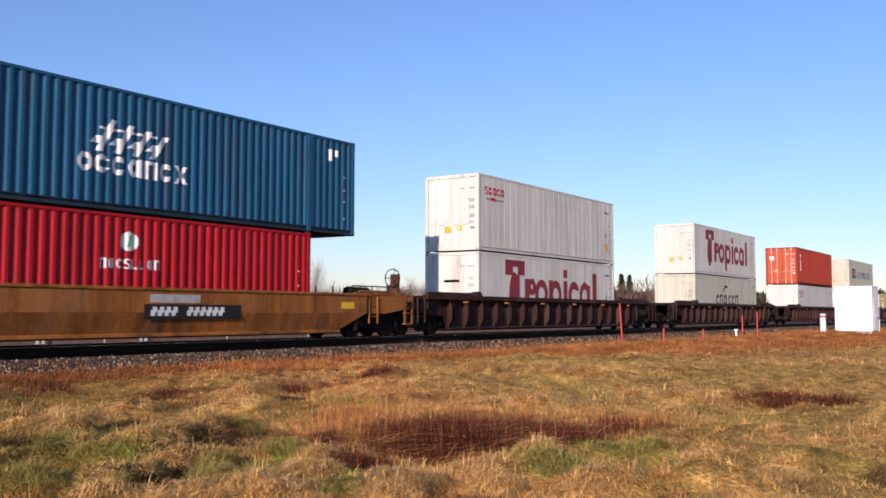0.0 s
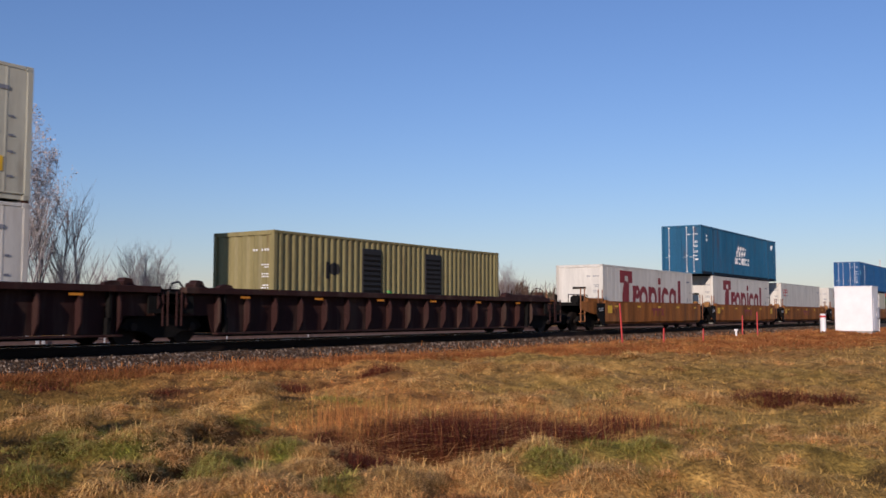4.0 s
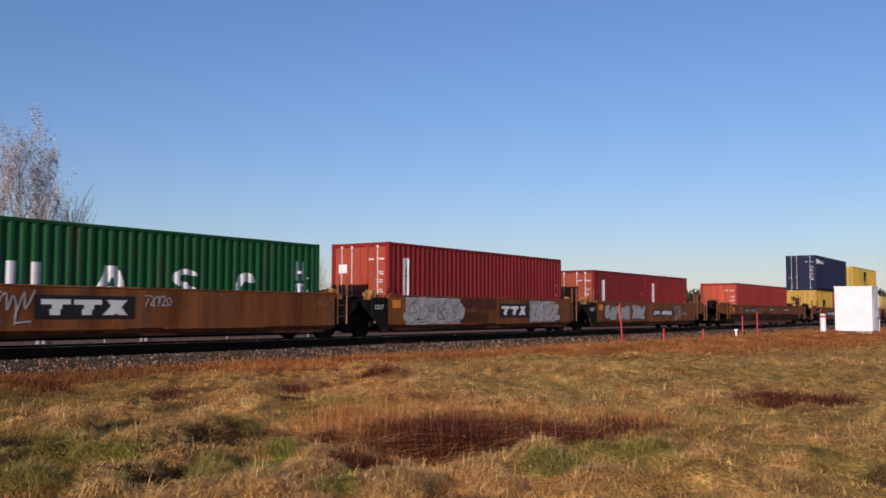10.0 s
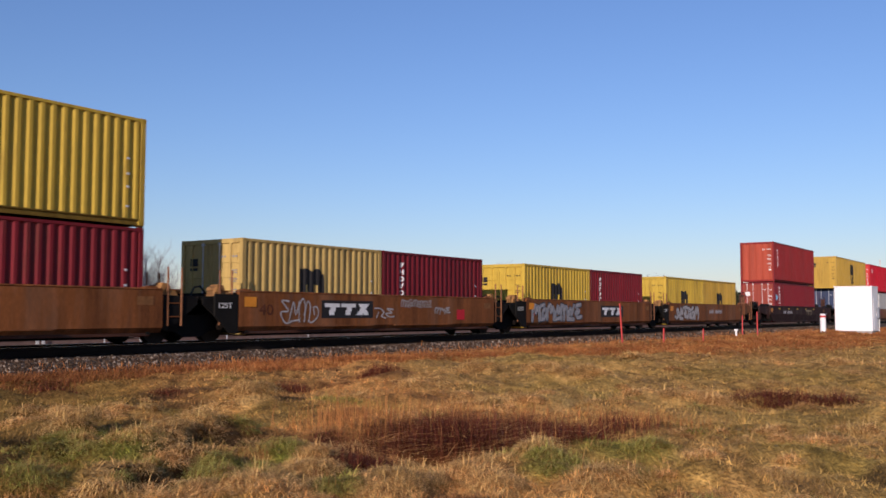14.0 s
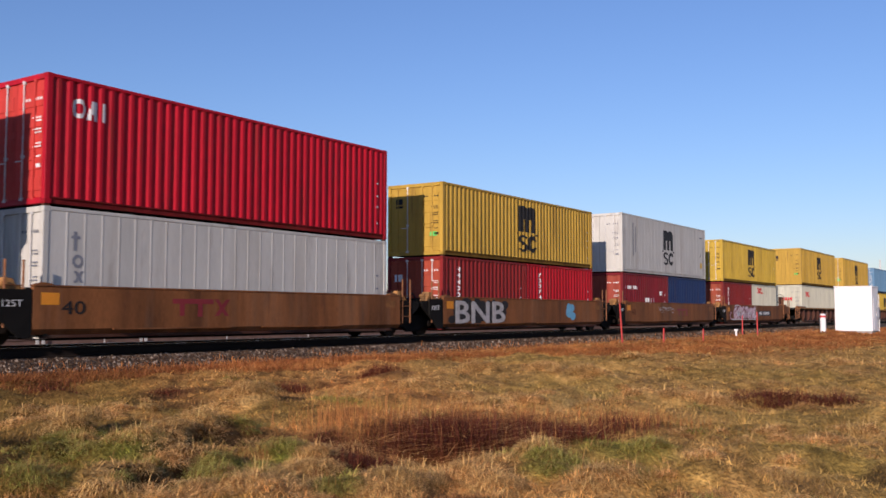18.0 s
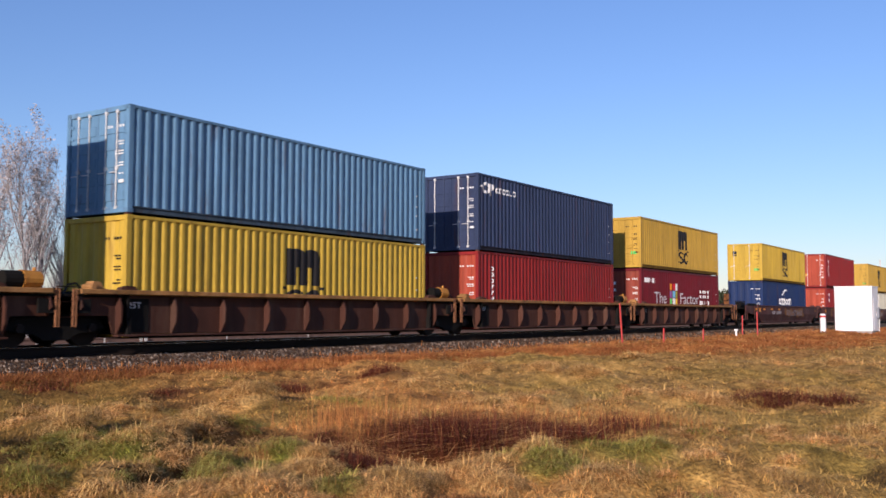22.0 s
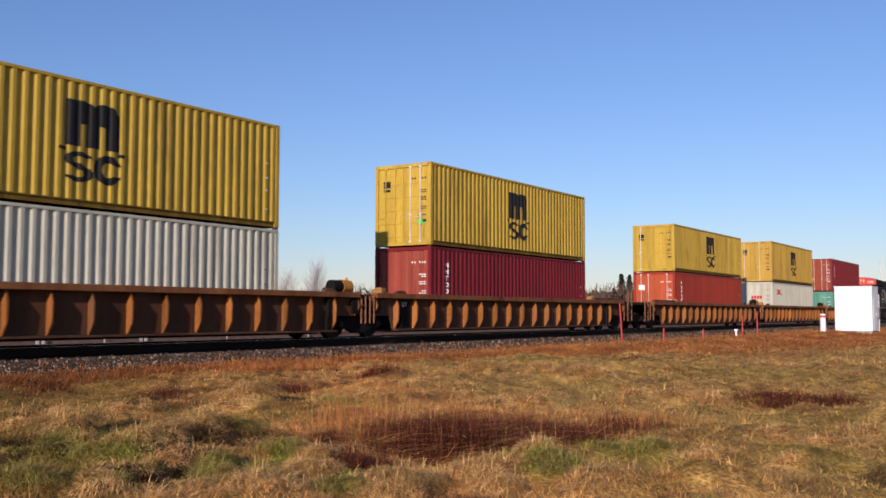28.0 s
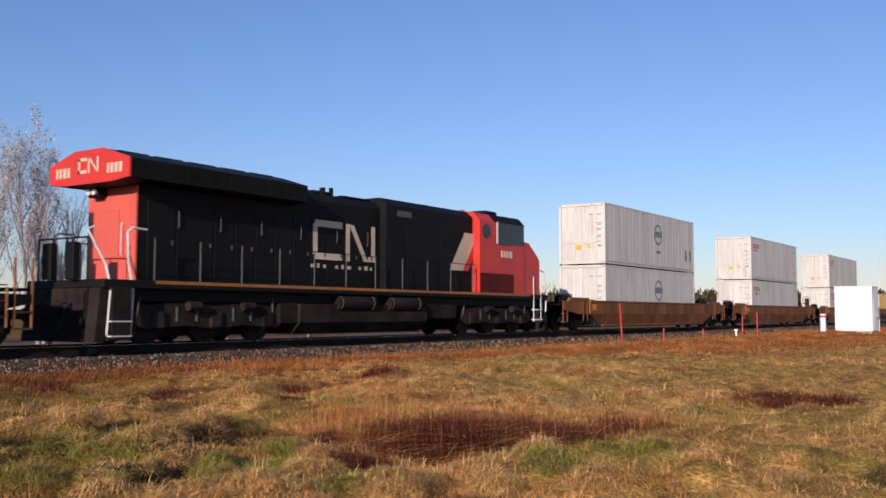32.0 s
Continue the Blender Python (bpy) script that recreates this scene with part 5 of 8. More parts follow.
            for z in (0.45, 0.80):
                part("end_step", shared("end_step", lambda: Build().box(0.15, 0.55, -0.03, 0.10, 0.0, 0.04), mat), mat, car, at=pose(sgn * stop if sgn < 0 else stop - 0.70, -1.40, z))
            part("coupler", shared("coupler", lambda: Build().box(0, 0.72, -0.09, 0.09, 0.66, 0.88, 0.02).box(0.55, 0.84, -0.16, 0.14, 0.62, 0.92, 0.03), WHEEL_STEEL), WHEEL_STEEL, car, at=pose(sgn * stop, 0, 0, 0, 0, 0 if sgn > 0 else 180))
            truck(car, sgn * (half - 2.35), seed)
        elif sgn > 0:
            truck(car, half, seed)
    for layer, (ink, shapes) in enumerate(deco):
        if shapes and shapes[0] == "word":
            _, text, size, x, z, width = shapes
            part("marking", letters(text, size, x, z, width, -1.506 - 0.0015 * layer), INK[ink], car, "sprayed word")
            continue
        if shapes and shapes[0] == "brush":
            part("spray", ribbons(shapes[1], shapes[2], -1.5045 - 0.0030 * layer), INK[ink], car, "sprayed strokes")
            continue
        painted(shapes, [(-20, 0.0), (20, 0.0)], INK[ink], car, "painted panel, print or sprayed scrawl", y=-1.50, proud=0.004 + 0.0015 * layer)
    return car


# ---- the train ----
# Each unit: front of its lower load, car style, coat, ends, lower boxes, upper box.
R, D = "reefer", "dry"
UNITS = [
    (8.45, "belly", "gold", "CC", [(40, HC, D, "red", "D", "disc_word")], (53, HC, D, "teal", "D", "white_wave")),
    (29.86, "ribbed", "maroon", "CC", [(40, HC, R, "white", "M", "maroon_word")], (40, HC, R, "white", "D", "red_word")),
    (53.42, "ribbed", "maroon", "CC", [(40, HC, R, "cream", "D", "dark_arc_word")], (40, HC, R, "white", "D", "maroon_word")),
    (76.96, "ribbed", "maroon", "CA", [(40, HC, R, "white", "D", "red_word")], (40, HC, D, "orange_red", "D", "strip")),
    (96.57, "ribbed", "maroon", "AA", [(40, HC, R, "white", "D", "red_word")], (40, HC, R, "cream", "D", "flag_word")),
    (116.14, "ribbed", "maroon", "AC", [(40, HC, D, "khaki", "B", "louvres")], None),
    (137.80, "smooth", "gold", "CA", [(40, HC, R, "white", "M", "maroon_word")], None),
    (153.58, "smooth", "gold", "AA", [(40, HC, R, "white", "M", "maroon_word")], (53, HC, D, "teal", "D", "white_wave")),
    (169.07, "smooth", "gold", "AA", [(40, HC, R, "white", "M", "red_word")], None),
    (184.76, "smooth", "gold", "AA", [(40, HC, R, "white", "M", "maroon_word")], None),
    (200.61, "smooth", "gold", "AC", [(40, HC, R, "cream", "M", "grey_strip")], (53, HC, D, "blue", "D", "strip_dots")),
    (220.06, "smooth", "rust", "CA", [(20, STD, D, "green", "D", "white_low_word"), (20, STD, D, "green", "D", "white_low_word")], (40, HC, D, "brick", "D", "strip_solid")),
    (235.47, "smooth", "rust", "AA", [(20, STD, D, "brick", "D", "strip"), (20, STD, D, "oxide", "D", "logo20")], None),
    (250.80, "smooth", "rust", "AA", [(40, STD, D, "green", "D", "big_letters")], None),
    (266.33, "smooth", "rust", "AA", [(40, HC, D, "brick", "D", "strip_bar")], None),
    (281.83, "smooth", "rust", "AC", [(20, STD, D, "oxide", "D", "strip_bar"), (20, STD, D, "brick", "D", "strip_bar")], None),
    (303.39, "belly", "rust", "CC", [(40, STD, D, "faded_red", "B", "plain")], None),
    (325.06, "smooth", "rust", "CA", [(20, STD, D, "ochre", "D", "arches_low"), (20, STD, D, "faded_red", "D", "band20")], (40, HC, D, "navy", "D", "dog_word")),
    (340.32, "smooth", "rust", "AA", [(20, STD, D, "slate", "D", "gold_word"), (20, STD, D, "maroon", "D", "strip")], (40, STD, D, "yellow", "D", "arches")),
    (355.72, "smooth", "rust", "AA", [(20, STD, D, "sand", "D", "arches_low"), (20, STD, D, "wine", "D", "strip")], None),
    (371.13, "smooth", "rust", "AA", [(20, STD, D, "yellow", "D", "arches_low"), (20, STD, D, "maroon", "D", "strip")], None),
    (386.63, "smooth", "rust", "AC", [(20, STD, D, "yellow", "D", "arches_low"), (20, STD, D, "ochre", "D", "arches_low")], None),
    (408.03, "belly", "maroon", "CC", [(40, HC, D, "maroon", "D", "strip_dots")], (40, HC, D, "brick", "B", "strip")),
    (429.60, "smooth", "rust", "CA", [(40, HC, D, "slate", "D", "white_red_word")], (45, HC, D, "ochre", "D", "arches")),
    (445.13, "smooth", "orange", "AA", [(40, HC, R, "grey_white", "D", "grey_strip")], (40, HC, D, "signal_red", "D", "caps")),
    (460.54, "smooth", "orange", "AA", [(20, STD, D, "brick", "D", "strip"), (20, STD, D, "red", "D", "strip")], (40, STD, D, "ochre", "D", "arches")),
    (476.15, "smooth", "orange", "AA", [(20, STD, D, "maroon", "B", "rows"), (20, STD, D, "royal", "D", "plain")], (40, HC, R, "grey_white", "D", "grey_arches")),
    (491.61, "smooth", "orange", "AC", [(20, STD, D, "oxide", "B", "strip"), (20, STD, D, "cream", "D", "coral_word")], (40, STD, D, "yellow", "D", "arches")),
    (511.27, "ribbed40", "dark", "CA", [(40, HC, D, "cream", "B", "coral_word")], (40, HC, D, "ochre", "D", "arches")),
    (527.00, "ribbed40", "dark", "AA", [(40, HC, D, "royal", "B", "gold_word")], (40, HC, D, "ochre", "D", "arches")),
    (542.59, "ribbed40", "dark", "AA", [(40, HC, D, "yellow", "B", "arches")], (40, STD, D, "light_blue", "D", "plain")),
    (558.19, "ribbed40", "dark", "AA", [(40, HC, D, "brick", "B", "strip")], (40, HC, D, "slate", "D", "dog_word")),
    (573.80, "ribbed40", "dark", "AC", [(40, HC, D, "wine", "B", "slogan")], (40, STD, D, "ochre", "D", "arches")),
    (595.59, "belly", "plum", "CA", [(40, HC, D, "royal", "B", "arc_word")], (40, STD, D, "yellow", "D", "arches")),
    (615.16, "belly", "plum", "AA", [(40, HC, D, "brick", "B", "band20")], (40, HC, D, "brick", "D", "strip")),
    (634.61, "belly", "plum", "AC", [(40, HC, D, "cream", "B", "coral_word")], (40, HC, D, "ochre", "D", "arches")),
    (658.28, "ribbed", "amber", "CA", [(40, HC, D, "wine", "B", "slogan")], (40, STD, D, "ochre", "D", "arches")),
    (677.87, "ribbed", "amber", "AA", [(40, HC, D, "cream", "B", "coral_word")], (40, HC, D, "yellow", "D", "arches")),
    (697.49, "ribbed", "amber", "AC", [(40, HC, D, "maroon", "B", "strip")], (40, HC, D, "yellow", "D", "arches")),
    (720.93, "ribbed", "amber", "CA", [(40, HC, D, "orange_red", "D", "strip")], (40, STD, D, "yellow", "D", "arches")),
    (740.47, "ribbed", "amber", "AA", [(40, HC, D, "cream", "B", "coral_word")], (40, HC, D, "ochre", "D", "arches")),
    (760.00, "ribbed", "amber", "AC", [(20, STD, D, "sea_green", "B", "white_low_word"), (20, STD, D, "royal", "D", "gold_word")], (40, HC, D, "oxide", "D", "strip")),
    (806.32, "belly", "orange", "CC", [(40, HC, R, "white", "D", "grey_seal")], (40, HC, R, "white", "D", "grey_seal")),
    (829.83, "belly", "orange", "CC", [(40, HC, R, "white", "D", "red_word")], (40, HC, R, "white", "D", "red_word")),
    (853.30, "belly", "orange", "CC", [(40, HC, R, "white", "D", "red_word")], (40, HC, R, "white", "D", "red_word")),
    (873.00, "belly", "rust", "CC", [(40, HC, D, "sand", "B", "plain")], None),
]
LENGTHS = {20: 6.058, 40: 12.192, 45: 13.716, 53: 16.154}
TONES = dict(teal="teal", blue="mid blue", light_blue="faded light blue", navy="dark navy", slate="slate blue", royal="royal blue", red="bright red", signal_red="glossy red", brick="brick red",
             oxide="oxide red", orange_red="orange red", faded_red="faded deep red", wine="wine red", maroon="maroon", green="dark green", sea_green="pale sea green", yellow="mustard yellow", ochre="weathered ochre yellow",
             sand="sandy yellow", khaki="khaki", white="white", cream="off-white", grey_white="light grey")
COAT_WORDS = dict(amber="amber brown", rust="rust brown", gold="gold brown", maroon="dark maroon", plum="plum brown", dark="dark brown", orange="orange brown")
TRAIN = []          # everything that runs with the train


def load_label(size, kind, tone, where):
    if kind == "reefer":
        return f"{TONES[tone]} {size}-foot refrigerated container, flat-walled, {where}"
    return f"{TONES[tone]} {size}-foot corrugated steel container {where}"


def print_marks():
    """Stencilled panels and print bars on the side walls of the cars."""
    def word_box(x, z=0.72, w=1.6):
        return [("black", [plate(x, x + w, z - 0.05, z + 0.47)]), ("white", [plate(x + w * (0.06 + 0.31 * k), x + w * (0.34 + 0.31 * k), z + 0.27, z + 0.38) for k in range(2)] + [("slant", x + w * (0.14 + 0.31 * k), x + w * (0.24 + 0.31 * k), z + 0.04, z + 0.30, 0.05) for k in range(2)]
                 + [("slant", x + w * 0.66, x + w * 0.78, z + 0.04, z + 0.38, 0.14 * w), ("slant", x + w * 0.82, x + w * 0.92, z + 0.04, z + 0.38, -0.12 * w)])]
    def bars(x, n=4, m=6, ink="white", z=0.85):
        return [(ink, [("slant", x + k * 0.205, x + k * 0.205 + 0.14, z, z + 0.22, 0.05) for k in range(n)] + [("slant", x + 0.28 + (n + k) * 0.205, x + 0.42 + (n + k) * 0.205, z, z + 0.22, 0.05) for k in range(m)])]
    return word_box, bars


def decorate(i):
    word, bars = print_marks()
    def dark_word(x, ink="maroon", z=0.72, k=1.0):
        """A bar with two legs and a crossed stroke beside it."""
        return [(ink, [plate(x, x + 1.18 * k, z + 0.27 * k, z + 0.38 * k), plate(x + 0.20 * k, x + 0.34 * k, z, z + 0.28 * k), plate(x + 0.72 * k, x + 0.86 * k, z - 0.02, z + 0.28 * k),
                       ("slant", x + 1.22 * k, x + 1.36 * k, z, z + 0.38 * k, 0.34 * k), ("slant", x + 1.54 * k, x + 1.66 * k, z, z + 0.38 * k, -0.32 * k)])]
    def blot(x, w, ink, z0, z1):
        """A sprayed patch with a lumpy edge."""
        rr = random.Random(int(x * 100) + i)
        n = max(2, int(w / 0.35))
        return [(ink, [plate(x + 0.1, x + w - 0.1, z0 + 0.10, z1 - 0.10)] + [("disc", x + w * (k + 0.5) / (2 * n) + rr.uniform(-0.1, 0.1), rr.choice((z0 + 0.16, z1 - 0.16, (z0 + z1) / 2)), rr.uniform(0.16, 0.34), rr.uniform(0.14, 0.26)) for k in range(2 * n)])]
    def scratch(x, w, ink, z0=0.55, z1=1.24):
        """Thin sprayed lines."""
        rr = random.Random(int(x * 31) + i)
        n = max(4, int(w / 0.13))
        return [(ink, [("slant", x + w * k / n, x + w * k / n + 0.028, z0 + 0.1 * rr.random(), z1 - 0.1 * rr.random(), rr.uniform(-0.12, 0.12)) for k in range(n)]
                 + [("rect", x + 0.3 * k, x + 0.3 * k + 0.24, *rr.choice(((z1 - 0.09, z1 - 0.055), (z0 + 0.06, z0 + 0.095), (0.88, 0.915)))) for k in range(int(w / 0.3))])]
    def tag(*a, **k):
        return tangle(*a, seed=i * 5 + int(a[0] * 10), **k)[0]
    def cored(ink, width, *a, **k):
        made, dots = tangle(*a, seed=i * 5 + int(a[0] * 10), **k)
        return [(ink, ("brush", dots, width))] + made if dots else made
    forty = [("stain", ("word", "40", 0.42, -5.75, 0.76, 0.55))] if UNITS[i][1] == "smooth" and UNITS[i][2] in ("rust", "orange", "gold") and i not in (14, 15, 20, 21, 24, 25) else []
    label = lambda x, w, ink, z0, z1: [(ink, [plate(x, x + w, z0, z1)])]
    table = {
        0: label(0.01, 3.1, "black", 0.66, 1.02) + bars(0.2, 4, 6, z=0.74) + label(0.17, 1.55, "silver", 1.06, 1.26) + label(7.15, 0.6, "yellow", 0.95, 1.15),
        6: dark_word(-0.8) + label(-6.2, 0.5, "yellow", 0.85, 1.2), 7: dark_word(-0.8) + label(-6.2, 0.5, "yellow", 0.85, 1.2) + label(5.3, 0.5, "yellow", 0.85, 1.2), 8: dark_word(-0.73) + label(-6.2, 0.5, "yellow", 0.85, 1.2),
        9: dark_word(-0.75, "red") + cored("silver", 0.16, -5.0, 3.6, 0.46, 1.28, 6, 0.17, "black", "lime") + cored("silver", 0.16, 1.2, 3.3, 0.46, 1.28, 6, 0.17, "black", "lime") + label(4.7, 0.5, "silver", 0.55, 1.0),
        10: label(-4.8, 1.6, "maroon", 0.95, 1.06) + bars(3.8, 4, 3, "black"), 11: label(-3.45, 2.85, "black", 0.72, 1.06) + bars(-3.3, 4, 7, z=0.78) + tag(1.9, 3.6, 0.50, 1.24, 5, 0.09, "", "stain"),
        12: word(-3.17, w=2.5) + [("lime", [plate(1.95, 5.1, 0.46, 1.28)])] + tag(1.90, 3.2, 0.46, 1.30, 5, 0.24, "black", "lime", rim=0.022),
        13: word(-3.2, w=2.55) + tag(-5.2, 1.9, 0.52, 1.26, 5, 0.045, "", "silver") + tag(-0.4, 0.8, 0.95, 1.25, 3, 0.035, "", "silver"),
        14: blot(-2.2, 2.1, "stain", 1.02, 1.32) + blot(-1.9, 1.4, "stain", 0.46, 0.84) + [("silver", [plate(-5.55, -2.3, 0.44, 1.34)])] + tag(-5.62, 3.5, 0.44, 1.36, 5, 0.34, "black", "silver", rim=0.020) + tag(-5.4, 3.2, 0.56, 1.20, 6, 0.020, "", "black") + word(0.42, w=2.2) + [("silver", [plate(2.75, 4.9, 0.48, 1.32)])] + tag(2.62, 2.5, 0.44, 1.32, 4, 0.26, "faded_maroon", "silver", rim=0.028),
        15: tag(-5.6, 2.7, 0.50, 1.28, 5, 0.25, "black", "silver", rim=0.035) + tag(-2.5, 1.5, 0.52, 1.26, 3, 0.24, "black", "silver", rim=0.035) + label(0.15, 3.15, "black", 0.70, 1.04) + bars(0.35, 4, 7, z=0.76) + scratch(3.3, 1.05, "silver", 0.45, 1.26) + scratch(4.5, 0.7, "silver", 0.72, 0.98),
        16: label(-5.6, 2.8, "stain", 0.88, 1.24) + bars(-5.4, 4, 7, "grey", 0.95) + label(-1.45, 1.75, "stain", 0.84, 1.0) + label(0.4, 0.8, "silver", 1.08, 1.18) + label(4.0, 1.4, "silver", 1.08, 1.18), 17: label(-3.75, 3.2, "black", 0.70, 1.06) + bars(-3.5, 4, 7, z=0.77),
        18: word(-3.27, w=2.37), 19: word(-3.23, w=2.4) + tag(-5.0, 1.6, 0.50, 1.24, 4, 0.05, "", "silver") + tag(-0.75, 0.9, 0.62, 0.98, 2, 0.05, "", "silver") + tag(0.6, 1.7, 0.98, 1.24, 8, 0.035, "", "silver") + tag(2.5, 0.9, 0.76, 1.02, 3, 0.05, "", "silver") + label(3.9, 0.5, "red", 0.6, 0.95),
        20: cored("red", 0.10, -6.1, 4.4, 0.44, 1.32, 7, 0.20, "black", "grey", core="silver") + word(0.47, w=2.5), 21: cored("grey", 0.12, -5.6, 3.6, 0.44, 1.32, 6, 0.20, "black", "silver") + bars(0.0, 4, 6, "silver"),
        22: bars(-4.9, 4, 7, "silver", 0.85) + [("yellow", [plate(-6.2 + k * 2.6, -5.8 + k * 2.6, 1.18, 1.25) for k in range(5)])] + dark_word(1.8, "khaki", 0.72, 1.15),
        23: label(-3.6, 3.2, "black", 0.72, 1.04) + bars(-3.4, 4, 7, "silver", 0.78) + tag(2.3, 2.9, 0.50, 1.24, 4, 0.20, "grey", "sky", rim=0.02),
        24: dark_word(-2.77, "maroon", 0.74, 1.1) + [("black", ("word", "40", 0.42, -5.8, 0.78, 0.6))],
        25: blot(-5.95, 3.75, "black", 0.44, 1.30) + [("silver", ("word", "BNB", 1.12, -5.85, 0.46, 3.5)), ("silver", ("word", "BNB", 1.12, -5.81, 0.48, 3.5)), ("silver", ("word", "BNB", 1.12, -5.77, 0.47, 3.5)), ("silver", ("word", "BNB", 1.12, -5.83, 0.50, 3.5))] + blot(2.95, 0.55, "sky", 0.55, 1.22),
        26: dark_word(0.5, "maroon") + scratch(-2.1, 2.2, "silver", 0.95, 1.22), 27: [("pink", ("brush", [[(-4.6, 0.56), (-5.3, 0.50), (-5.75, 0.62), (-5.6, 0.92), (-5.35, 0.84)]], 0.07))] + cored("sky", 0.22, -5.1, 4.75, 0.44, 1.34, 6, 0.24, "faded_maroon", "pink", rim=0.06, core="white") + [("white", ("brush", [[(-5.5, 0.49), (-3.0, 0.46), (-0.3, 0.47)], [(-4.9, 1.32), (-4.2, 1.37), (-3.6, 1.30)], [(-0.5, 1.36), (-0.22, 1.0), (-0.45, 0.5)]], 0.055))] + label(0.26, 3.1, "black", 0.70, 1.04) + bars(0.45, 4, 7, z=0.76),
        33: bars(-4.85, 4, 6, "silver", 0.82) + [("orange", [plate(-9.0 + k * 1.9, -8.5 + k * 1.9, 1.10, 1.22) for k in range(4)])] + blot(-1.3, 2.3, "amber", 0.66, 1.20) + blot(1.7, 2.2, "amber", 0.60, 1.24) + scratch(-1.0, 4.6, "grey", 0.66, 1.16),
        34: [("amber", [plate(-5.9, -2.2, 0.62, 1.33)])] + blot(-5.4, 1.5, "faded_maroon", 0.56, 1.22) + blot(-3.6, 1.2, "stain", 0.70, 1.30) + tag(-5.3, 2.2, 0.62, 1.28, 4, 0.04, "", "khaki") + label(-2.95, 0.4, "yellow", 1.0, 1.22) + dark_word(-1.08, "silver", 0.76, 1.1) + cored("lime", 0.20, 1.2, 4.6, 0.46, 1.40, 6, 0.26, "faded_maroon", "violet", core="silver") + tag(1.3, 4.2, 0.60, 1.30, 4, 0.05, "", "lime"),
        35: blot(-4.8, 2.4, "grey", 0.52, 1.22) + blot(-2.2, 2.2, "amber", 0.50, 1.24) + scratch(-4.4, 4.2, "silver", 0.55, 1.18) + bars(1.97, 3, 5, "yellow"),
    }
    reflectors = [("yellow", [plate(-5.4 + 2.7 * k, -5.0 + 2.7 * k, 1.13, 1.21) for k in range(5)])] if i in (6, 7, 8, 9, 10) else []
    if UNITS[i][1] == "ribbed" and UNITS[i][2] == "maroon":
        reflectors = [("orange", [plate(-7.6 + 2.9 * k, -7.25 + 2.9 * k, 1.19, 1.25) for k in range(6)])]
    edge = 6.46 if UNITS[i][1] == "smooth" else 8.35
    corner = [("orange", [plate(-edge + 0.18, -edge + 0.62, 0.98, 1.24)]), ("amber", [plate(edge - 0.75, edge - 0.28, 1.00, 1.20)])] if UNITS[i][2] in ("rust", "maroon", "plum", "orange") and UNITS[i][1] in ("smooth", "belly") and i else []
    return forty + table.get(i, []) + reflectors + corner


def load(size, height, kind, tone, end, mark, x0, z0, where, seed):
    name = "refrigerated_container" if kind == "reefer" else "shipping_container"
    ob = make_container(name, LENGTHS[size], height, kind, tone, end, mark, load_label(size, kind, tone, where), x0, z0, seed)
    tagged(ob, group="containers on the train")
    TRAIN.append(ob)


ENDS = {"smooth": (7.72, 9.73), "ribbed40": (7.80, 9.85), "ribbed": (9.79, 11.77), "belly": (9.78, 11.75)}
for i, (x0, style, coat, ends, lower, upper) in enumerate(UNITS):
    halves = [ENDS[style][0 if e == "A" else 1] for e in ends]
    words = {"smooth": "smooth-sided", "ribbed": "ribbed", "ribbed40": "ribbed", "belly": "fish-bellied"}[style]
    TRAIN.append(make_well(style, coat, x0 + 6.096, *halves, *ends, f"{COAT_WORDS[coat]} {words} steel well car on the track, weathered and stained", decorate(i), i))
    x, tall = x0, 0
    for k, (size, height, kind, tone, end, mark) in enumerate(lower):
        load(size, height, kind, tone, end, mark, x, FLOOR, "low in a well car", i * 10 + k)
        x += LENGTHS[size] + 0.076
        tall = max(tall, height)
    if upper:
        size, height, kind, tone, end, mark = upper
        load(size, height, kind, tone, end, mark, x0 + 6.096 - LENGTHS[size] / 2, FLOOR + tall + 0.05, "stacked on another", i * 10 + 5)


# ---- locomotive ----
LOCO_BLACK = material("locomotive_black_paint", (0.0055, 0.005, 0.005), 0.65, 0.18, dark=0.6, light=1.6, grain=6, bump=0.05)
LOCO_RED = material("locomotive_red_paint", (0.64, 0.040, 0.023), 0.42, 0.45, dark=0.8, light=1.08, grain=6, bump=0.05)
# Hood end: the red is turned salmon in colour for the sun on it.
LOCO_SUNLIT = material("sunlit_red_paint", (0.68, 0.112, 0.074), 0.45, 0.4, dark=0.85, light=1.06, grain=6, bump=0.05)
LOCO_SKIRT = material("grimy_dark_red_paint", (0.120, 0.012, 0.010), 0.7, 0.2, dark=0.4, light=1.3)
LOCO_TAN = material("locomotive_pale_stripe", (0.62, 0.50, 0.36), 0.5, dark=0.8, bump=0.05)
LOCO_STRIPE = material("sill_orange_stripe", (0.42, 0.16, 0.03), 0.6, dark=0.6, bump=0.05)
LOCO_GRIME = material("underframe_grime", (0.022, 0.016, 0.013), 0.95, 0.1, dark=0.4, light=1.8)
RAIL_WHITE = material("white_handrail_paint", (0.70, 0.69, 0.66), 0.5)
LOCO_GREY = material("dull_grey_handrail", (0.09, 0.08, 0.075), 0.7)
GLASS = material("dark_window_glass", (0.010, 0.012, 0.014), 0.25, dark=0.9, bump=0.0)
LENS = material("headlight_glass", (0.75, 0.75, 0.72), 0.1, bump=0.0)


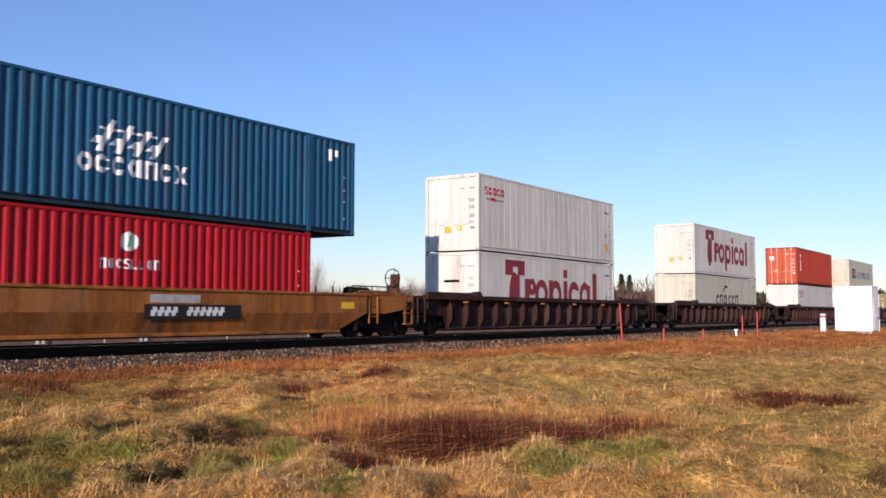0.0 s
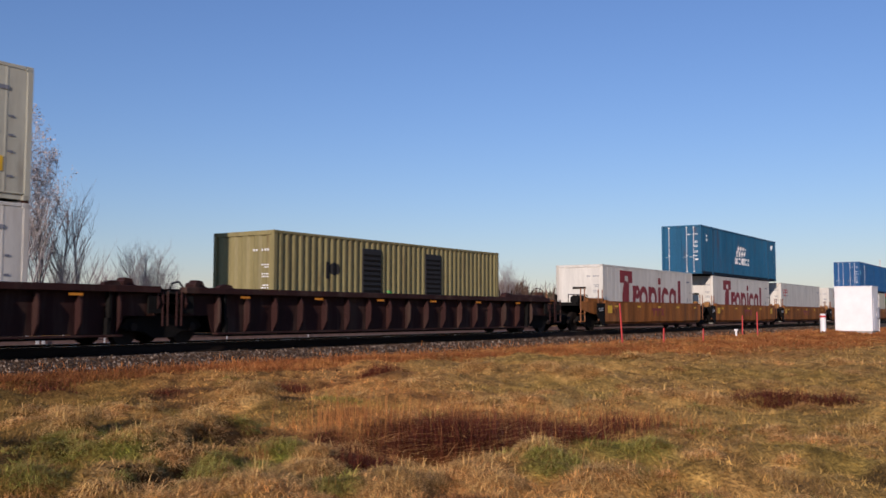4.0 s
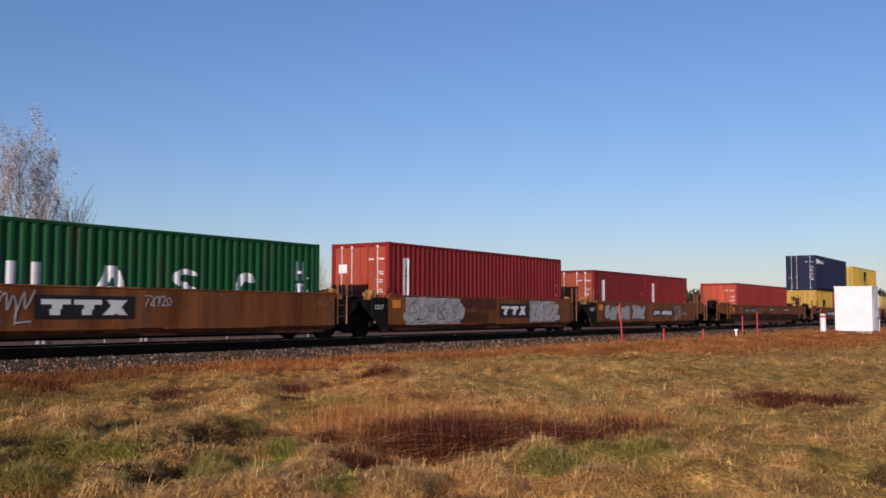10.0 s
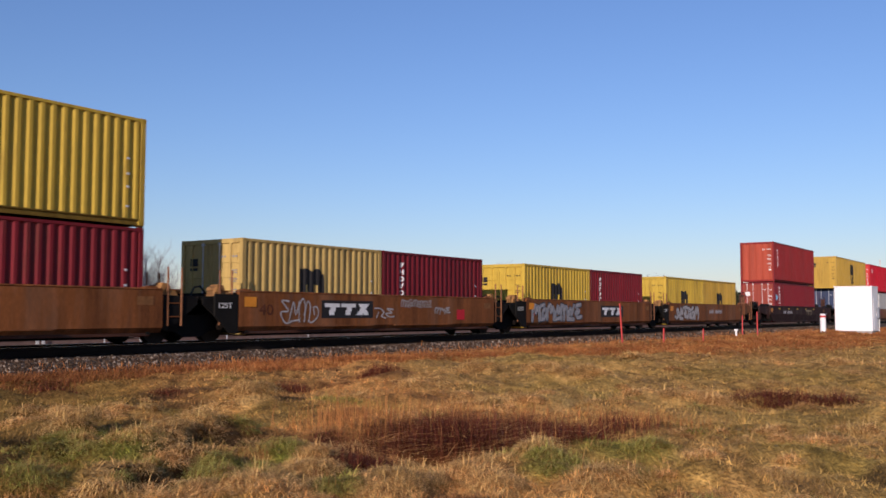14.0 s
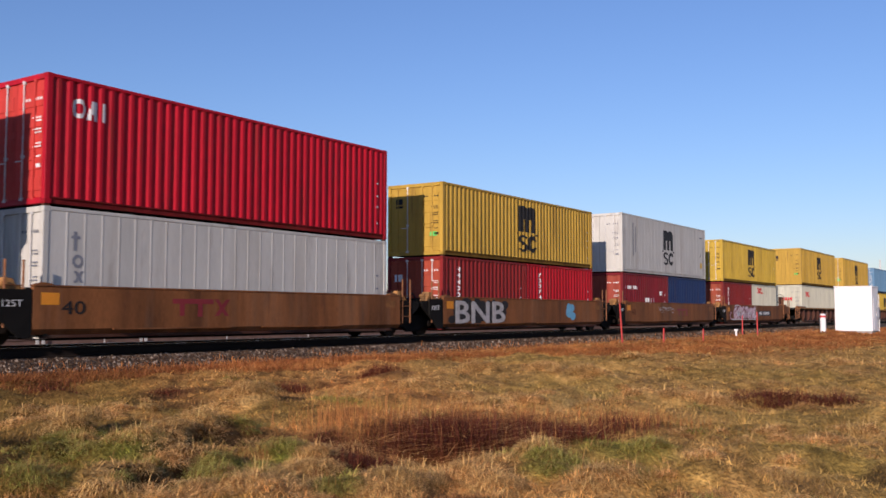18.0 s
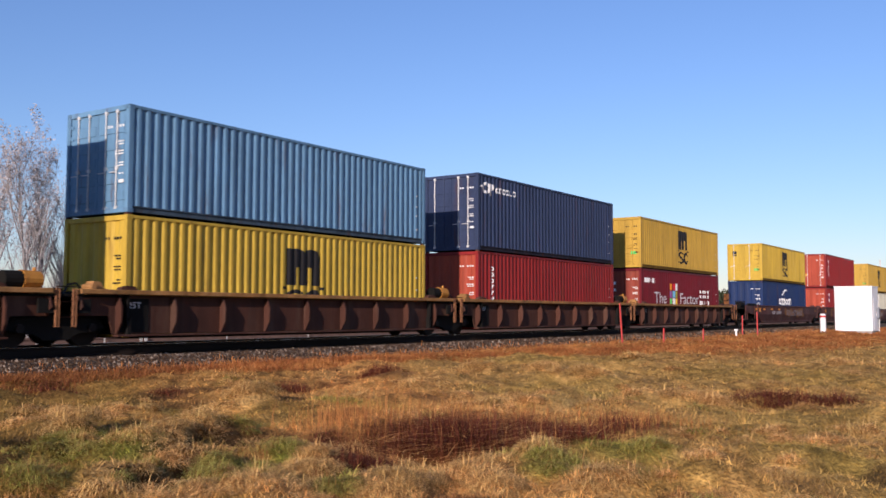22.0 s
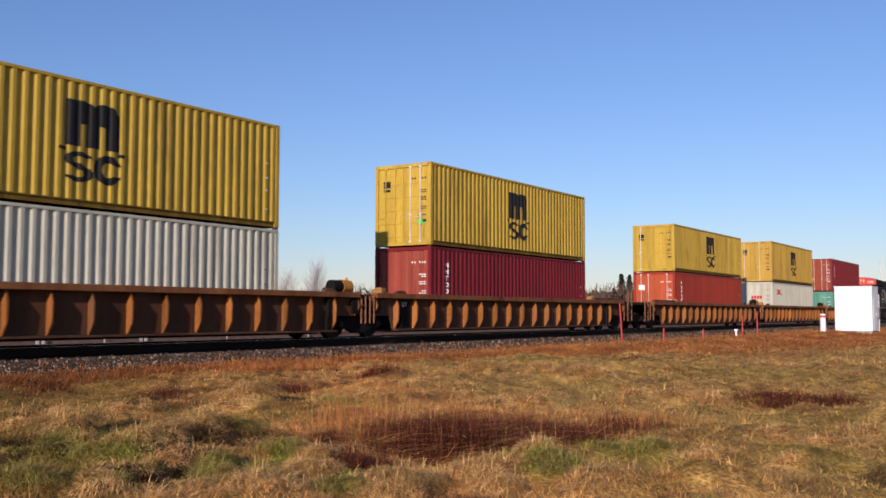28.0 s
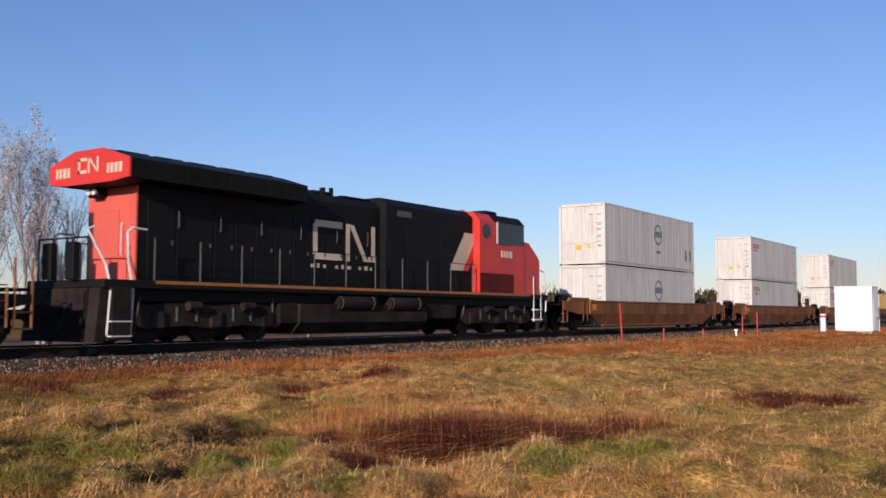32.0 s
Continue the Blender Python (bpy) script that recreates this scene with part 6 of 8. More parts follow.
def make_locomotive(x0):
    """A six-axle diesel locomotive, cab towards large x, its rear end at x0."""
    top = thing("locomotive", "black and red diesel freight locomotive with white handrails", "locomotive", pose(x0, TRACK_Y, 0))
    P = lambda n, b, m, parent=top, label="", at=None: part(n, b, m, parent, label, at)
    deck = P("frame", Build().box(0.75, 22.1, -1.50, 1.50, 1.38, 1.58, 0.02).box(1.0, 21.9, -1.25, 1.25, 1.10, 1.40), LOCO_BLACK)
    for y in (-1.506, 1.500):
        P("sill_stripe", Build().box(2.2, 20.6, y, y + 0.006, 1.50, 1.58), LOCO_STRIPE, deck, "orange sill stripe")
    # hoods
    hood = P("long_hood", Build().prism([(-0.92, 1.58), (0.92, 1.58), (0.92, 4.18), (0.70, 4.42), (-0.70, 4.42), (-0.92, 4.18)], "x", 2.08, 17.2), LOCO_BLACK)
    P("hood_end", Build().prism([(-0.93, 1.60), (0.93, 1.60), (0.93, 4.0), (-0.93, 4.0)], "x", 2.03, 2.08), LOCO_SUNLIT, hood, "faded red end plate")
    P("equipment_cabinet", Build().prism([(-1.18, 1.58), (1.18, 1.58), (1.18, 4.35), (0.90, 4.58), (-0.90, 4.58), (-1.18, 4.35)], "x", 11.6, 16.80), LOCO_BLACK, hood)
    wing = P("radiator_wing", Build().prism([(-0.92, 3.90), (0.92, 3.90), (1.54, 3.98), (1.54, 4.44), (0.55, 4.74), (-0.55, 4.74), (-1.54, 4.44), (-1.54, 3.98)], "x", 1.38, 7.45), LOCO_BLACK)
    P("wing_end", Build().prism([(-0.92, 3.92), (0.92, 3.92), (1.55, 3.99), (1.55, 4.45), (0.55, 4.75), (-0.55, 4.75), (-1.55, 4.45), (-1.55, 3.99)], "x", 1.33, 1.38), LOCO_RED, wing, "red end of the overhanging radiator")
    for k in range(8):
        P("radiator_grille", Build().box(1.7 + 0.70 * k, 2.3 + 0.70 * k, -1.546, -1.535, 4.06, 4.38), BLACK_STEEL, wing)
    for k in range(5):
        P("roof_grille", Build().box(1.8 + 1.1 * k, 2.7 + 1.1 * k, -0.5, 0.5, 4.74, 4.77), BLACK_STEEL, wing)
    P("marking", Build().box(1.322, 1.328, 0.06, 0.40, 4.18, 4.26).box(1.322, 1.328, 0.06, 0.40, 4.48, 4.56).box(1.322, 1.328, 0.32, 0.40, 4.18, 4.56).box(1.322, 1.328, -0.06, 0.01, 4.18, 4.56).box(1.322, 1.328, -0.40, -0.33, 4.18, 4.56)
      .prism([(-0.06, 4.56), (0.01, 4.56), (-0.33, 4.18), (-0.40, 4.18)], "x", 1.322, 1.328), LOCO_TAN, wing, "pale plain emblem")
    for y in (-1.28, 0.72):
        for y0, y1 in ((0.0, 0.11), (0.16, 0.27), (0.32, 0.43), (0.48, 0.56)):
            P("number_bar", Build().box(1.322, 1.328, y + y0, y + y1, 4.12, 4.36), LOCO_TAN, wing, "plain pale bar")
    # Dark gear, with boxes added low down that stand in for the shadow there.
    P("underframe_gear", Build().box(1.6, 21.2, -0.95, 0.95, 0.62, 1.12).box(2.2, 6.8, -0.6, 0.6, 0.22, 0.64).box(16.2, 20.9, -0.6, 0.6, 0.22, 0.64).box(6.6, 7.4, -1.3, 1.3, 0.5, 1.1, 0.05).box(13.7, 15.6, -1.30, 1.30, 0.62, 1.15, 0.05), LOCO_GRIME)
    for y0, y1 in ((-0.62, -0.30), (0.25, 0.60)):
        P("sand_box", Build().box(0.55, 0.75, y0, y1, 1.58, 2.45, 0.02), LOCO_BLACK)
    P("headlight_box", Build().box(1.75, 2.05, 0.20, 0.62, 3.66, 3.92, 0.03), LOCO_BLACK, hood)
    for y in (0.31, 0.51):
        P("headlight", Build().rod((1.70, y, 3.79), (1.78, y, 3.79), 0.085, 12), LENS, hood, "round headlight lens")
    P("rear_door", Build().box(2.0, 2.03, -0.30, 0.35, 1.65, 3.35, 0.01), LOCO_SUNLIT, hood)
    P("grab_iron", Build().path([(1.98, -0.5, 2.2), (1.94, -0.5, 2.25), (1.94, -0.5, 2.95), (1.98, -0.5, 3.0)], 0.016), RAIL_WHITE, hood)
    # hood doors on both sides
    for s in (-1, 1):
        x = 2.35
        for w in (0.9, 1.25, 0.75, 0.75, 0.75, 0.75, 0.75, 0.75, 0.75, 0.75, 0.75, 0.75):
            if x + w > 11.5:
                break
            z1 = 3.55 if x < 7.3 else 3.75
            y = -0.935 if s < 0 else 0.915
            dr = P("hood_door", Build().box(x + 0.03, x + w - 0.03, y, y + 0.02, 1.72, z1, 0.006), LOCO_BLACK, hood)
            P("latch", Build().box(x + w - 0.14, x + w - 0.08, y - 0.015 if s < 0 else y + 0.02, y if s < 0 else y + 0.035, 2.5, 2.62), LOCO_GREY, dr)
            x += w
        y = -1.195 if s < 0 else 1.175
        for k in range(5):
            P("cabinet_door", Build().box(11.75 + k * 0.98, 12.65 + k * 0.98, y, y + 0.02, 1.75, 3.95 if k % 2 else 3.3, 0.006), LOCO_BLACK, hood)
    P("exhaust_stack", Build().box(9.0, 9.8, -0.35, 0.35, 4.42, 4.60, 0.03).rod((9.2, -0.55, 4.42), (9.2, -0.55, 4.66), 0.09, 8).rod((9.65, -0.5, 4.42), (9.65, -0.5, 4.7), 0.07, 8), BLACK_STEEL, hood)
    P("horn", Build().rod((8.6, 0.1, 4.55), (9.0, 0.1, 4.58), 0.04, 8, 0.10).rod((8.6, 0.35, 4.55), (8.95, 0.35, 4.58), 0.03, 8, 0.08).box(8.55, 8.75, 0.0, 0.45, 4.42, 4.52), LOCO_GREY, hood)
    P("roof_fan_housing", Build().box(10.0, 11.4, -0.7, 0.7, 4.42, 4.50, 0.03), BLACK_STEEL, hood)
    for x in (3.3, 4.7, 6.2, 7.8, 9.4, 10.9):
        P("grab_iron", Build().path([(x, -0.94, 2.95), (x, -0.985, 2.97), (x, -0.985, 3.35), (x, -0.94, 3.37)], 0.014), LOCO_GREY, hood)
    P("number_board", Build().box(12.2, 13.0, -1.19, -1.17, 4.0, 4.2, 0.01), LOCO_GREY, hood)
    P("antenna_dome", Build().rod((17.9, 0.0, 4.68), (17.9, 0.0, 4.80), 0.16, 12, 0.10).box(18.4, 18.8, -0.2, 0.2, 4.68, 4.78, 0.02), LOCO_GREY)
    P("air_conditioner", Build().box(18.9, 19.8, -0.45, 0.45, 4.66, 4.86, 0.04), BLACK_STEEL)
    # cab and nose
    cab = P("cab", Build().prism([(-1.48, 1.58), (1.48, 1.58), (1.48, 4.25), (1.20, 4.55), (0.6, 4.66), (-0.6, 4.66), (-1.20, 4.55), (-1.48, 4.25)], "x", 16.84, 20.15), LOCO_RED, label="red driving cab")
    P("cab_roof", Build().prism([(-1.49, 4.27), (-1.21, 4.57), (-0.6, 4.68), (0.6, 4.68), (1.21, 4.57), (1.49, 4.27), (1.46, 4.24), (1.19, 4.53), (0.6, 4.64), (-0.6, 4.64), (-1.19, 4.53), (-1.46, 4.24)], "x", 17.9, 20.2), LOCO_BLACK, cab)
    nose = P("nose", Build().prism([(20.15, 1.58), (21.50, 1.58), (21.50, 2.92), (21.38, 3.08), (20.62, 3.62), (20.15, 3.66)], "y", -1.44, 1.44), LOCO_RED, label="red sloping nose")
    P("windshield", Build().prism([(20.15, 3.66), (20.20, 3.66), (20.17, 4.40), (20.12, 4.40)], "y", -1.1, 1.1), GLASS, cab)
    for s in (-1, 1):
        y = -1.495 if s < 0 else 1.475
        P("side_window", Build().box(18.20, 19.10, y, y + 0.02, 3.42, 4.26, 0.006), GLASS, cab, "dark side window")
        P("side_window", Build().box(19.16, 20.12, y, y + 0.02, 3.46, 4.26, 0.006), GLASS, cab, "dark side window")
        P("window_frame", Build().box(18.05, 18.14, y - 0.01, y + 0.03, 3.45, 4.28), RAIL_WHITE, cab)
        P("rear_porthole", Build().rod((17.30, y - 0.008 if s < 0 else y, 3.88), (17.30, y + 0.02 if s < 0 else y + 0.03, 3.88), 0.26, 16), GLASS, cab, "dark oval opening")
        for x0, x1 in ((18.4, 18.55), (18.62, 18.77), (18.84, 18.99), (19.06, 19.2)):
            P("number_bar", Build().box(x0, x1, y - 0.006, y + 0.02, 2.95, 3.2), LOCO_TAN, cab, "plain pale bar")
        P("lower_skirt", Build().box(16.86, 19.3, y - 0.004, y + 0.018, 1.60, 2.32), LOCO_SKIRT, cab)
        P("cab_ladder", Build().rod((20.9, y, 0.5), (20.9, y, 2.3), 0.02).rod((21.5, y, 0.5), (21.5, y, 2.3), 0.02).box(20.9, 21.5, y - 0.06, y + 0.1, 0.55, 0.60).box(20.9, 21.5, y - 0.06, y + 0.1, 0.95, 1.0), RAIL_WHITE)
    P("nose_headlight", Build().rod((21.45, -0.12, 2.9), (21.5, -0.12, 2.9), 0.09, 12).rod((21.45, 0.12, 2.9), (21.5, 0.12, 2.9), 0.09, 12), LENS, nose)
    # emblem, print bars and stripe on the sides
    flat = [(-5, 0.0), (30, 0.0)]
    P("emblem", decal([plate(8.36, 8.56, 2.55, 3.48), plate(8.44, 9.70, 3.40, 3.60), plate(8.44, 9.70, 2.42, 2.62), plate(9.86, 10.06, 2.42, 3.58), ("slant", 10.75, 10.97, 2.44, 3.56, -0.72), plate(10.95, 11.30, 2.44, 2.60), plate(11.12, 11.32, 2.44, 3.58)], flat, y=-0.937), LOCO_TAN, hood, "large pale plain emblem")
    P("print_bars", decal([plate(8.26 + 0.28 * k, 8.38 + 0.28 * k + 0.06 * (k % 3 == 0), 2.17, 2.27 + 0.03 * (k % 2)) for k in range(11) if k not in (3, 7)], flat, y=-0.937), LOCO_TAN, hood, "line of pale plain bars")
    P("pale_stripe", decal([("slant", 15.25, 16.15, 2.36, 3.75, 1.0)], flat, y=-1.196), LOCO_TAN, hood, "slanting pale stripe")
    P("red_stripe", decal([("slant", 16.16, 16.50, 2.36, 3.75, 0.95)], flat, y=-1.197), LOCO_RED, hood, "slanting red stripe")
    # handrails
    for s in (-1, 1):
        y = s * 1.44
        P("side_handrail", Build().path([(2.0, y, 2.58), (16.6, y, 2.58)], 0.014), LOCO_BLACK)
        for k in range(11):
            P("handrail_post", shared("handrail_post", lambda: Build().rod((0, 0, 1.58), (0, 0, 2.60), 0.020), LOCO_GREY), LOCO_GREY, at=pose(2.2 + 1.42 * k, y, 0))
        P("corner_handrail", Build().path([(1.95, y, 2.78), (1.55, y, 2.80), (1.42, y, 2.70), (1.45, y, 2.0), (1.60, y, 1.4), (1.55, y, 0.30)], 0.028, 8), RAIL_WHITE, label="white bent handrail")
        P("corner_handrail", Build().path([(0.80, s * 1.05, 2.80), (0.62, s * 1.05, 2.72), (0.95, s * 1.30, 1.9), (1.00, s * 1.42, 1.4), (0.92, s * 1.42, 0.30)], 0.028, 8), RAIL_WHITE, label="white bent handrail")
        P("corner_handrail", Build().path([(21.5, y, 2.6), (21.9, y, 2.5), (22.1, y, 1.7), (22.0, y, 0.9)], 0.028, 8), RAIL_WHITE, label="white bent handrail")
        st = P("step_well", Build().box(0.98, 1.50, s * 1.50 - 0.02, s * 1.50 + 0.02, 0.20, 1.40).box(0.9, 1.55, min(s * 1.1, s * 1.5), max(s * 1.1, s * 1.5), 0.18, 0.23), LOCO_GRIME)
        for z in (0.26, 0.60):
            P("tread", Build().box(0.95, 1.52, min(s * 1.15, s * 1.54), max(s * 1.15, s * 1.54), z, z + 0.03), RAIL_WHITE, st, "pale step edge")
    P("end_platform_rail", Build().path([(0.70, -0.95, 1.58), (0.70, -0.95, 2.55), (0.70, 0.95, 2.55), (0.70, 0.95, 1.58)], 0.02).path([(0.70, -0.35, 1.58), (0.70, -0.35, 2.55)], 0.02).path([(0.70, 0.35, 1.58), (0.70, 0.35, 2.55)], 0.02), LOCO_BLACK)
    P("pilot", Build().prism([(0.60, 0.14), (0.85, 0.14), (1.0, 1.38), (0.72, 1.38)], "y", -1.42, 1.42), LOCO_GRIME)
    P("pilot", Build().prism([(22.2, 0.14), (21.95, 0.14), (21.8, 1.38), (22.08, 1.38)], "y", -1.42, 1.42), LOCO_GRIME)
    P("coupler", Build().box(-0.02, 0.7, -0.1, 0.1, 0.76, 0.98, 0.02).box(-0.10, 0.25, -0.17, 0.15, 0.72, 1.02, 0.03), WHEEL_STEEL)
    P("coupler", Build().box(22.1, 22.82, -0.1, 0.1, 0.76, 0.98, 0.02).box(22.55, 22.88, -0.15, 0.17, 0.72, 1.02, 0.03), WHEEL_STEEL)
    for y in (-0.45, 0.42, 0.75):
        P("air_hose", Build().path([(0.62, y, 1.05), (0.45, y, 0.8), (0.40, y, 0.5), (0.28, y, 0.42)], 0.022), GASKET)
    # tank, reservoirs and trucks
    tank = P("fuel_tank", Build().prism([(-1.40, 0.55), (-1.05, 0.22), (1.05, 0.22), (1.40, 0.55), (1.40, 1.08), (-1.40, 1.08)], "x", 7.35, 13.6), LOCO_GRIME, label="grimy black fuel tank")
    for a, c in ((8.95, 10.7), (11.45, 13.15)):
        P("air_reservoir", Build().rod((a, -1.30, 1.12), (c, -1.30, 1.12), 0.24, 14), LOCO_GRIME, tank, "dusty black air tank")
        for x in (a + 0.1, c - 0.14):
            P("tank_strap", Build().rod((x, -1.30, 1.12), (x + 0.05, -1.30, 1.12), 0.25, 14), LOCO_GREY, tank)
    for cx in (4.35, 18.55):
        tr = P("truck_frame", Build().prism([(-2.6, 0.58), (-2.4, 0.98), (-1.0, 1.08), (0, 0.98), (1.0, 1.08), (2.4, 0.98), (2.6, 0.58), (2.2, 0.42), (1.0, 0.50), (0, 0.40), (-1.0, 0.50), (-2.2, 0.42)], "y", -1.22, -1.08)
               .prism([(-2.6, 0.58), (-2.4, 0.98), (-1.0, 1.08), (0, 0.98), (1.0, 1.08), (2.4, 0.98), (2.6, 0.58), (2.2, 0.42), (1.0, 0.50), (0, 0.40), (-1.0, 0.50), (-2.2, 0.42)], "y", 1.08, 1.22).box(-1.6, 1.6, -1.08, 1.08, 0.75, 1.05), LOCO_GRIME, at=pose(cx, 0, 0))
        for dx in (-1.85, 0.0, 1.85):
            w = P("wheelset", shared("loco_wheelset", lambda: Build().rod((0, -0.80, 0), (0, -0.67, 0), 0.53, 24).rod((0, 0.67, 0), (0, 0.80, 0), 0.53, 24).rod((0, -0.67, 0), (0, -0.64, 0), 0.555, 24).rod((0, 0.64, 0), (0, 0.67, 0), 0.555, 24).rod((0, -1.1, 0), (0, 1.1, 0), 0.10, 10), WHEEL_STEEL), WHEEL_STEEL, tr, "worn steel wheels on an axle", at=pose(dx, 0, RAIL_Z + 0.53))
            for s in (-1, 1):
                P("journal_box", Build().box(-0.20, 0.20, min(s * 1.08, s * 1.28), max(s * 1.08, s * 1.28), 0.42, 0.86, 0.04), LOCO_GRIME, tr, at=pose(dx, 0, 0))
        for dx in (-1.25, -0.62, 0.62, 1.25):
            for s in (-1, 1):
                P("coil_spring", Build().rod((dx, s * 1.15, 0.60), (dx, s * 1.15, 0.95), 0.09, 8), LOCO_GREY, tr)
        for dx in (-1.0, 0.85):
            P("brake_cylinder", Build().rod((dx, -1.32, 0.98), (dx + 0.4, -1.32, 0.98), 0.12, 10), LOCO_GRIME, tr)
            P("sand_pipe", Build().path([(dx * 2.4, -1.25, 1.2), (dx * 2.45, -1.2, 0.7), (dx * 2.3, -0.9, 0.25)], 0.025), LOCO_GREY, tr)
    return top


TRAIN.append(make_locomotive(777.9))


# ---- ties, stones and lineside things ----
def tie_mesh():
    return Build().box(-0.115, 0.115, -1.30, 1.30, -0.36, RAIL_Z - 0.236, 0.012)


for k in range(215):
    part("tie", shared("tie", tie_mesh, TIMBER), TIMBER, track, at=pose(4.0 + 0.55 * k, TRACK_Y + 0.04 * math.sin(k * 1.7), 0, 0, 0, math.sin(k * 2.3)))


def scatter_stones():
    rng = np.random.default_rng(5)
    n = 60000
    x = 3.0 + 92.0 * rng.random(n) ** 1.5
    y = TRACK_Y - 0.86 - 2.64 * rng.random(n) ** 0.8
    r = (0.013 + 0.028 * rng.random(n) ** 2) * (1 + x * 0.010)
    d = TRACK_Y - y
    z = np.where(d < 1.75, -0.22, np.where(d < 3.2, -0.22 - 0.20 * (d - 1.75) / 1.45, -0.42 - 0.08 * (d - 3.2) / 0.3)) + r * 0.25
    octa = np.array([(1, 0, 0), (-1, 0, 0), (0, 1, 0), (0, -1, 0), (0, 0, 1), (0, 0, -1)], float)
    tri = np.array([(0, 2, 4), (2, 1, 4), (1, 3, 4), (3, 0, 4), (2, 0, 5), (1, 2, 5), (3, 1, 5), (0, 3, 5)])
    v = octa[None] * (0.65 + 0.7 * rng.random((n, 6, 1))) * (r[:, None, None]) * (0.6 + 0.8 * rng.random((n, 1, 3)))
    a = rng.random(n) * 6.28
    c, s = np.cos(a)[:, None], np.sin(a)[:, None]
    v = np.stack([v[..., 0] * c - v[..., 2] * s, v[..., 1], v[..., 0] * s + v[..., 2] * c], -1)
    v += np.stack([x, y, z], -1)[:, None, :]
    f = tri[None] + 6 * np.arange(n)[:, None, None]
    me = bpy.data.meshes.new("ballast_stones")
    me.from_pydata(v.reshape(-1, 3), [], f.reshape(-1, 3))
    return me


def island_material(name, tones, rough=0.9, sheen=0.0):
    """Pieces that differ one from the next: their tone follows the piece."""
    m = bpy.data.materials.new(name)
    m.use_nodes = True
    n, l = m.node_tree.nodes, m.node_tree.links
    b = n["Principled BSDF"]
    geo = n.new("ShaderNodeNewGeometry")
    ramp = n.new("ShaderNodeValToRGB")
    el = ramp.color_ramp.elements
    while len(el) < len(tones):
        el.new(0.5)
    for i, t in enumerate(tones):
        el[i].position = i / (len(tones) - 1)
        el[i].color = (*t, 1)
    l.new(geo.outputs["Random Per Island"], ramp.inputs[0])
    l.new(ramp.outputs[0], b.inputs["Base Color"])
    b.inputs["Roughness"].default_value = rough
    b.inputs["Specular IOR Level"].default_value = 0.2
    return m


STONES = island_material("grey_brown_stones", [(0.016, 0.008, 0.005), (0.051, 0.029, 0.016), (0.069, 0.041, 0.023), (0.030, 0.016, 0.009), (0.058, 0.028, 0.014), (0.090, 0.056, 0.033), (0.035, 0.021, 0.011), (0.067, 0.041, 0.024), (0.290, 0.230, 0.179), (0.11, 0.075, 0.05)], 0.85)
tagged(part("ballast_stones", scatter_stones(), STONES, None), "loose grey crushed stones on the track bed", "ballast stones", kind="stuff")

CABIN_WHITE = material("cabin_white_paint", (0.80, 0.79, 0.78), 0.5, dark=0.9, light=1.04)
STAKE_RED = material("stake_red_paint", (0.62, 0.06, 0.05), 0.6)
cabin = thing("signal_cabin", "plain white equipment cabin standing in the grass", "cabin", pose(68.0, 11.75, -0.42))
part("body", Build().box(0, 2.2, 0, 2.35, 0.12, 3.05, 0.02), CABIN_WHITE, cabin)
part("roof", Build().box(-0.04, 2.24, -0.04, 2.39, 3.05, 3.12, 0.015), CABIN_WHITE, cabin)
part("plinth", Build().box(0.05, 2.15, 0.05, 2.3, -0.15, 0.12), material("concrete", (0.35, 0.34, 0.32), 0.9), cabin)
part("door", Build().box(0.45, 1.35, -0.025, 0.0, 0.2, 2.3, 0.01), CABIN_WHITE, cabin)
part("door_handle", Build().box(1.20, 1.26, -0.06, -0.02, 1.15, 1.3), BARE_STEEL, cabin)
part("meter_box", Build().box(1.55, 1.95, -0.16, 0.0, 1.0, 1.7, 0.02), GREY_INK, cabin, "grey wall box")
part("conduit", Build().rod((2.12, -0.06, -0.1), (2.12, -0.06, 2.6), 0.03, 8), BARE_STEEL, cabin)
marker = thing("marker_post", "stout white round post with a red band", "post", pose(60.45, 13.22, -0.42))
part("tube", Build().rod((0, 0, -0.2), (0, 0, 1.22), 0.17, 16), CABIN_WHITE, marker)
part("band", Build().rod((0, 0, 1.04), (0, 0, 1.16), 0.176, 16), STAKE_RED, marker, "faded red band")
part("cap", Build().rod((0, 0, 1.22), (0, 0, 1.27), 0.17, 16, 0.10), CABIN_WHITE, marker)
for x, y, h, lean, roll in ((36.83, 15.96, 1.72, -8.0, 0), (38.66, 14.88, 0.62, 1, 0), (42.31, 14.42, 0.66, 1.5, 0), (54.2, 16.2, 1.15, 1.5, 0), (51.85, 14.69, 1.22, -2.0, 0)):
    stake = thing("survey_stake", "thin red-painted wooden stake driven into the grass", "stake", pose(x, y, ground_z(x, y) - 0.02, 0, lean, 0), group="survey stakes along the track")
    part("lath", Build().box(-0.04, 0.04, -0.022, 0.022, -0.2, h - 0.05, 0.004), STAKE_RED, stake)
    part("point", Build().prism([(-0.04, h - 0.05), (0.04, h - 0.05), (0.0, h + 0.02)], "y", -0.02, 0.02), STAKE_RED, stake)
plug = thing("vent_pipe", "short white capped pipe beside the track", "pipe", pose(50.4, 15.4, -0.42))
part("tube", Build().rod((0, 0, -0.1), (0, 0, 0.38), 0.05, 10), CABIN_WHITE, plug)
part("cap", Build().rod((0, -0.09, 0.39), (0, 0.09, 0.39), 0.05, 10), CABIN_WHITE, plug)
mast = thing("radio_mast", "slim far lattice mast against the sky", "mast", pose(560.0, 92.0, -0.5))
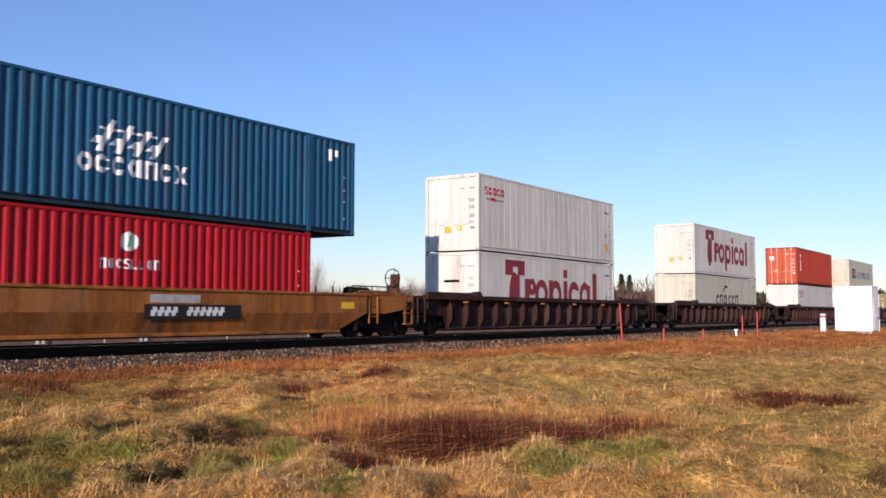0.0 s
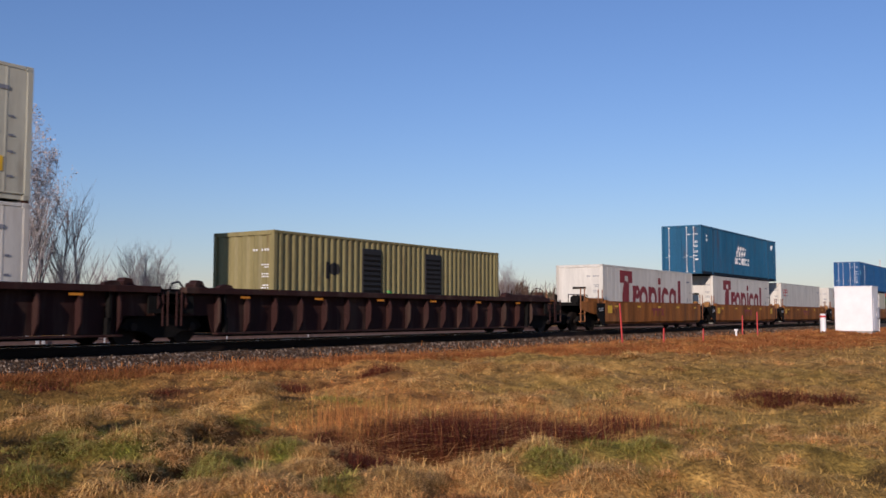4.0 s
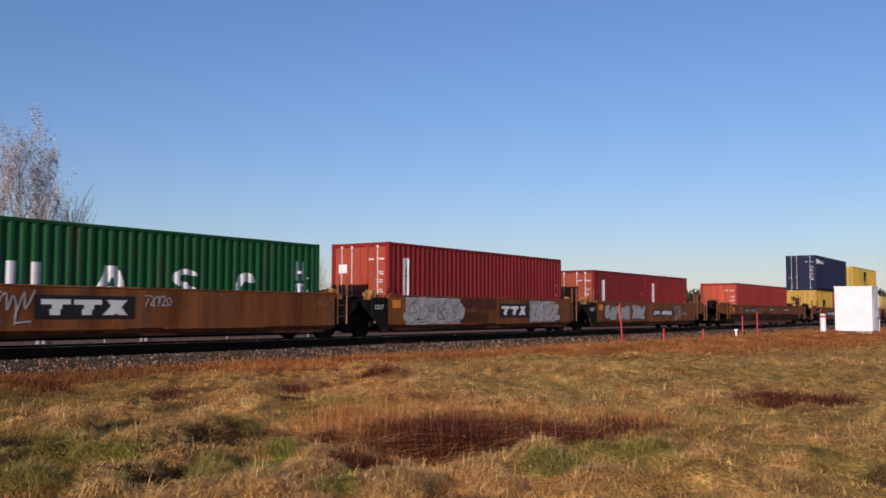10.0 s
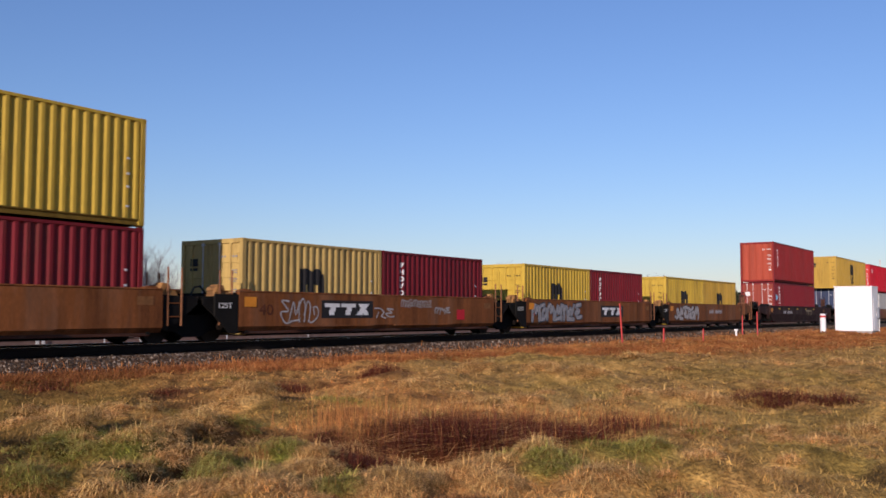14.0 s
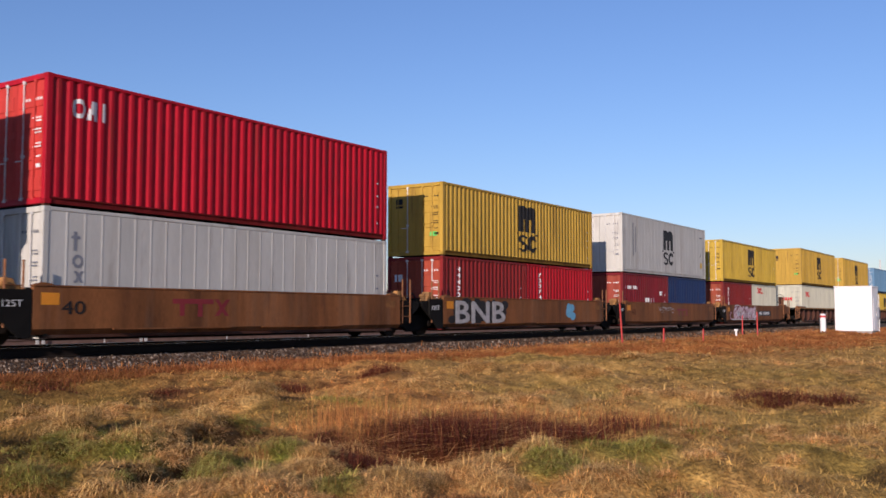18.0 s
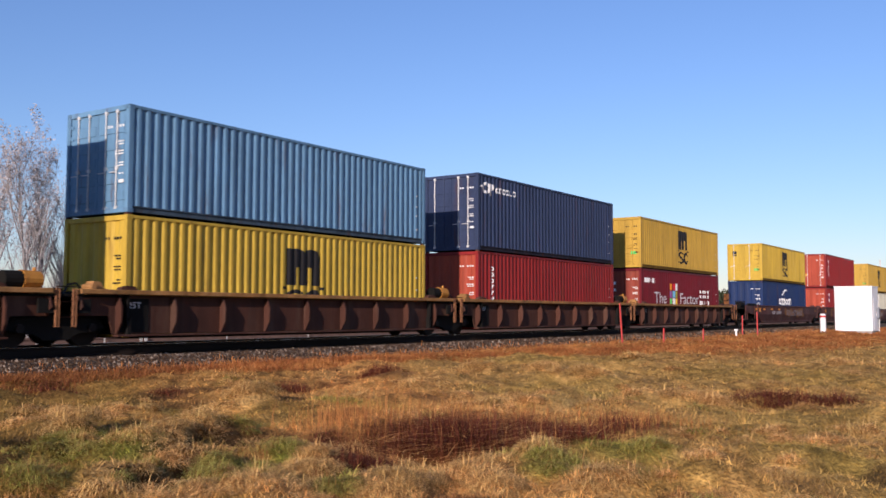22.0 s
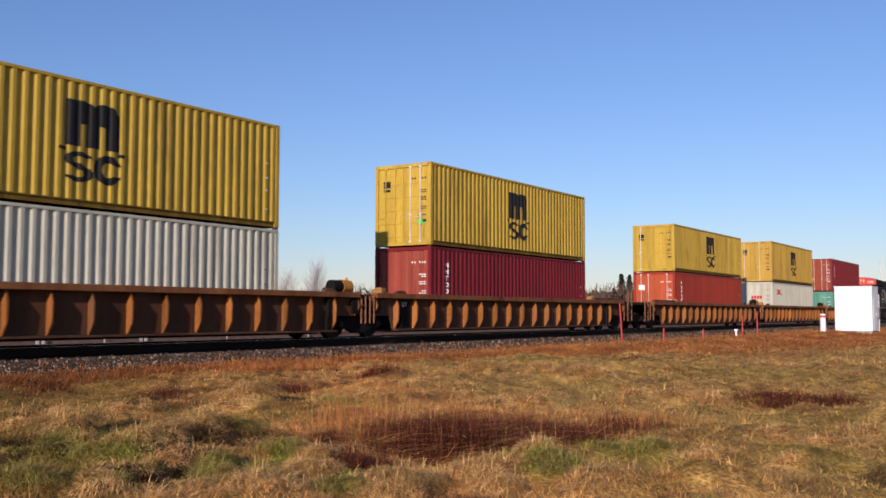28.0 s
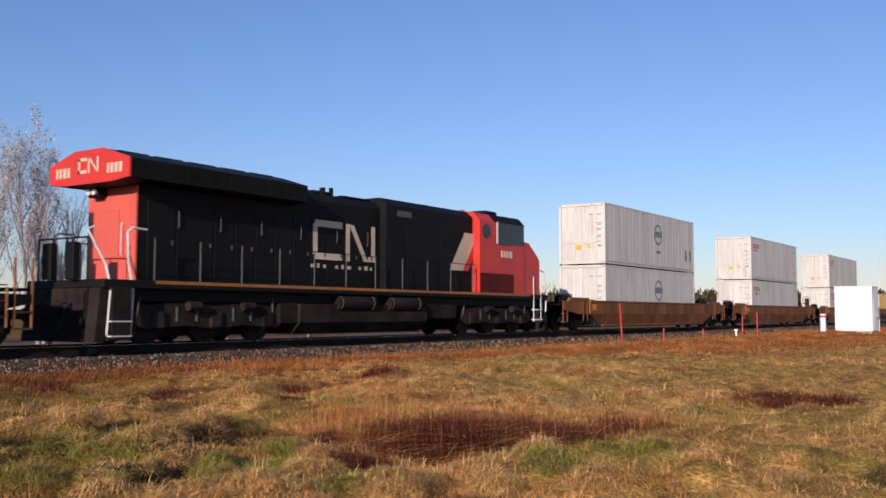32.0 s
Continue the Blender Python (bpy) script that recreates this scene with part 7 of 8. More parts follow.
part("legs", Build().rod((-0.5, 0, 0), (-0.2, 0, 31), 0.16).rod((0.5, 0, 0), (0.2, 0, 31), 0.16).rod((0, 0.8, 0), (0, 0.3, 31), 0.16), BARE_STEEL, mast)
for k in range(9):
    part("brace", Build().rod((-0.45, 0, 1 + 3.3 * k), (0.45, 0, 4.0 + 3.3 * k), 0.10).rod((0.45, 0, 1 + 3.3 * k), (-0.45, 0, 4.0 + 3.3 * k), 0.10), BARE_STEEL, mast)

# ---- trees ----
BARK = material("pale_grey_bark", (0.34, 0.31, 0.295), 0.9, 0.2, dark=0.6, light=1.2, fine=22, bump=0.4)
DARK_BARK = material("dark_grey_bark", (0.13, 0.105, 0.09), 0.9, dark=0.6, light=1.2, fine=22, bump=0.4)
BUDS = island_material("opening_buds", [(0.33, 0.28, 0.27), (0.46, 0.42, 0.41), (0.20, 0.16, 0.15), (0.56, 0.52, 0.51), (0.36, 0.31, 0.24)])
TWIG = island_material("bare_twigs", [(0.29, 0.25, 0.24), (0.38, 0.34, 0.32), (0.23, 0.195, 0.185)])
NEEDLES = island_material("dark_needles", [(0.018, 0.034, 0.016), (0.030, 0.050, 0.022), (0.044, 0.060, 0.026)])


def grow(seed, height, stems, spread, levels, buds, upright):
    """Limbs and a crown of fine twigs for a leafless tree; buds: how many to a twig."""
    rnd = random.Random(seed)
    limbs, crown = Build(), Build()

    def limb(p, d, length, r, level):
        n = 4 if level < 2 else 3
        pts = [p]
        for i in range(n):
            d = (d + Vector((rnd.uniform(-1, 1), rnd.uniform(-1, 1), rnd.uniform(-0.2, 0.6) + upright)) * (0.10 + 0.05 * level)).normalized()
            pts.append(pts[-1] + d * length / n)
        for i in range(n):
            a, b = r * (1 - i / n * 0.75), r * (1 - (i + 1) / n * 0.75)
            (limbs if level < levels - 1 else crown).rod(pts[i], pts[i + 1], a, 6 if level == 0 else 4 if level < levels - 1 else 3, b)
        if level >= levels:
            for q in pts[1:]:
                for _ in range(buds):
                    c = q + Vector((rnd.uniform(-1, 1), rnd.uniform(-1, 1), rnd.uniform(-1, 1))) * length * 0.3
                    w = rnd.uniform(0.045, 0.10)
                    u, s = Vector((rnd.uniform(-1, 1), rnd.uniform(-1, 1), rnd.uniform(-1, 1))) * w, Vector((rnd.uniform(-1, 1), rnd.uniform(-1, 1), rnd.uniform(-1, 1))) * w
                    crown.add([c, c + u, c + s], [(0, 1, 2)])
            return
        kids = (19, 8, 5, 3, 2)[level]
        for k in range(kids):
            t = 0.14 + 0.82 * (k + rnd.random()) / kids
            i = min(n - 1, int(t * n))
            q = pts[i].lerp(pts[i + 1], t * n - i)
            side = Vector((rnd.uniform(-1, 1), rnd.uniform(-1, 1), 0)).normalized()
            way = (d * upright * 0.8 + side * spread + Vector((0, 0, 0.55 + upright * 0.4))).normalized()
            limb(q, way, length * rnd.uniform(0.36, 0.52) * (1.15 - 0.45 * t), r * (1 - t * 0.72) * 0.55, level + 1)

    for k in range(stems):
        lean = Vector((rnd.uniform(-0.09, 0.05), rnd.uniform(-0.07, 0.07), 1)).normalized()
        limb(Vector((rnd.uniform(-0.5, 0.5) * (stems > 1), rnd.uniform(-0.5, 0.5) * (stems > 1), 0)), lean, height * rnd.uniform(0.82, 1.0), height * 0.0105, 0)
    return limbs, crown


def make_tree(name, label, seed, height, stems, spread, levels, buds, upright, x, y, bark, leaf):
    t = thing(name, label, "tree", pose(x, y, ground_z(x, y) - 0.05), group="trees behind the track")
    limbs, crown = grow(seed, height, stems, spread, levels, buds, upright)
    part("trunk", limbs, bark, t)
    part("crown", crown, leaf, t)
    return t


make_tree("poplar", "tall leafless poplar with pinkish opening buds", 3, 8.9, 2, 0.64, 3, 3, 0.58, 26.75, 42.0, BARK, BUDS)
make_tree("poplar", "tall leafless poplar with pinkish opening buds", 8, 8.8, 1, 0.62, 3, 3, 0.58, 25.3, 42.4, BARK, BUDS)
make_tree("birch", "slender leafless young birch with fine twigs", 12, 5.4, 1, 0.62, 3, 0, 0.5, 28.6, 42.5, BARK, TWIG)
make_tree("birch", "slender leafless young birch with fine twigs", 15, 6.6, 2, 0.66, 3, 0, 0.5, 29.5, 43.0, BARK, TWIG)
make_tree("birch", "slender leafless young birch with fine twigs", 19, 4.6, 2, 0.8, 3, 0, 0.45, 32.6, 42.5, BARK, TWIG)
bush = make_tree("shrub", "low leafless spreading shrub with grey twigs", 21, 5.0, 4, 0.9, 3, 0, 0.35, 34.6, 43.5, BARK, TWIG)
bush2 = make_tree("shrub", "low leafless spreading shrub with grey twigs", 24, 4.2, 5, 0.95, 3, 0, 0.3, 37.5, 46.0, BARK, TWIG)
rnd = random.Random(77)
for x, y, tall in ((49.4, 49.6, 0.80), (50.6, 48.0, 0.86), (52.2, 46.6, 1.02), (53.4, 46.2, 0.84), (47.6, 51.0, 0.76), (38.6, 57.0, 0.95), (41.0, 56.0, 0.9), (107.0, 41.8, 1.15)):
    copy_thing(bush if tall > 0.85 else bush2, pose(x, y, ground_z(x, y) - 0.1, 0, 0, rnd.uniform(0, 360)) @ Matrix.Diagonal((0.8 * tall, 0.8 * tall, tall, 1)))
for k in range(22):
    ang = radians(52.8 + 8.0 * (k + rnd.random()) / 22)
    dist = rnd.uniform(100, 120)
    x, y = dist * math.sin(ang), dist * math.cos(ang)
    s = rnd.uniform(0.95, 1.30)
    copy_thing(bush if k % 2 else bush2, pose(x, y, ground_z(x, y) - 0.1, 0, 0, rnd.uniform(0, 360)) @ Matrix.Diagonal((0.75 * s, 0.75 * s, s, 1)))


def conifer(seed):
    rnd = random.Random(seed)
    trunk, crown = Build().rod((0, 0, 0), (0, 0, 7.6), 0.14, 7, 0.02), Build()
    for _ in range(900):
        h = rnd.random() ** 1.2
        z = 0.6 + 7.2 * h
        r = (1.75 * (1 - h) + 0.12) * rnd.uniform(0.35, 1.0)
        a = rnd.uniform(0, 6.283)
        c = Vector((math.cos(a) * r, math.sin(a) * r, z - 0.25 * r))
        out = Vector((math.cos(a), math.sin(a), -0.35))
        side = Vector((-math.sin(a), math.cos(a), 0))
        w, l = rnd.uniform(0.12, 0.25), rnd.uniform(0.3, 0.6)
        crown.add([c - out * l * 0.5, c + side * w, c + out * l * 0.6, c - side * w + Vector((0, 0, 0.1))], [(0, 1, 2), (0, 2, 3)])
    return trunk, crown


firs = []
for s in (1, 2):
    f = thing("fir_tree", "dark green fir at the edge of the far wood", "tree", pose(126.0 + 3 * s, 56.0, -1.2), group="firs of the far wood")
    tr, cr = conifer(s)
    part("trunk", tr, DARK_BARK, f)
    part("crown", cr, NEEDLES, f)
    firs.append(f)
for k in range(9):
    ang, dist = radians(rnd.uniform(65.9, 67.3)), rnd.uniform(130, 142)
    s = rnd.uniform(0.45, 0.66)
    copy_thing(firs[k % 2], pose(dist * math.sin(ang), dist * math.cos(ang), -0.6, 0, 0, rnd.uniform(0, 360)) @ Matrix.Diagonal((1.3 * s, 1.3 * s, s, 1)))


# ---- grass ----
def blade_material(name):
    """Thin dry blades: each keeps its own colour, and some light passes through."""
    m = bpy.data.materials.new(name)
    m.use_nodes = True
    n, l = m.node_tree.nodes, m.node_tree.links
    b = n["Principled BSDF"]
    at = n.new("ShaderNodeAttribute")
    at.attribute_name = "tint"
    b.inputs["Roughness"].default_value = 0.8
    b.inputs["Specular IOR Level"].default_value = 0.15
    tr = n.new("ShaderNodeBsdfTranslucent")
    mix = n.new("ShaderNodeMixShader")
    mix.inputs[0].default_value = 0.25
    l.new(at.outputs["Color"], b.inputs["Base Color"])
    l.new(at.outputs["Color"], tr.inputs["Color"])
    l.new(b.outputs[0], mix.inputs[1])
    l.new(tr.outputs[0], mix.inputs[2])
    l.new(mix.outputs[0], n["Material Output"].inputs["Surface"])
    return m


BLADES = blade_material("grass_blades")
STALKS = blade_material("weed_stalks")


def grass_mesh(name, x, y, z, heading, length, lean, width, curl, tint=None, low=None):
    """Bent blades, three points wide at the root, mid and tip."""
    n = len(x)
    dx, dy = np.cos(heading), np.sin(heading)
    base_p = np.stack([x, y, z], -1)
    out = np.stack([dx, dy, np.zeros(n)], -1)
    up = np.array([0, 0, 1.0])
    mid = base_p + out * (length * np.sin(lean) * 0.5)[:, None] + up * (length * np.cos(lean) * 0.5)[:, None]
    l2 = lean + curl
    tip = mid + out * (length * np.sin(l2) * 0.55)[:, None] + up * (length * np.cos(l2) * 0.55)[:, None]
    tip[:, 2] = np.maximum(tip[:, 2], (z if low is None else low) + 0.01)
    side = np.stack([-dy, dx, np.zeros(n)], -1) * width[:, None]
    v = np.stack([base_p - side, base_p + side, mid + side * 0.8, mid - side * 0.8, tip], 1).reshape(-1, 3)
    k = 5 * np.arange(n)[:, None]
    f = np.concatenate([k + np.array([[0, 1, 2]]), k + np.array([[0, 2, 3]]), k + np.array([[3, 2, 4]])], 0)
    me = bpy.data.meshes.new(name)
    me.from_pydata(v, [], f)
    if tint is not None:
        col = np.ones((n, 5, 4), np.float32)
        col[:, :, :3] = tint[:, None, :]
        me.attributes.new("tint", "FLOAT_COLOR", "POINT").data.foreach_set("color", col.ravel())
    return me


rng = np.random.default_rng(11)


def fan(n, near=5.0, far=62.0, power=1.7):
    """Places over the open field in front of the track, thinning out with distance."""
    a = np.radians(24 + 62 * rng.random(n))
    r = near + (far - near) * rng.random(n) ** power
    x, y = r * np.sin(a), r * np.cos(a)
    ok = (y < 16.9) & (y > 0.3)
    return x[ok], y[ok], r[ok]


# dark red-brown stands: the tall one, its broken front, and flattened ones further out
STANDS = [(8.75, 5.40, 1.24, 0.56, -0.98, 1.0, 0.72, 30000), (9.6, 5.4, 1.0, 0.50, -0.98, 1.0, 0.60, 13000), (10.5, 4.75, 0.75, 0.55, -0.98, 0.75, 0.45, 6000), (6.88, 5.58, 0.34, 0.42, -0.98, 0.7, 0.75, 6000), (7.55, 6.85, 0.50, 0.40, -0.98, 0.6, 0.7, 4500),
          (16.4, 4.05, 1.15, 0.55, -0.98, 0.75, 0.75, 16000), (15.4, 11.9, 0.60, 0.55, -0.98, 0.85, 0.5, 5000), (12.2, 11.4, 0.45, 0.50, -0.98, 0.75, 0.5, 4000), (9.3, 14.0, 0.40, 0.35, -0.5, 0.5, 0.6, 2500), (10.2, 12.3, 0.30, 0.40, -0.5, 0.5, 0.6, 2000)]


def in_weeds(x, y):
    q = np.full(len(x), 9.0)
    for cx, cy, h1, h2, turn, _, _, _ in STANDS:
        q = np.minimum(q, stand(x, y, cx, cy, h1, h2, turn))
    return q + 0.9 * field_noise(x, y, 1.3, 4.0) + 0.4 * field_noise(x, y, 4.0, 5.0)


# matted short turf all over
x, y, r = fan(400000, power=1.42)
keep = in_weeds(x, y) > 0.35 + 0.7 * rng.random(len(x))
x, y, r = x[keep], y[keep], r[keep]
n = len(x)
pick = rng.random(n)
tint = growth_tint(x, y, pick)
calm = smooth(x - y, 1.0, 6.0)
tint *= ((0.5 + 0.23 * calm + (0.95 - 0.46 * calm) * rng.random(n)) * (0.62 + 0.70 * smooth(field_noise(x, y, 5.0, 61.0), -0.35, 0.35)))[:, None]
comb = 1.2 + 2.5 * field_noise(x, y, 0.8, 15.0)
head = np.where(rng.random(n) < 0.3, comb + rng.normal(0, 0.5, n), 6.283 * rng.random(n))
tagged(part("turf", grass_mesh("turf", x, y, heights(x, y) - 0.01, head, (0.05 + 0.08 * rng.random(n)) * (1 + 0.008 * r), 0.8 + 0.65 * rng.random(n), 0.0020 + 0.00026 * r, 0.5 * rng.random(n), tint), BLADES, None), "short matted grass, part green and part brown", "grass", kind="stuff")


def tussock_blades(x, y, size, per, pale, lush):
    """Domes of matted blades that hang outwards from a crown, most of them combed one way by the wind."""
    m = len(x)
    k = np.repeat(np.arange(m), per)
    t = m * per
    sz = size[k]
    ang = 6.283 * rng.random(t)
    q = np.sqrt(rng.random(t))
    rad = sz * q * (0.75 + 0.5 * rng.random(m))[k]
    bx, by = x[k] + 1.25 * rad * np.cos(ang), y[k] + rad * np.sin(ang)
    low = heights(x, y)[k] - 0.04
    z = low + 0.04 + 0.62 * sz * np.maximum(0, 1 - q ** 2.0)
    comb = (-0.6 + rng.normal(0, 0.9, m))[k]
    head = np.where(rng.random(t) < 0.55, ang + rng.normal(0, 0.5, t), comb + rng.normal(0, 0.5, t))
    length = (0.05 + 0.10 * rng.random(t)) * (0.7 + sz / 0.30)
    p, lu = pale[k], lush[k]
    pick = rng.random(t)
    tint = blend((0.15 + 2.6 * p * smooth(pick + 0.3 * (1 - q), 0.30, 0.62), PALE), (0.5 * np.maximum(0.1, 1 - lu), STRAW), ((0.6 * (1 - p) + 0.1) * np.maximum(0.1, 1 - lu), TAN),
                 (3.0 * (pick < 0.32) * (1.15 - 0.6 * p) + 0.45 * (1 - p), BROWN), (5.0 * lu * smooth(pick, 0.1, 0.5), GREEN), (0.8 * lu, OLIVE))
    tint *= (0.7 + 0.55 * rng.random(t))[:, None] * (0.8 + 0.4 * rng.random(m))[k][:, None]
    rr = np.hypot(x, y)[k]
    upright = rng.random(t) < 0.04
    lean = np.where(upright, 0.2 + 0.6 * rng.random(t), 1.15 + 0.5 * rng.random(t))
    return bx, by, z - 0.03, head, length, lean, 0.0010 + 0.00015 * rr, 0.35 + 0.75 * rng.random(t), tint, low


# tussocks that stand out in the field, largest near the wet corner
x, y, r = fan(2400, power=1.2)
wx, wy = warped(x, y)
near = np.exp(-stand(x, y, 5.9, 6.4, 2.2, 2.6, 0.6))
keep = (in_weeds(x, y) > 1.15) & (y < 15.2) & (spots(wx, wy, DARK_HOLLOWS) < 0.3) & (field_noise(x, y, 0.5, 9.0) + 0.7 * near - 0.16 * smooth(x - y, 2.0, 7.0) - 0.35 * smooth(12.0 - x, 0, 2.5) * smooth(y, 9.0, 10.5) > 0.06)
x, y, r = x[keep], y[keep], r[keep]
m = len(x)
near = np.exp(-stand(x, y, 5.9, 6.4, 2.2, 2.6, 0.6))
size = (0.07 + 0.14 * rng.random(m) ** 1.5) * (1 + 0.25 * near)
lush = np.where(rng.random(m) < 0.08 + 0.9 * spots(x, y, LUSH, 0.5) + 0.12 * near + 0.35 * smooth(y - 1.22 * x, 0, 1.4), 0.35 + 0.65 * rng.random(m), 0.0)
pale = np.clip(rng.random(m) ** 1.6 + 0.5 * spots(x, y, STRAWY, 0.5) - 0.3 * spots(x, y, OLIVY, 0.4) + 0.25 * near - 0.7 * smooth(y - 1.22 * x, 0, 1.4), 0, 1)
tagged(part("small_tussocks", grass_mesh("small_tussocks", *tussock_blades(x, y, size, 190, pale, lush)), BLADES, None), "dry straw tussocks laid over by the wind", "grass", kind="stuff")

# the large mounds: pale straw, and fresh green ones in the wet corner
mounds = []
for rows, big, pale_, lush_ in ((STRAWY, 0.21, 0.85, 0.05), (STRAWY_OUT, 0.18, 0.80, 0.0), (LUSH, 0.15, 0.45, 0.55)):
    for cx, cy, h1, h2 in rows:
        for _ in range(min(16, 3 + int(26 * h1 * h2))):
            u, w = h1 * rng.normal(0, 0.6), h2 * rng.normal(0, 0.6)
            far = 1.0 + 0.03 * math.hypot(cx, cy)
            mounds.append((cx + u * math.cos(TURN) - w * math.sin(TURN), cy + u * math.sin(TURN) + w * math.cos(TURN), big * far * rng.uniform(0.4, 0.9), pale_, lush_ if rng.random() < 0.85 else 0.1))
mounds = [q for q in mounds if stand(q[0], q[1], *STANDS[0][:5]) > 1.0 and stand(q[0], q[1], *STANDS[3][:5]) > 1.1]
mx_, my_, ms_, mp_, ml_ = np.array(mounds).T
tagged(part("large_tussocks", grass_mesh("large_tussocks", *tussock_blades(mx_, my_, ms_, 480, mp_, ml_)), BLADES, None), "large shaggy tussocks, straw on top and green below", "grass", kind="stuff")

# rusty grass along the foot of the ballast and out into the far field
n = 170000
x = 2.0 + 88.0 * rng.random(n) ** 1.25
y = np.minimum(17.2, 15.3 + rng.normal(0, 1.1, n)) - np.clip((x - 17) * 0.30, 0, 6.8) * rng.random(n) ** 0.7
keep = redness(x, y) > 0.25 + 0.6 * rng.random(n)
x, y = x[keep], y[keep]
n = len(x)
pick, patch = rng.random(n), field_noise(x, y, 0.7, 21.0)
tint = blend((0.9 + 0 * pick, RUST), (3.0 * smooth(15.0 - x, 0, 5.0), BROWN), (0.6 * smooth(patch + 0.4 * pick, 0.0, 0.6), STRAW), (1.0 * smooth(pick - patch, 0.3, 0.9), BROWN), (0.5 * smooth(pick, 0.2, 0.9), TAN)) * (0.76 + 0.4 * rng.random(n))[:, None]
tagged(part("rusty_grass", grass_mesh("rusty_grass", x, y, heights(x, y) - 0.02, 6.283 * rng.random(n), 0.09 + 0.15 * rng.random(n), 0.5 + 0.8 * rng.random(n), 0.0022 + 0.00024 * np.hypot(x, y), 0.5 * rng.random(n), tint), BLADES, None), "rust-red dry grass along the foot of the ballast", "grass", kind="stuff")


# stray rusty tufts that creep up the shoulder of the ballast
n = 9000
x = 3.0 + 75.0 * rng.random(n) ** 1.2
d = 1.9 + 1.5 * rng.random(n) ** 0.45
keep = field_noise(x, d, 1.2, 31.0) + 0.5 * (d - 2.6) > rng.normal(0.1, 0.15, n)
x, d = x[keep], d[keep]
n = len(x)
z = np.where(d < 3.2, -0.22 - 0.20 * (d - 1.75) / 1.45, -0.42)
tint = blend((rng.random(n), RUST), (rng.random(n), TAN), (0.7 * rng.random(n), BROWN)) * (0.8 + 0.4 * rng.random(n))[:, None]
tagged(part("ballast_weeds", grass_mesh("ballast_weeds", x, TRACK_Y - d, z - 0.01, 6.283 * rng.random(n), 0.06 + 0.16 * rng.random(n), 0.2 + 0.8 * rng.random(n), 0.0020 + 0.00022 * np.hypot(x, 17.3), 0.5 * rng.random(n), tint), BLADES, None), "stray rusty tufts on the edge of the ballast", "grass", kind="stuff")


def weeds(cx, cy, h1, h2, turn, tall, lying, n):
    """Dead stalks, most of them broken over each other, thinning towards the edge."""
    u, w = rng.uniform(-1.4, 1.4, n), rng.uniform(-1.4, 1.4, n)
    c, s = math.cos(turn), math.sin(turn)
    x, y = cx + u * h1 * c - w * h2 * s, cy + u * h1 * s + w * h2 * c
    q = u * u + w * w + 0.9 * field_noise(x, y, 1.3, 4.0) + 0.4 * field_noise(x, y, 4.0, 5.0)
    keep = q < 0.15 + 1.1 * rng.random(n) ** 1.3
    x, y, q = x[keep], y[keep], q[keep]
    k = len(x)
    flat = rng.random(k) < lying
    pick = rng.random(k)
    length = (0.08 + 0.30 * rng.random(k) ** 1.4) * tall * np.where(pick < 0.05, 1.4, 1.0) * (1.1 - 0.35 * np.clip(q, 0, 1))
    tint = blend((1.0 + 0 * pick, WINE), (0.14 * smooth(pick, 0.3, 1.0) + 0.32 * np.clip(q, 0, 1) ** 2, RUST), (1.6 * (pick > 0.95), STRAW), (0.15 + 0 * pick, BROWN)) * (0.7 + 0.6 * rng.random(k))[:, None]
    return x, y, heights(x, y) - 0.02 + 0.10 * tall * rng.random(k) * flat, 6.283 * rng.random(k), length, np.where(flat, 1.05 + 0.5 * rng.random(k), 0.05 + 0.95 * rng.random(k) ** 1.5), 0.0013 + 0.00016 * np.hypot(x, y), 0.4 * rng.random(k), tint


for row in STANDS:
    tagged(part("dead_weeds", grass_mesh("dead_weeds", *weeds(*row)), STALKS, None), "stand of dead red-brown weed stalks, half broken down", "weeds", kind="stuff")


# pale broken sticks that lie over the dark stand
n = 260
u, w = rng.normal(0, 0.5, n), rng.normal(0, 0.45, n)
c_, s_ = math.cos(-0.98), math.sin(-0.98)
x, y = 8.3 + 2.1 * u * c_ - 1.2 * w * s_, 5.7 + 2.1 * u * s_ + 1.2 * w * c_
tint = blend((rng.random(n), STRAW), (rng.random(n), TAN), (0.4 * rng.random(n), BROWN))
tagged(part("broken_sticks", grass_mesh("broken_sticks", x, y, heights(x, y) + 0.04 + 0.16 * rng.random(n), -0.98 + rng.normal(0, 0.5, n), 0.25 + 0.5 * rng.random(n), 1.35 + 0.3 * rng.random(n), np.full(n, 0.0045), 0.15 * rng.random(n), tint), STALKS, None), "pale broken sticks lying on the dead weeds", "weeds", kind="stuff")


def upright(cx, cy, h1, h2, turn, tall, n):
    u, w = rng.normal(0, 0.5, n), rng.normal(0, 0.5, n)
    c, s = math.cos(turn), math.sin(turn)
    x, y = cx + u * h1 * c - w * h2 * s, cy + u * h1 * s + w * h2 * c
    tint = blend((0.6 * rng.random(n), STRAW), (1.3 * rng.random(n), RUST), (0.5 * rng.random(n), TAN), (0.5 * rng.random(n), BROWN)) * (0.7 + 0.4 * rng.random(n))[:, None]
    return x, y, heights(x, y) - 0.02, 6.283 * rng.random(n), (0.08 + 0.28 * rng.random(n) ** 1.3) * tall, 0.03 + 0.75 * rng.random(n) ** 1.5, 0.0009 + 0.00010 * np.hypot(x, y), 0.35 * rng.random(n), tint


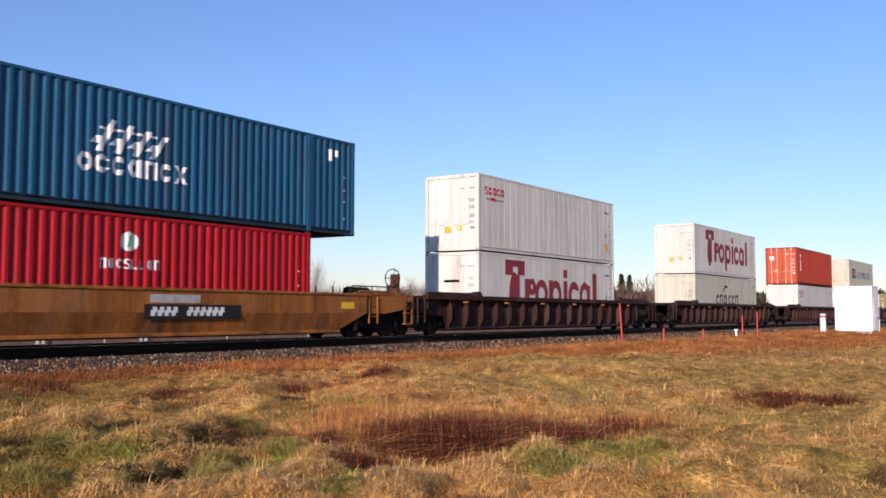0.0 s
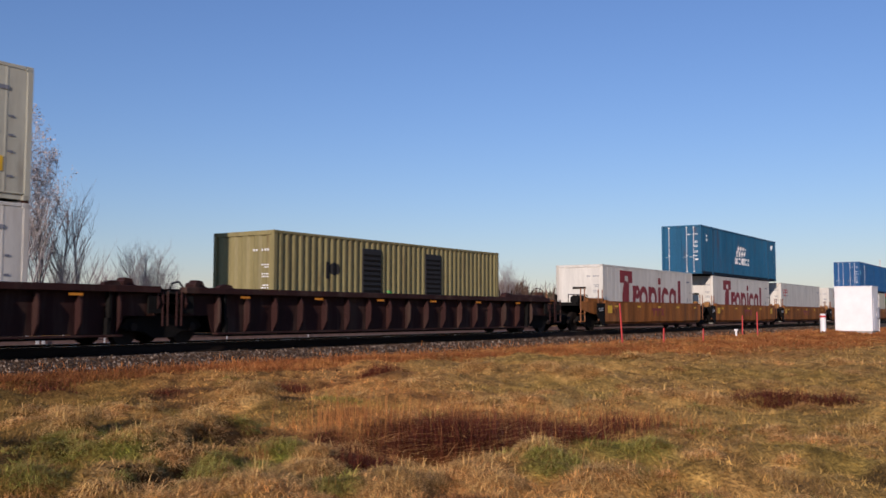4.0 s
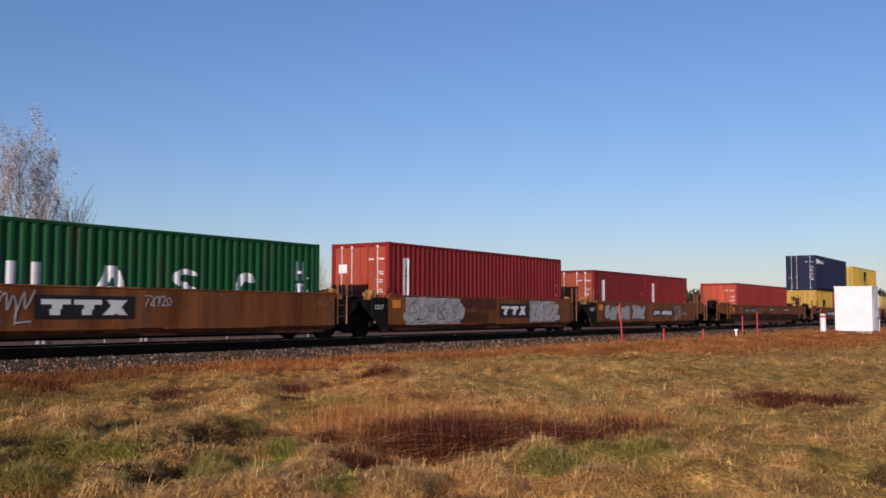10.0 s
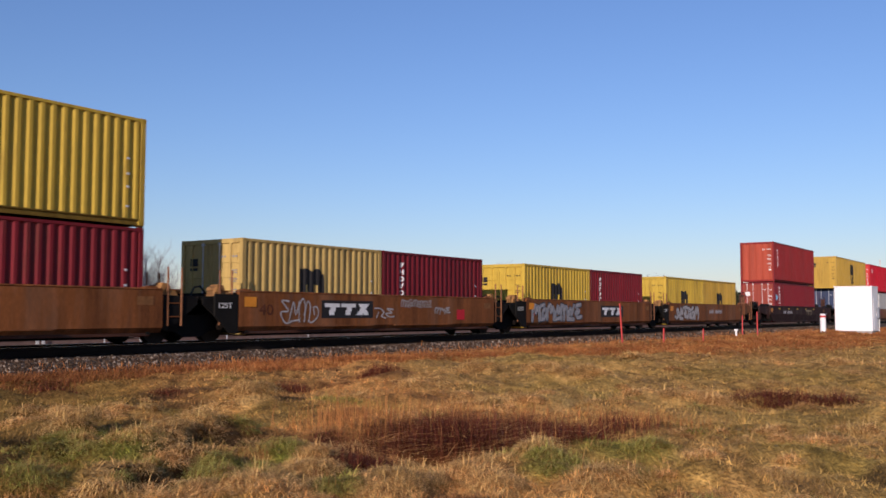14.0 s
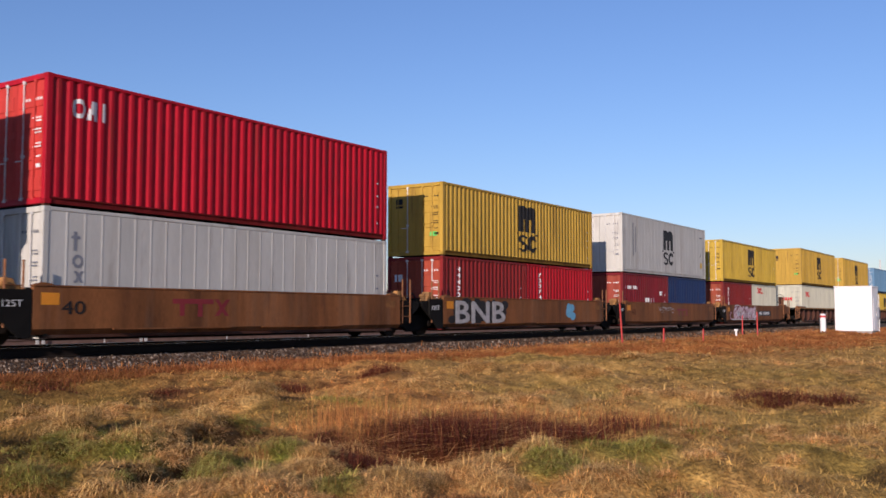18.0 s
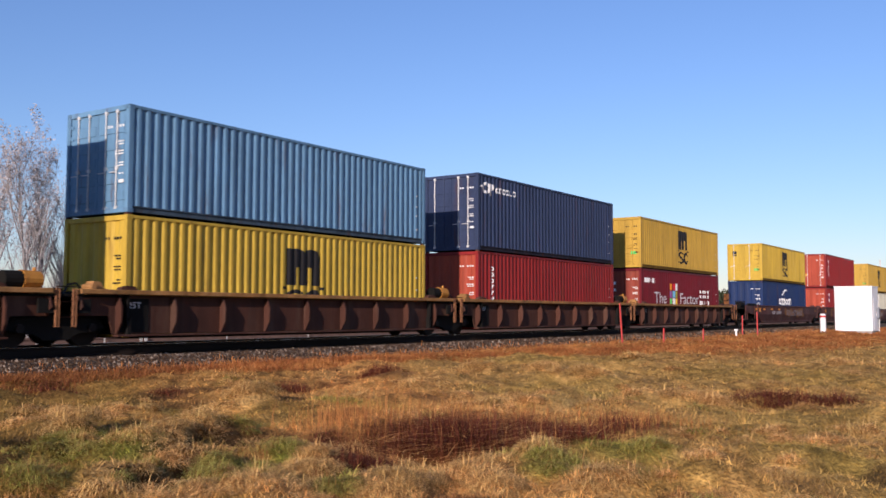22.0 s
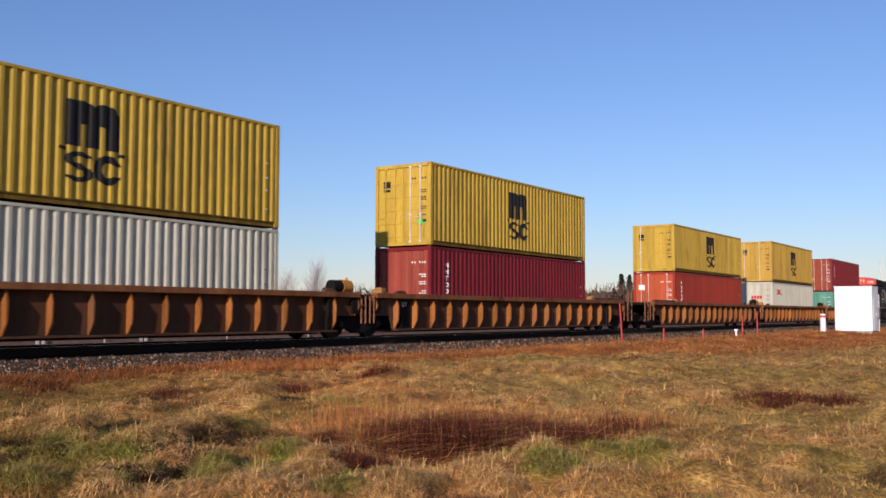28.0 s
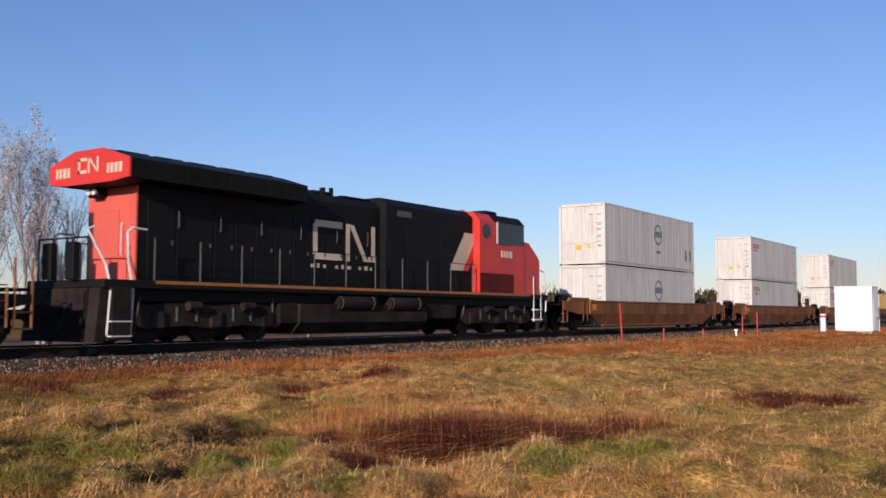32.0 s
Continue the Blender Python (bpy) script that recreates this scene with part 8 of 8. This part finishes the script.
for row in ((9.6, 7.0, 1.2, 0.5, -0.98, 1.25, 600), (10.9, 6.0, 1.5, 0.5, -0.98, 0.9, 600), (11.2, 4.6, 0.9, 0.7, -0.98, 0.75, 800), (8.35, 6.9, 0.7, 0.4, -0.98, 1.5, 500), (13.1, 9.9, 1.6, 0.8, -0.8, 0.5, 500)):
    tagged(part("dry_stems", grass_mesh("dry_stems", *upright(*row)), STALKS, None), "thin orange-brown dry stems standing in the field", "weeds", kind="stuff")


# ---- far belts of brush and wood ----
def belt(n, a0, a1, d0, d1, tall, off, width, vary=1.0):
    a = np.radians(a0 + (a1 - a0) * rng.random(n))
    d = d0 + (d1 - d0) * rng.random(n)
    x, y = d * np.sin(a), np.maximum(30.0, d * np.cos(a))
    top = tall * (0.93 + vary * (0.75 * np.clip(field_noise(x, y, 0.09, off) + 0.5, 0, 1) - 0.38 + 0.25 * field_noise(x, y, 0.4, off)))
    h = top * rng.random(n) ** 0.8
    return x, y, -0.6 + h, 6.283 * rng.random(n), (0.5 + 0.9 * rng.random(n)), 0.1 + 0.6 * rng.random(n), np.full(n, width) * (0.6 + 0.8 * rng.random(n)), 0.3 * rng.random(n)


BRUSH = patchy("bare_brush_twigs", [(0.085, 0.050, 0.034), (0.15, 0.094, 0.066), (0.11, 0.066, 0.044), (0.19, 0.13, 0.09)], 0.05, islands=0.7)
WOOD = patchy("far_wood_foliage", [(0.020, 0.030, 0.014), (0.040, 0.048, 0.022), (0.075, 0.062, 0.036), (0.050, 0.050, 0.026)], 0.03, islands=0.6)
tagged(part("far_brush", grass_mesh("far_brush", *belt(26000, 36, 70, 100, 135, 3.4, 1.0, 0.035)), BRUSH, None), "belt of leafless brush across the far field", "brush", kind="stuff")
tagged(part("far_wood", grass_mesh("far_wood", *belt(34000, 58, 88, 215, 290, 6.4, 6.0, 0.28, 0.35)), WOOD, None), "low dark wood along the far edge of the field", "wood", kind="stuff")
tagged(part("far_thicket", grass_mesh("far_thicket", *belt(13000, 52.6, 61.0, 104, 118, 3.9, 3.0, 0.030)), BRUSH, None), "reddish thicket of leafless brush beyond the track", "brush", kind="stuff")


# ---- what moves ----
TRAVEL = [(0, 0.0), (1, 24.30), (2, 48.58), (3, 72.80), (6, 145.46), (7, 169.68), (8, 193.86), (9, 217.92), (10, 241.96), (11, 266.03), (12, 290.0), (13, 313.87), (14, 337.78),
          (17, 409.2), (18, 433.06), (19, 456.98), (20, 480.80), (21, 504.56), (22, 528.36), (23, 552.15), (24, 575.97), (25, 599.74), (28, 670.75), (29, 694.38), (30, 717.92), (31, 741.5), (32, 765.22)]


def motions():
    for ob in TRAIN:
        start = ob.matrix_basis.copy()
        walk(ob, [(t, Matrix.Translation((-s, 0, 0)) @ start) for t, s in TRAVEL])


motions()
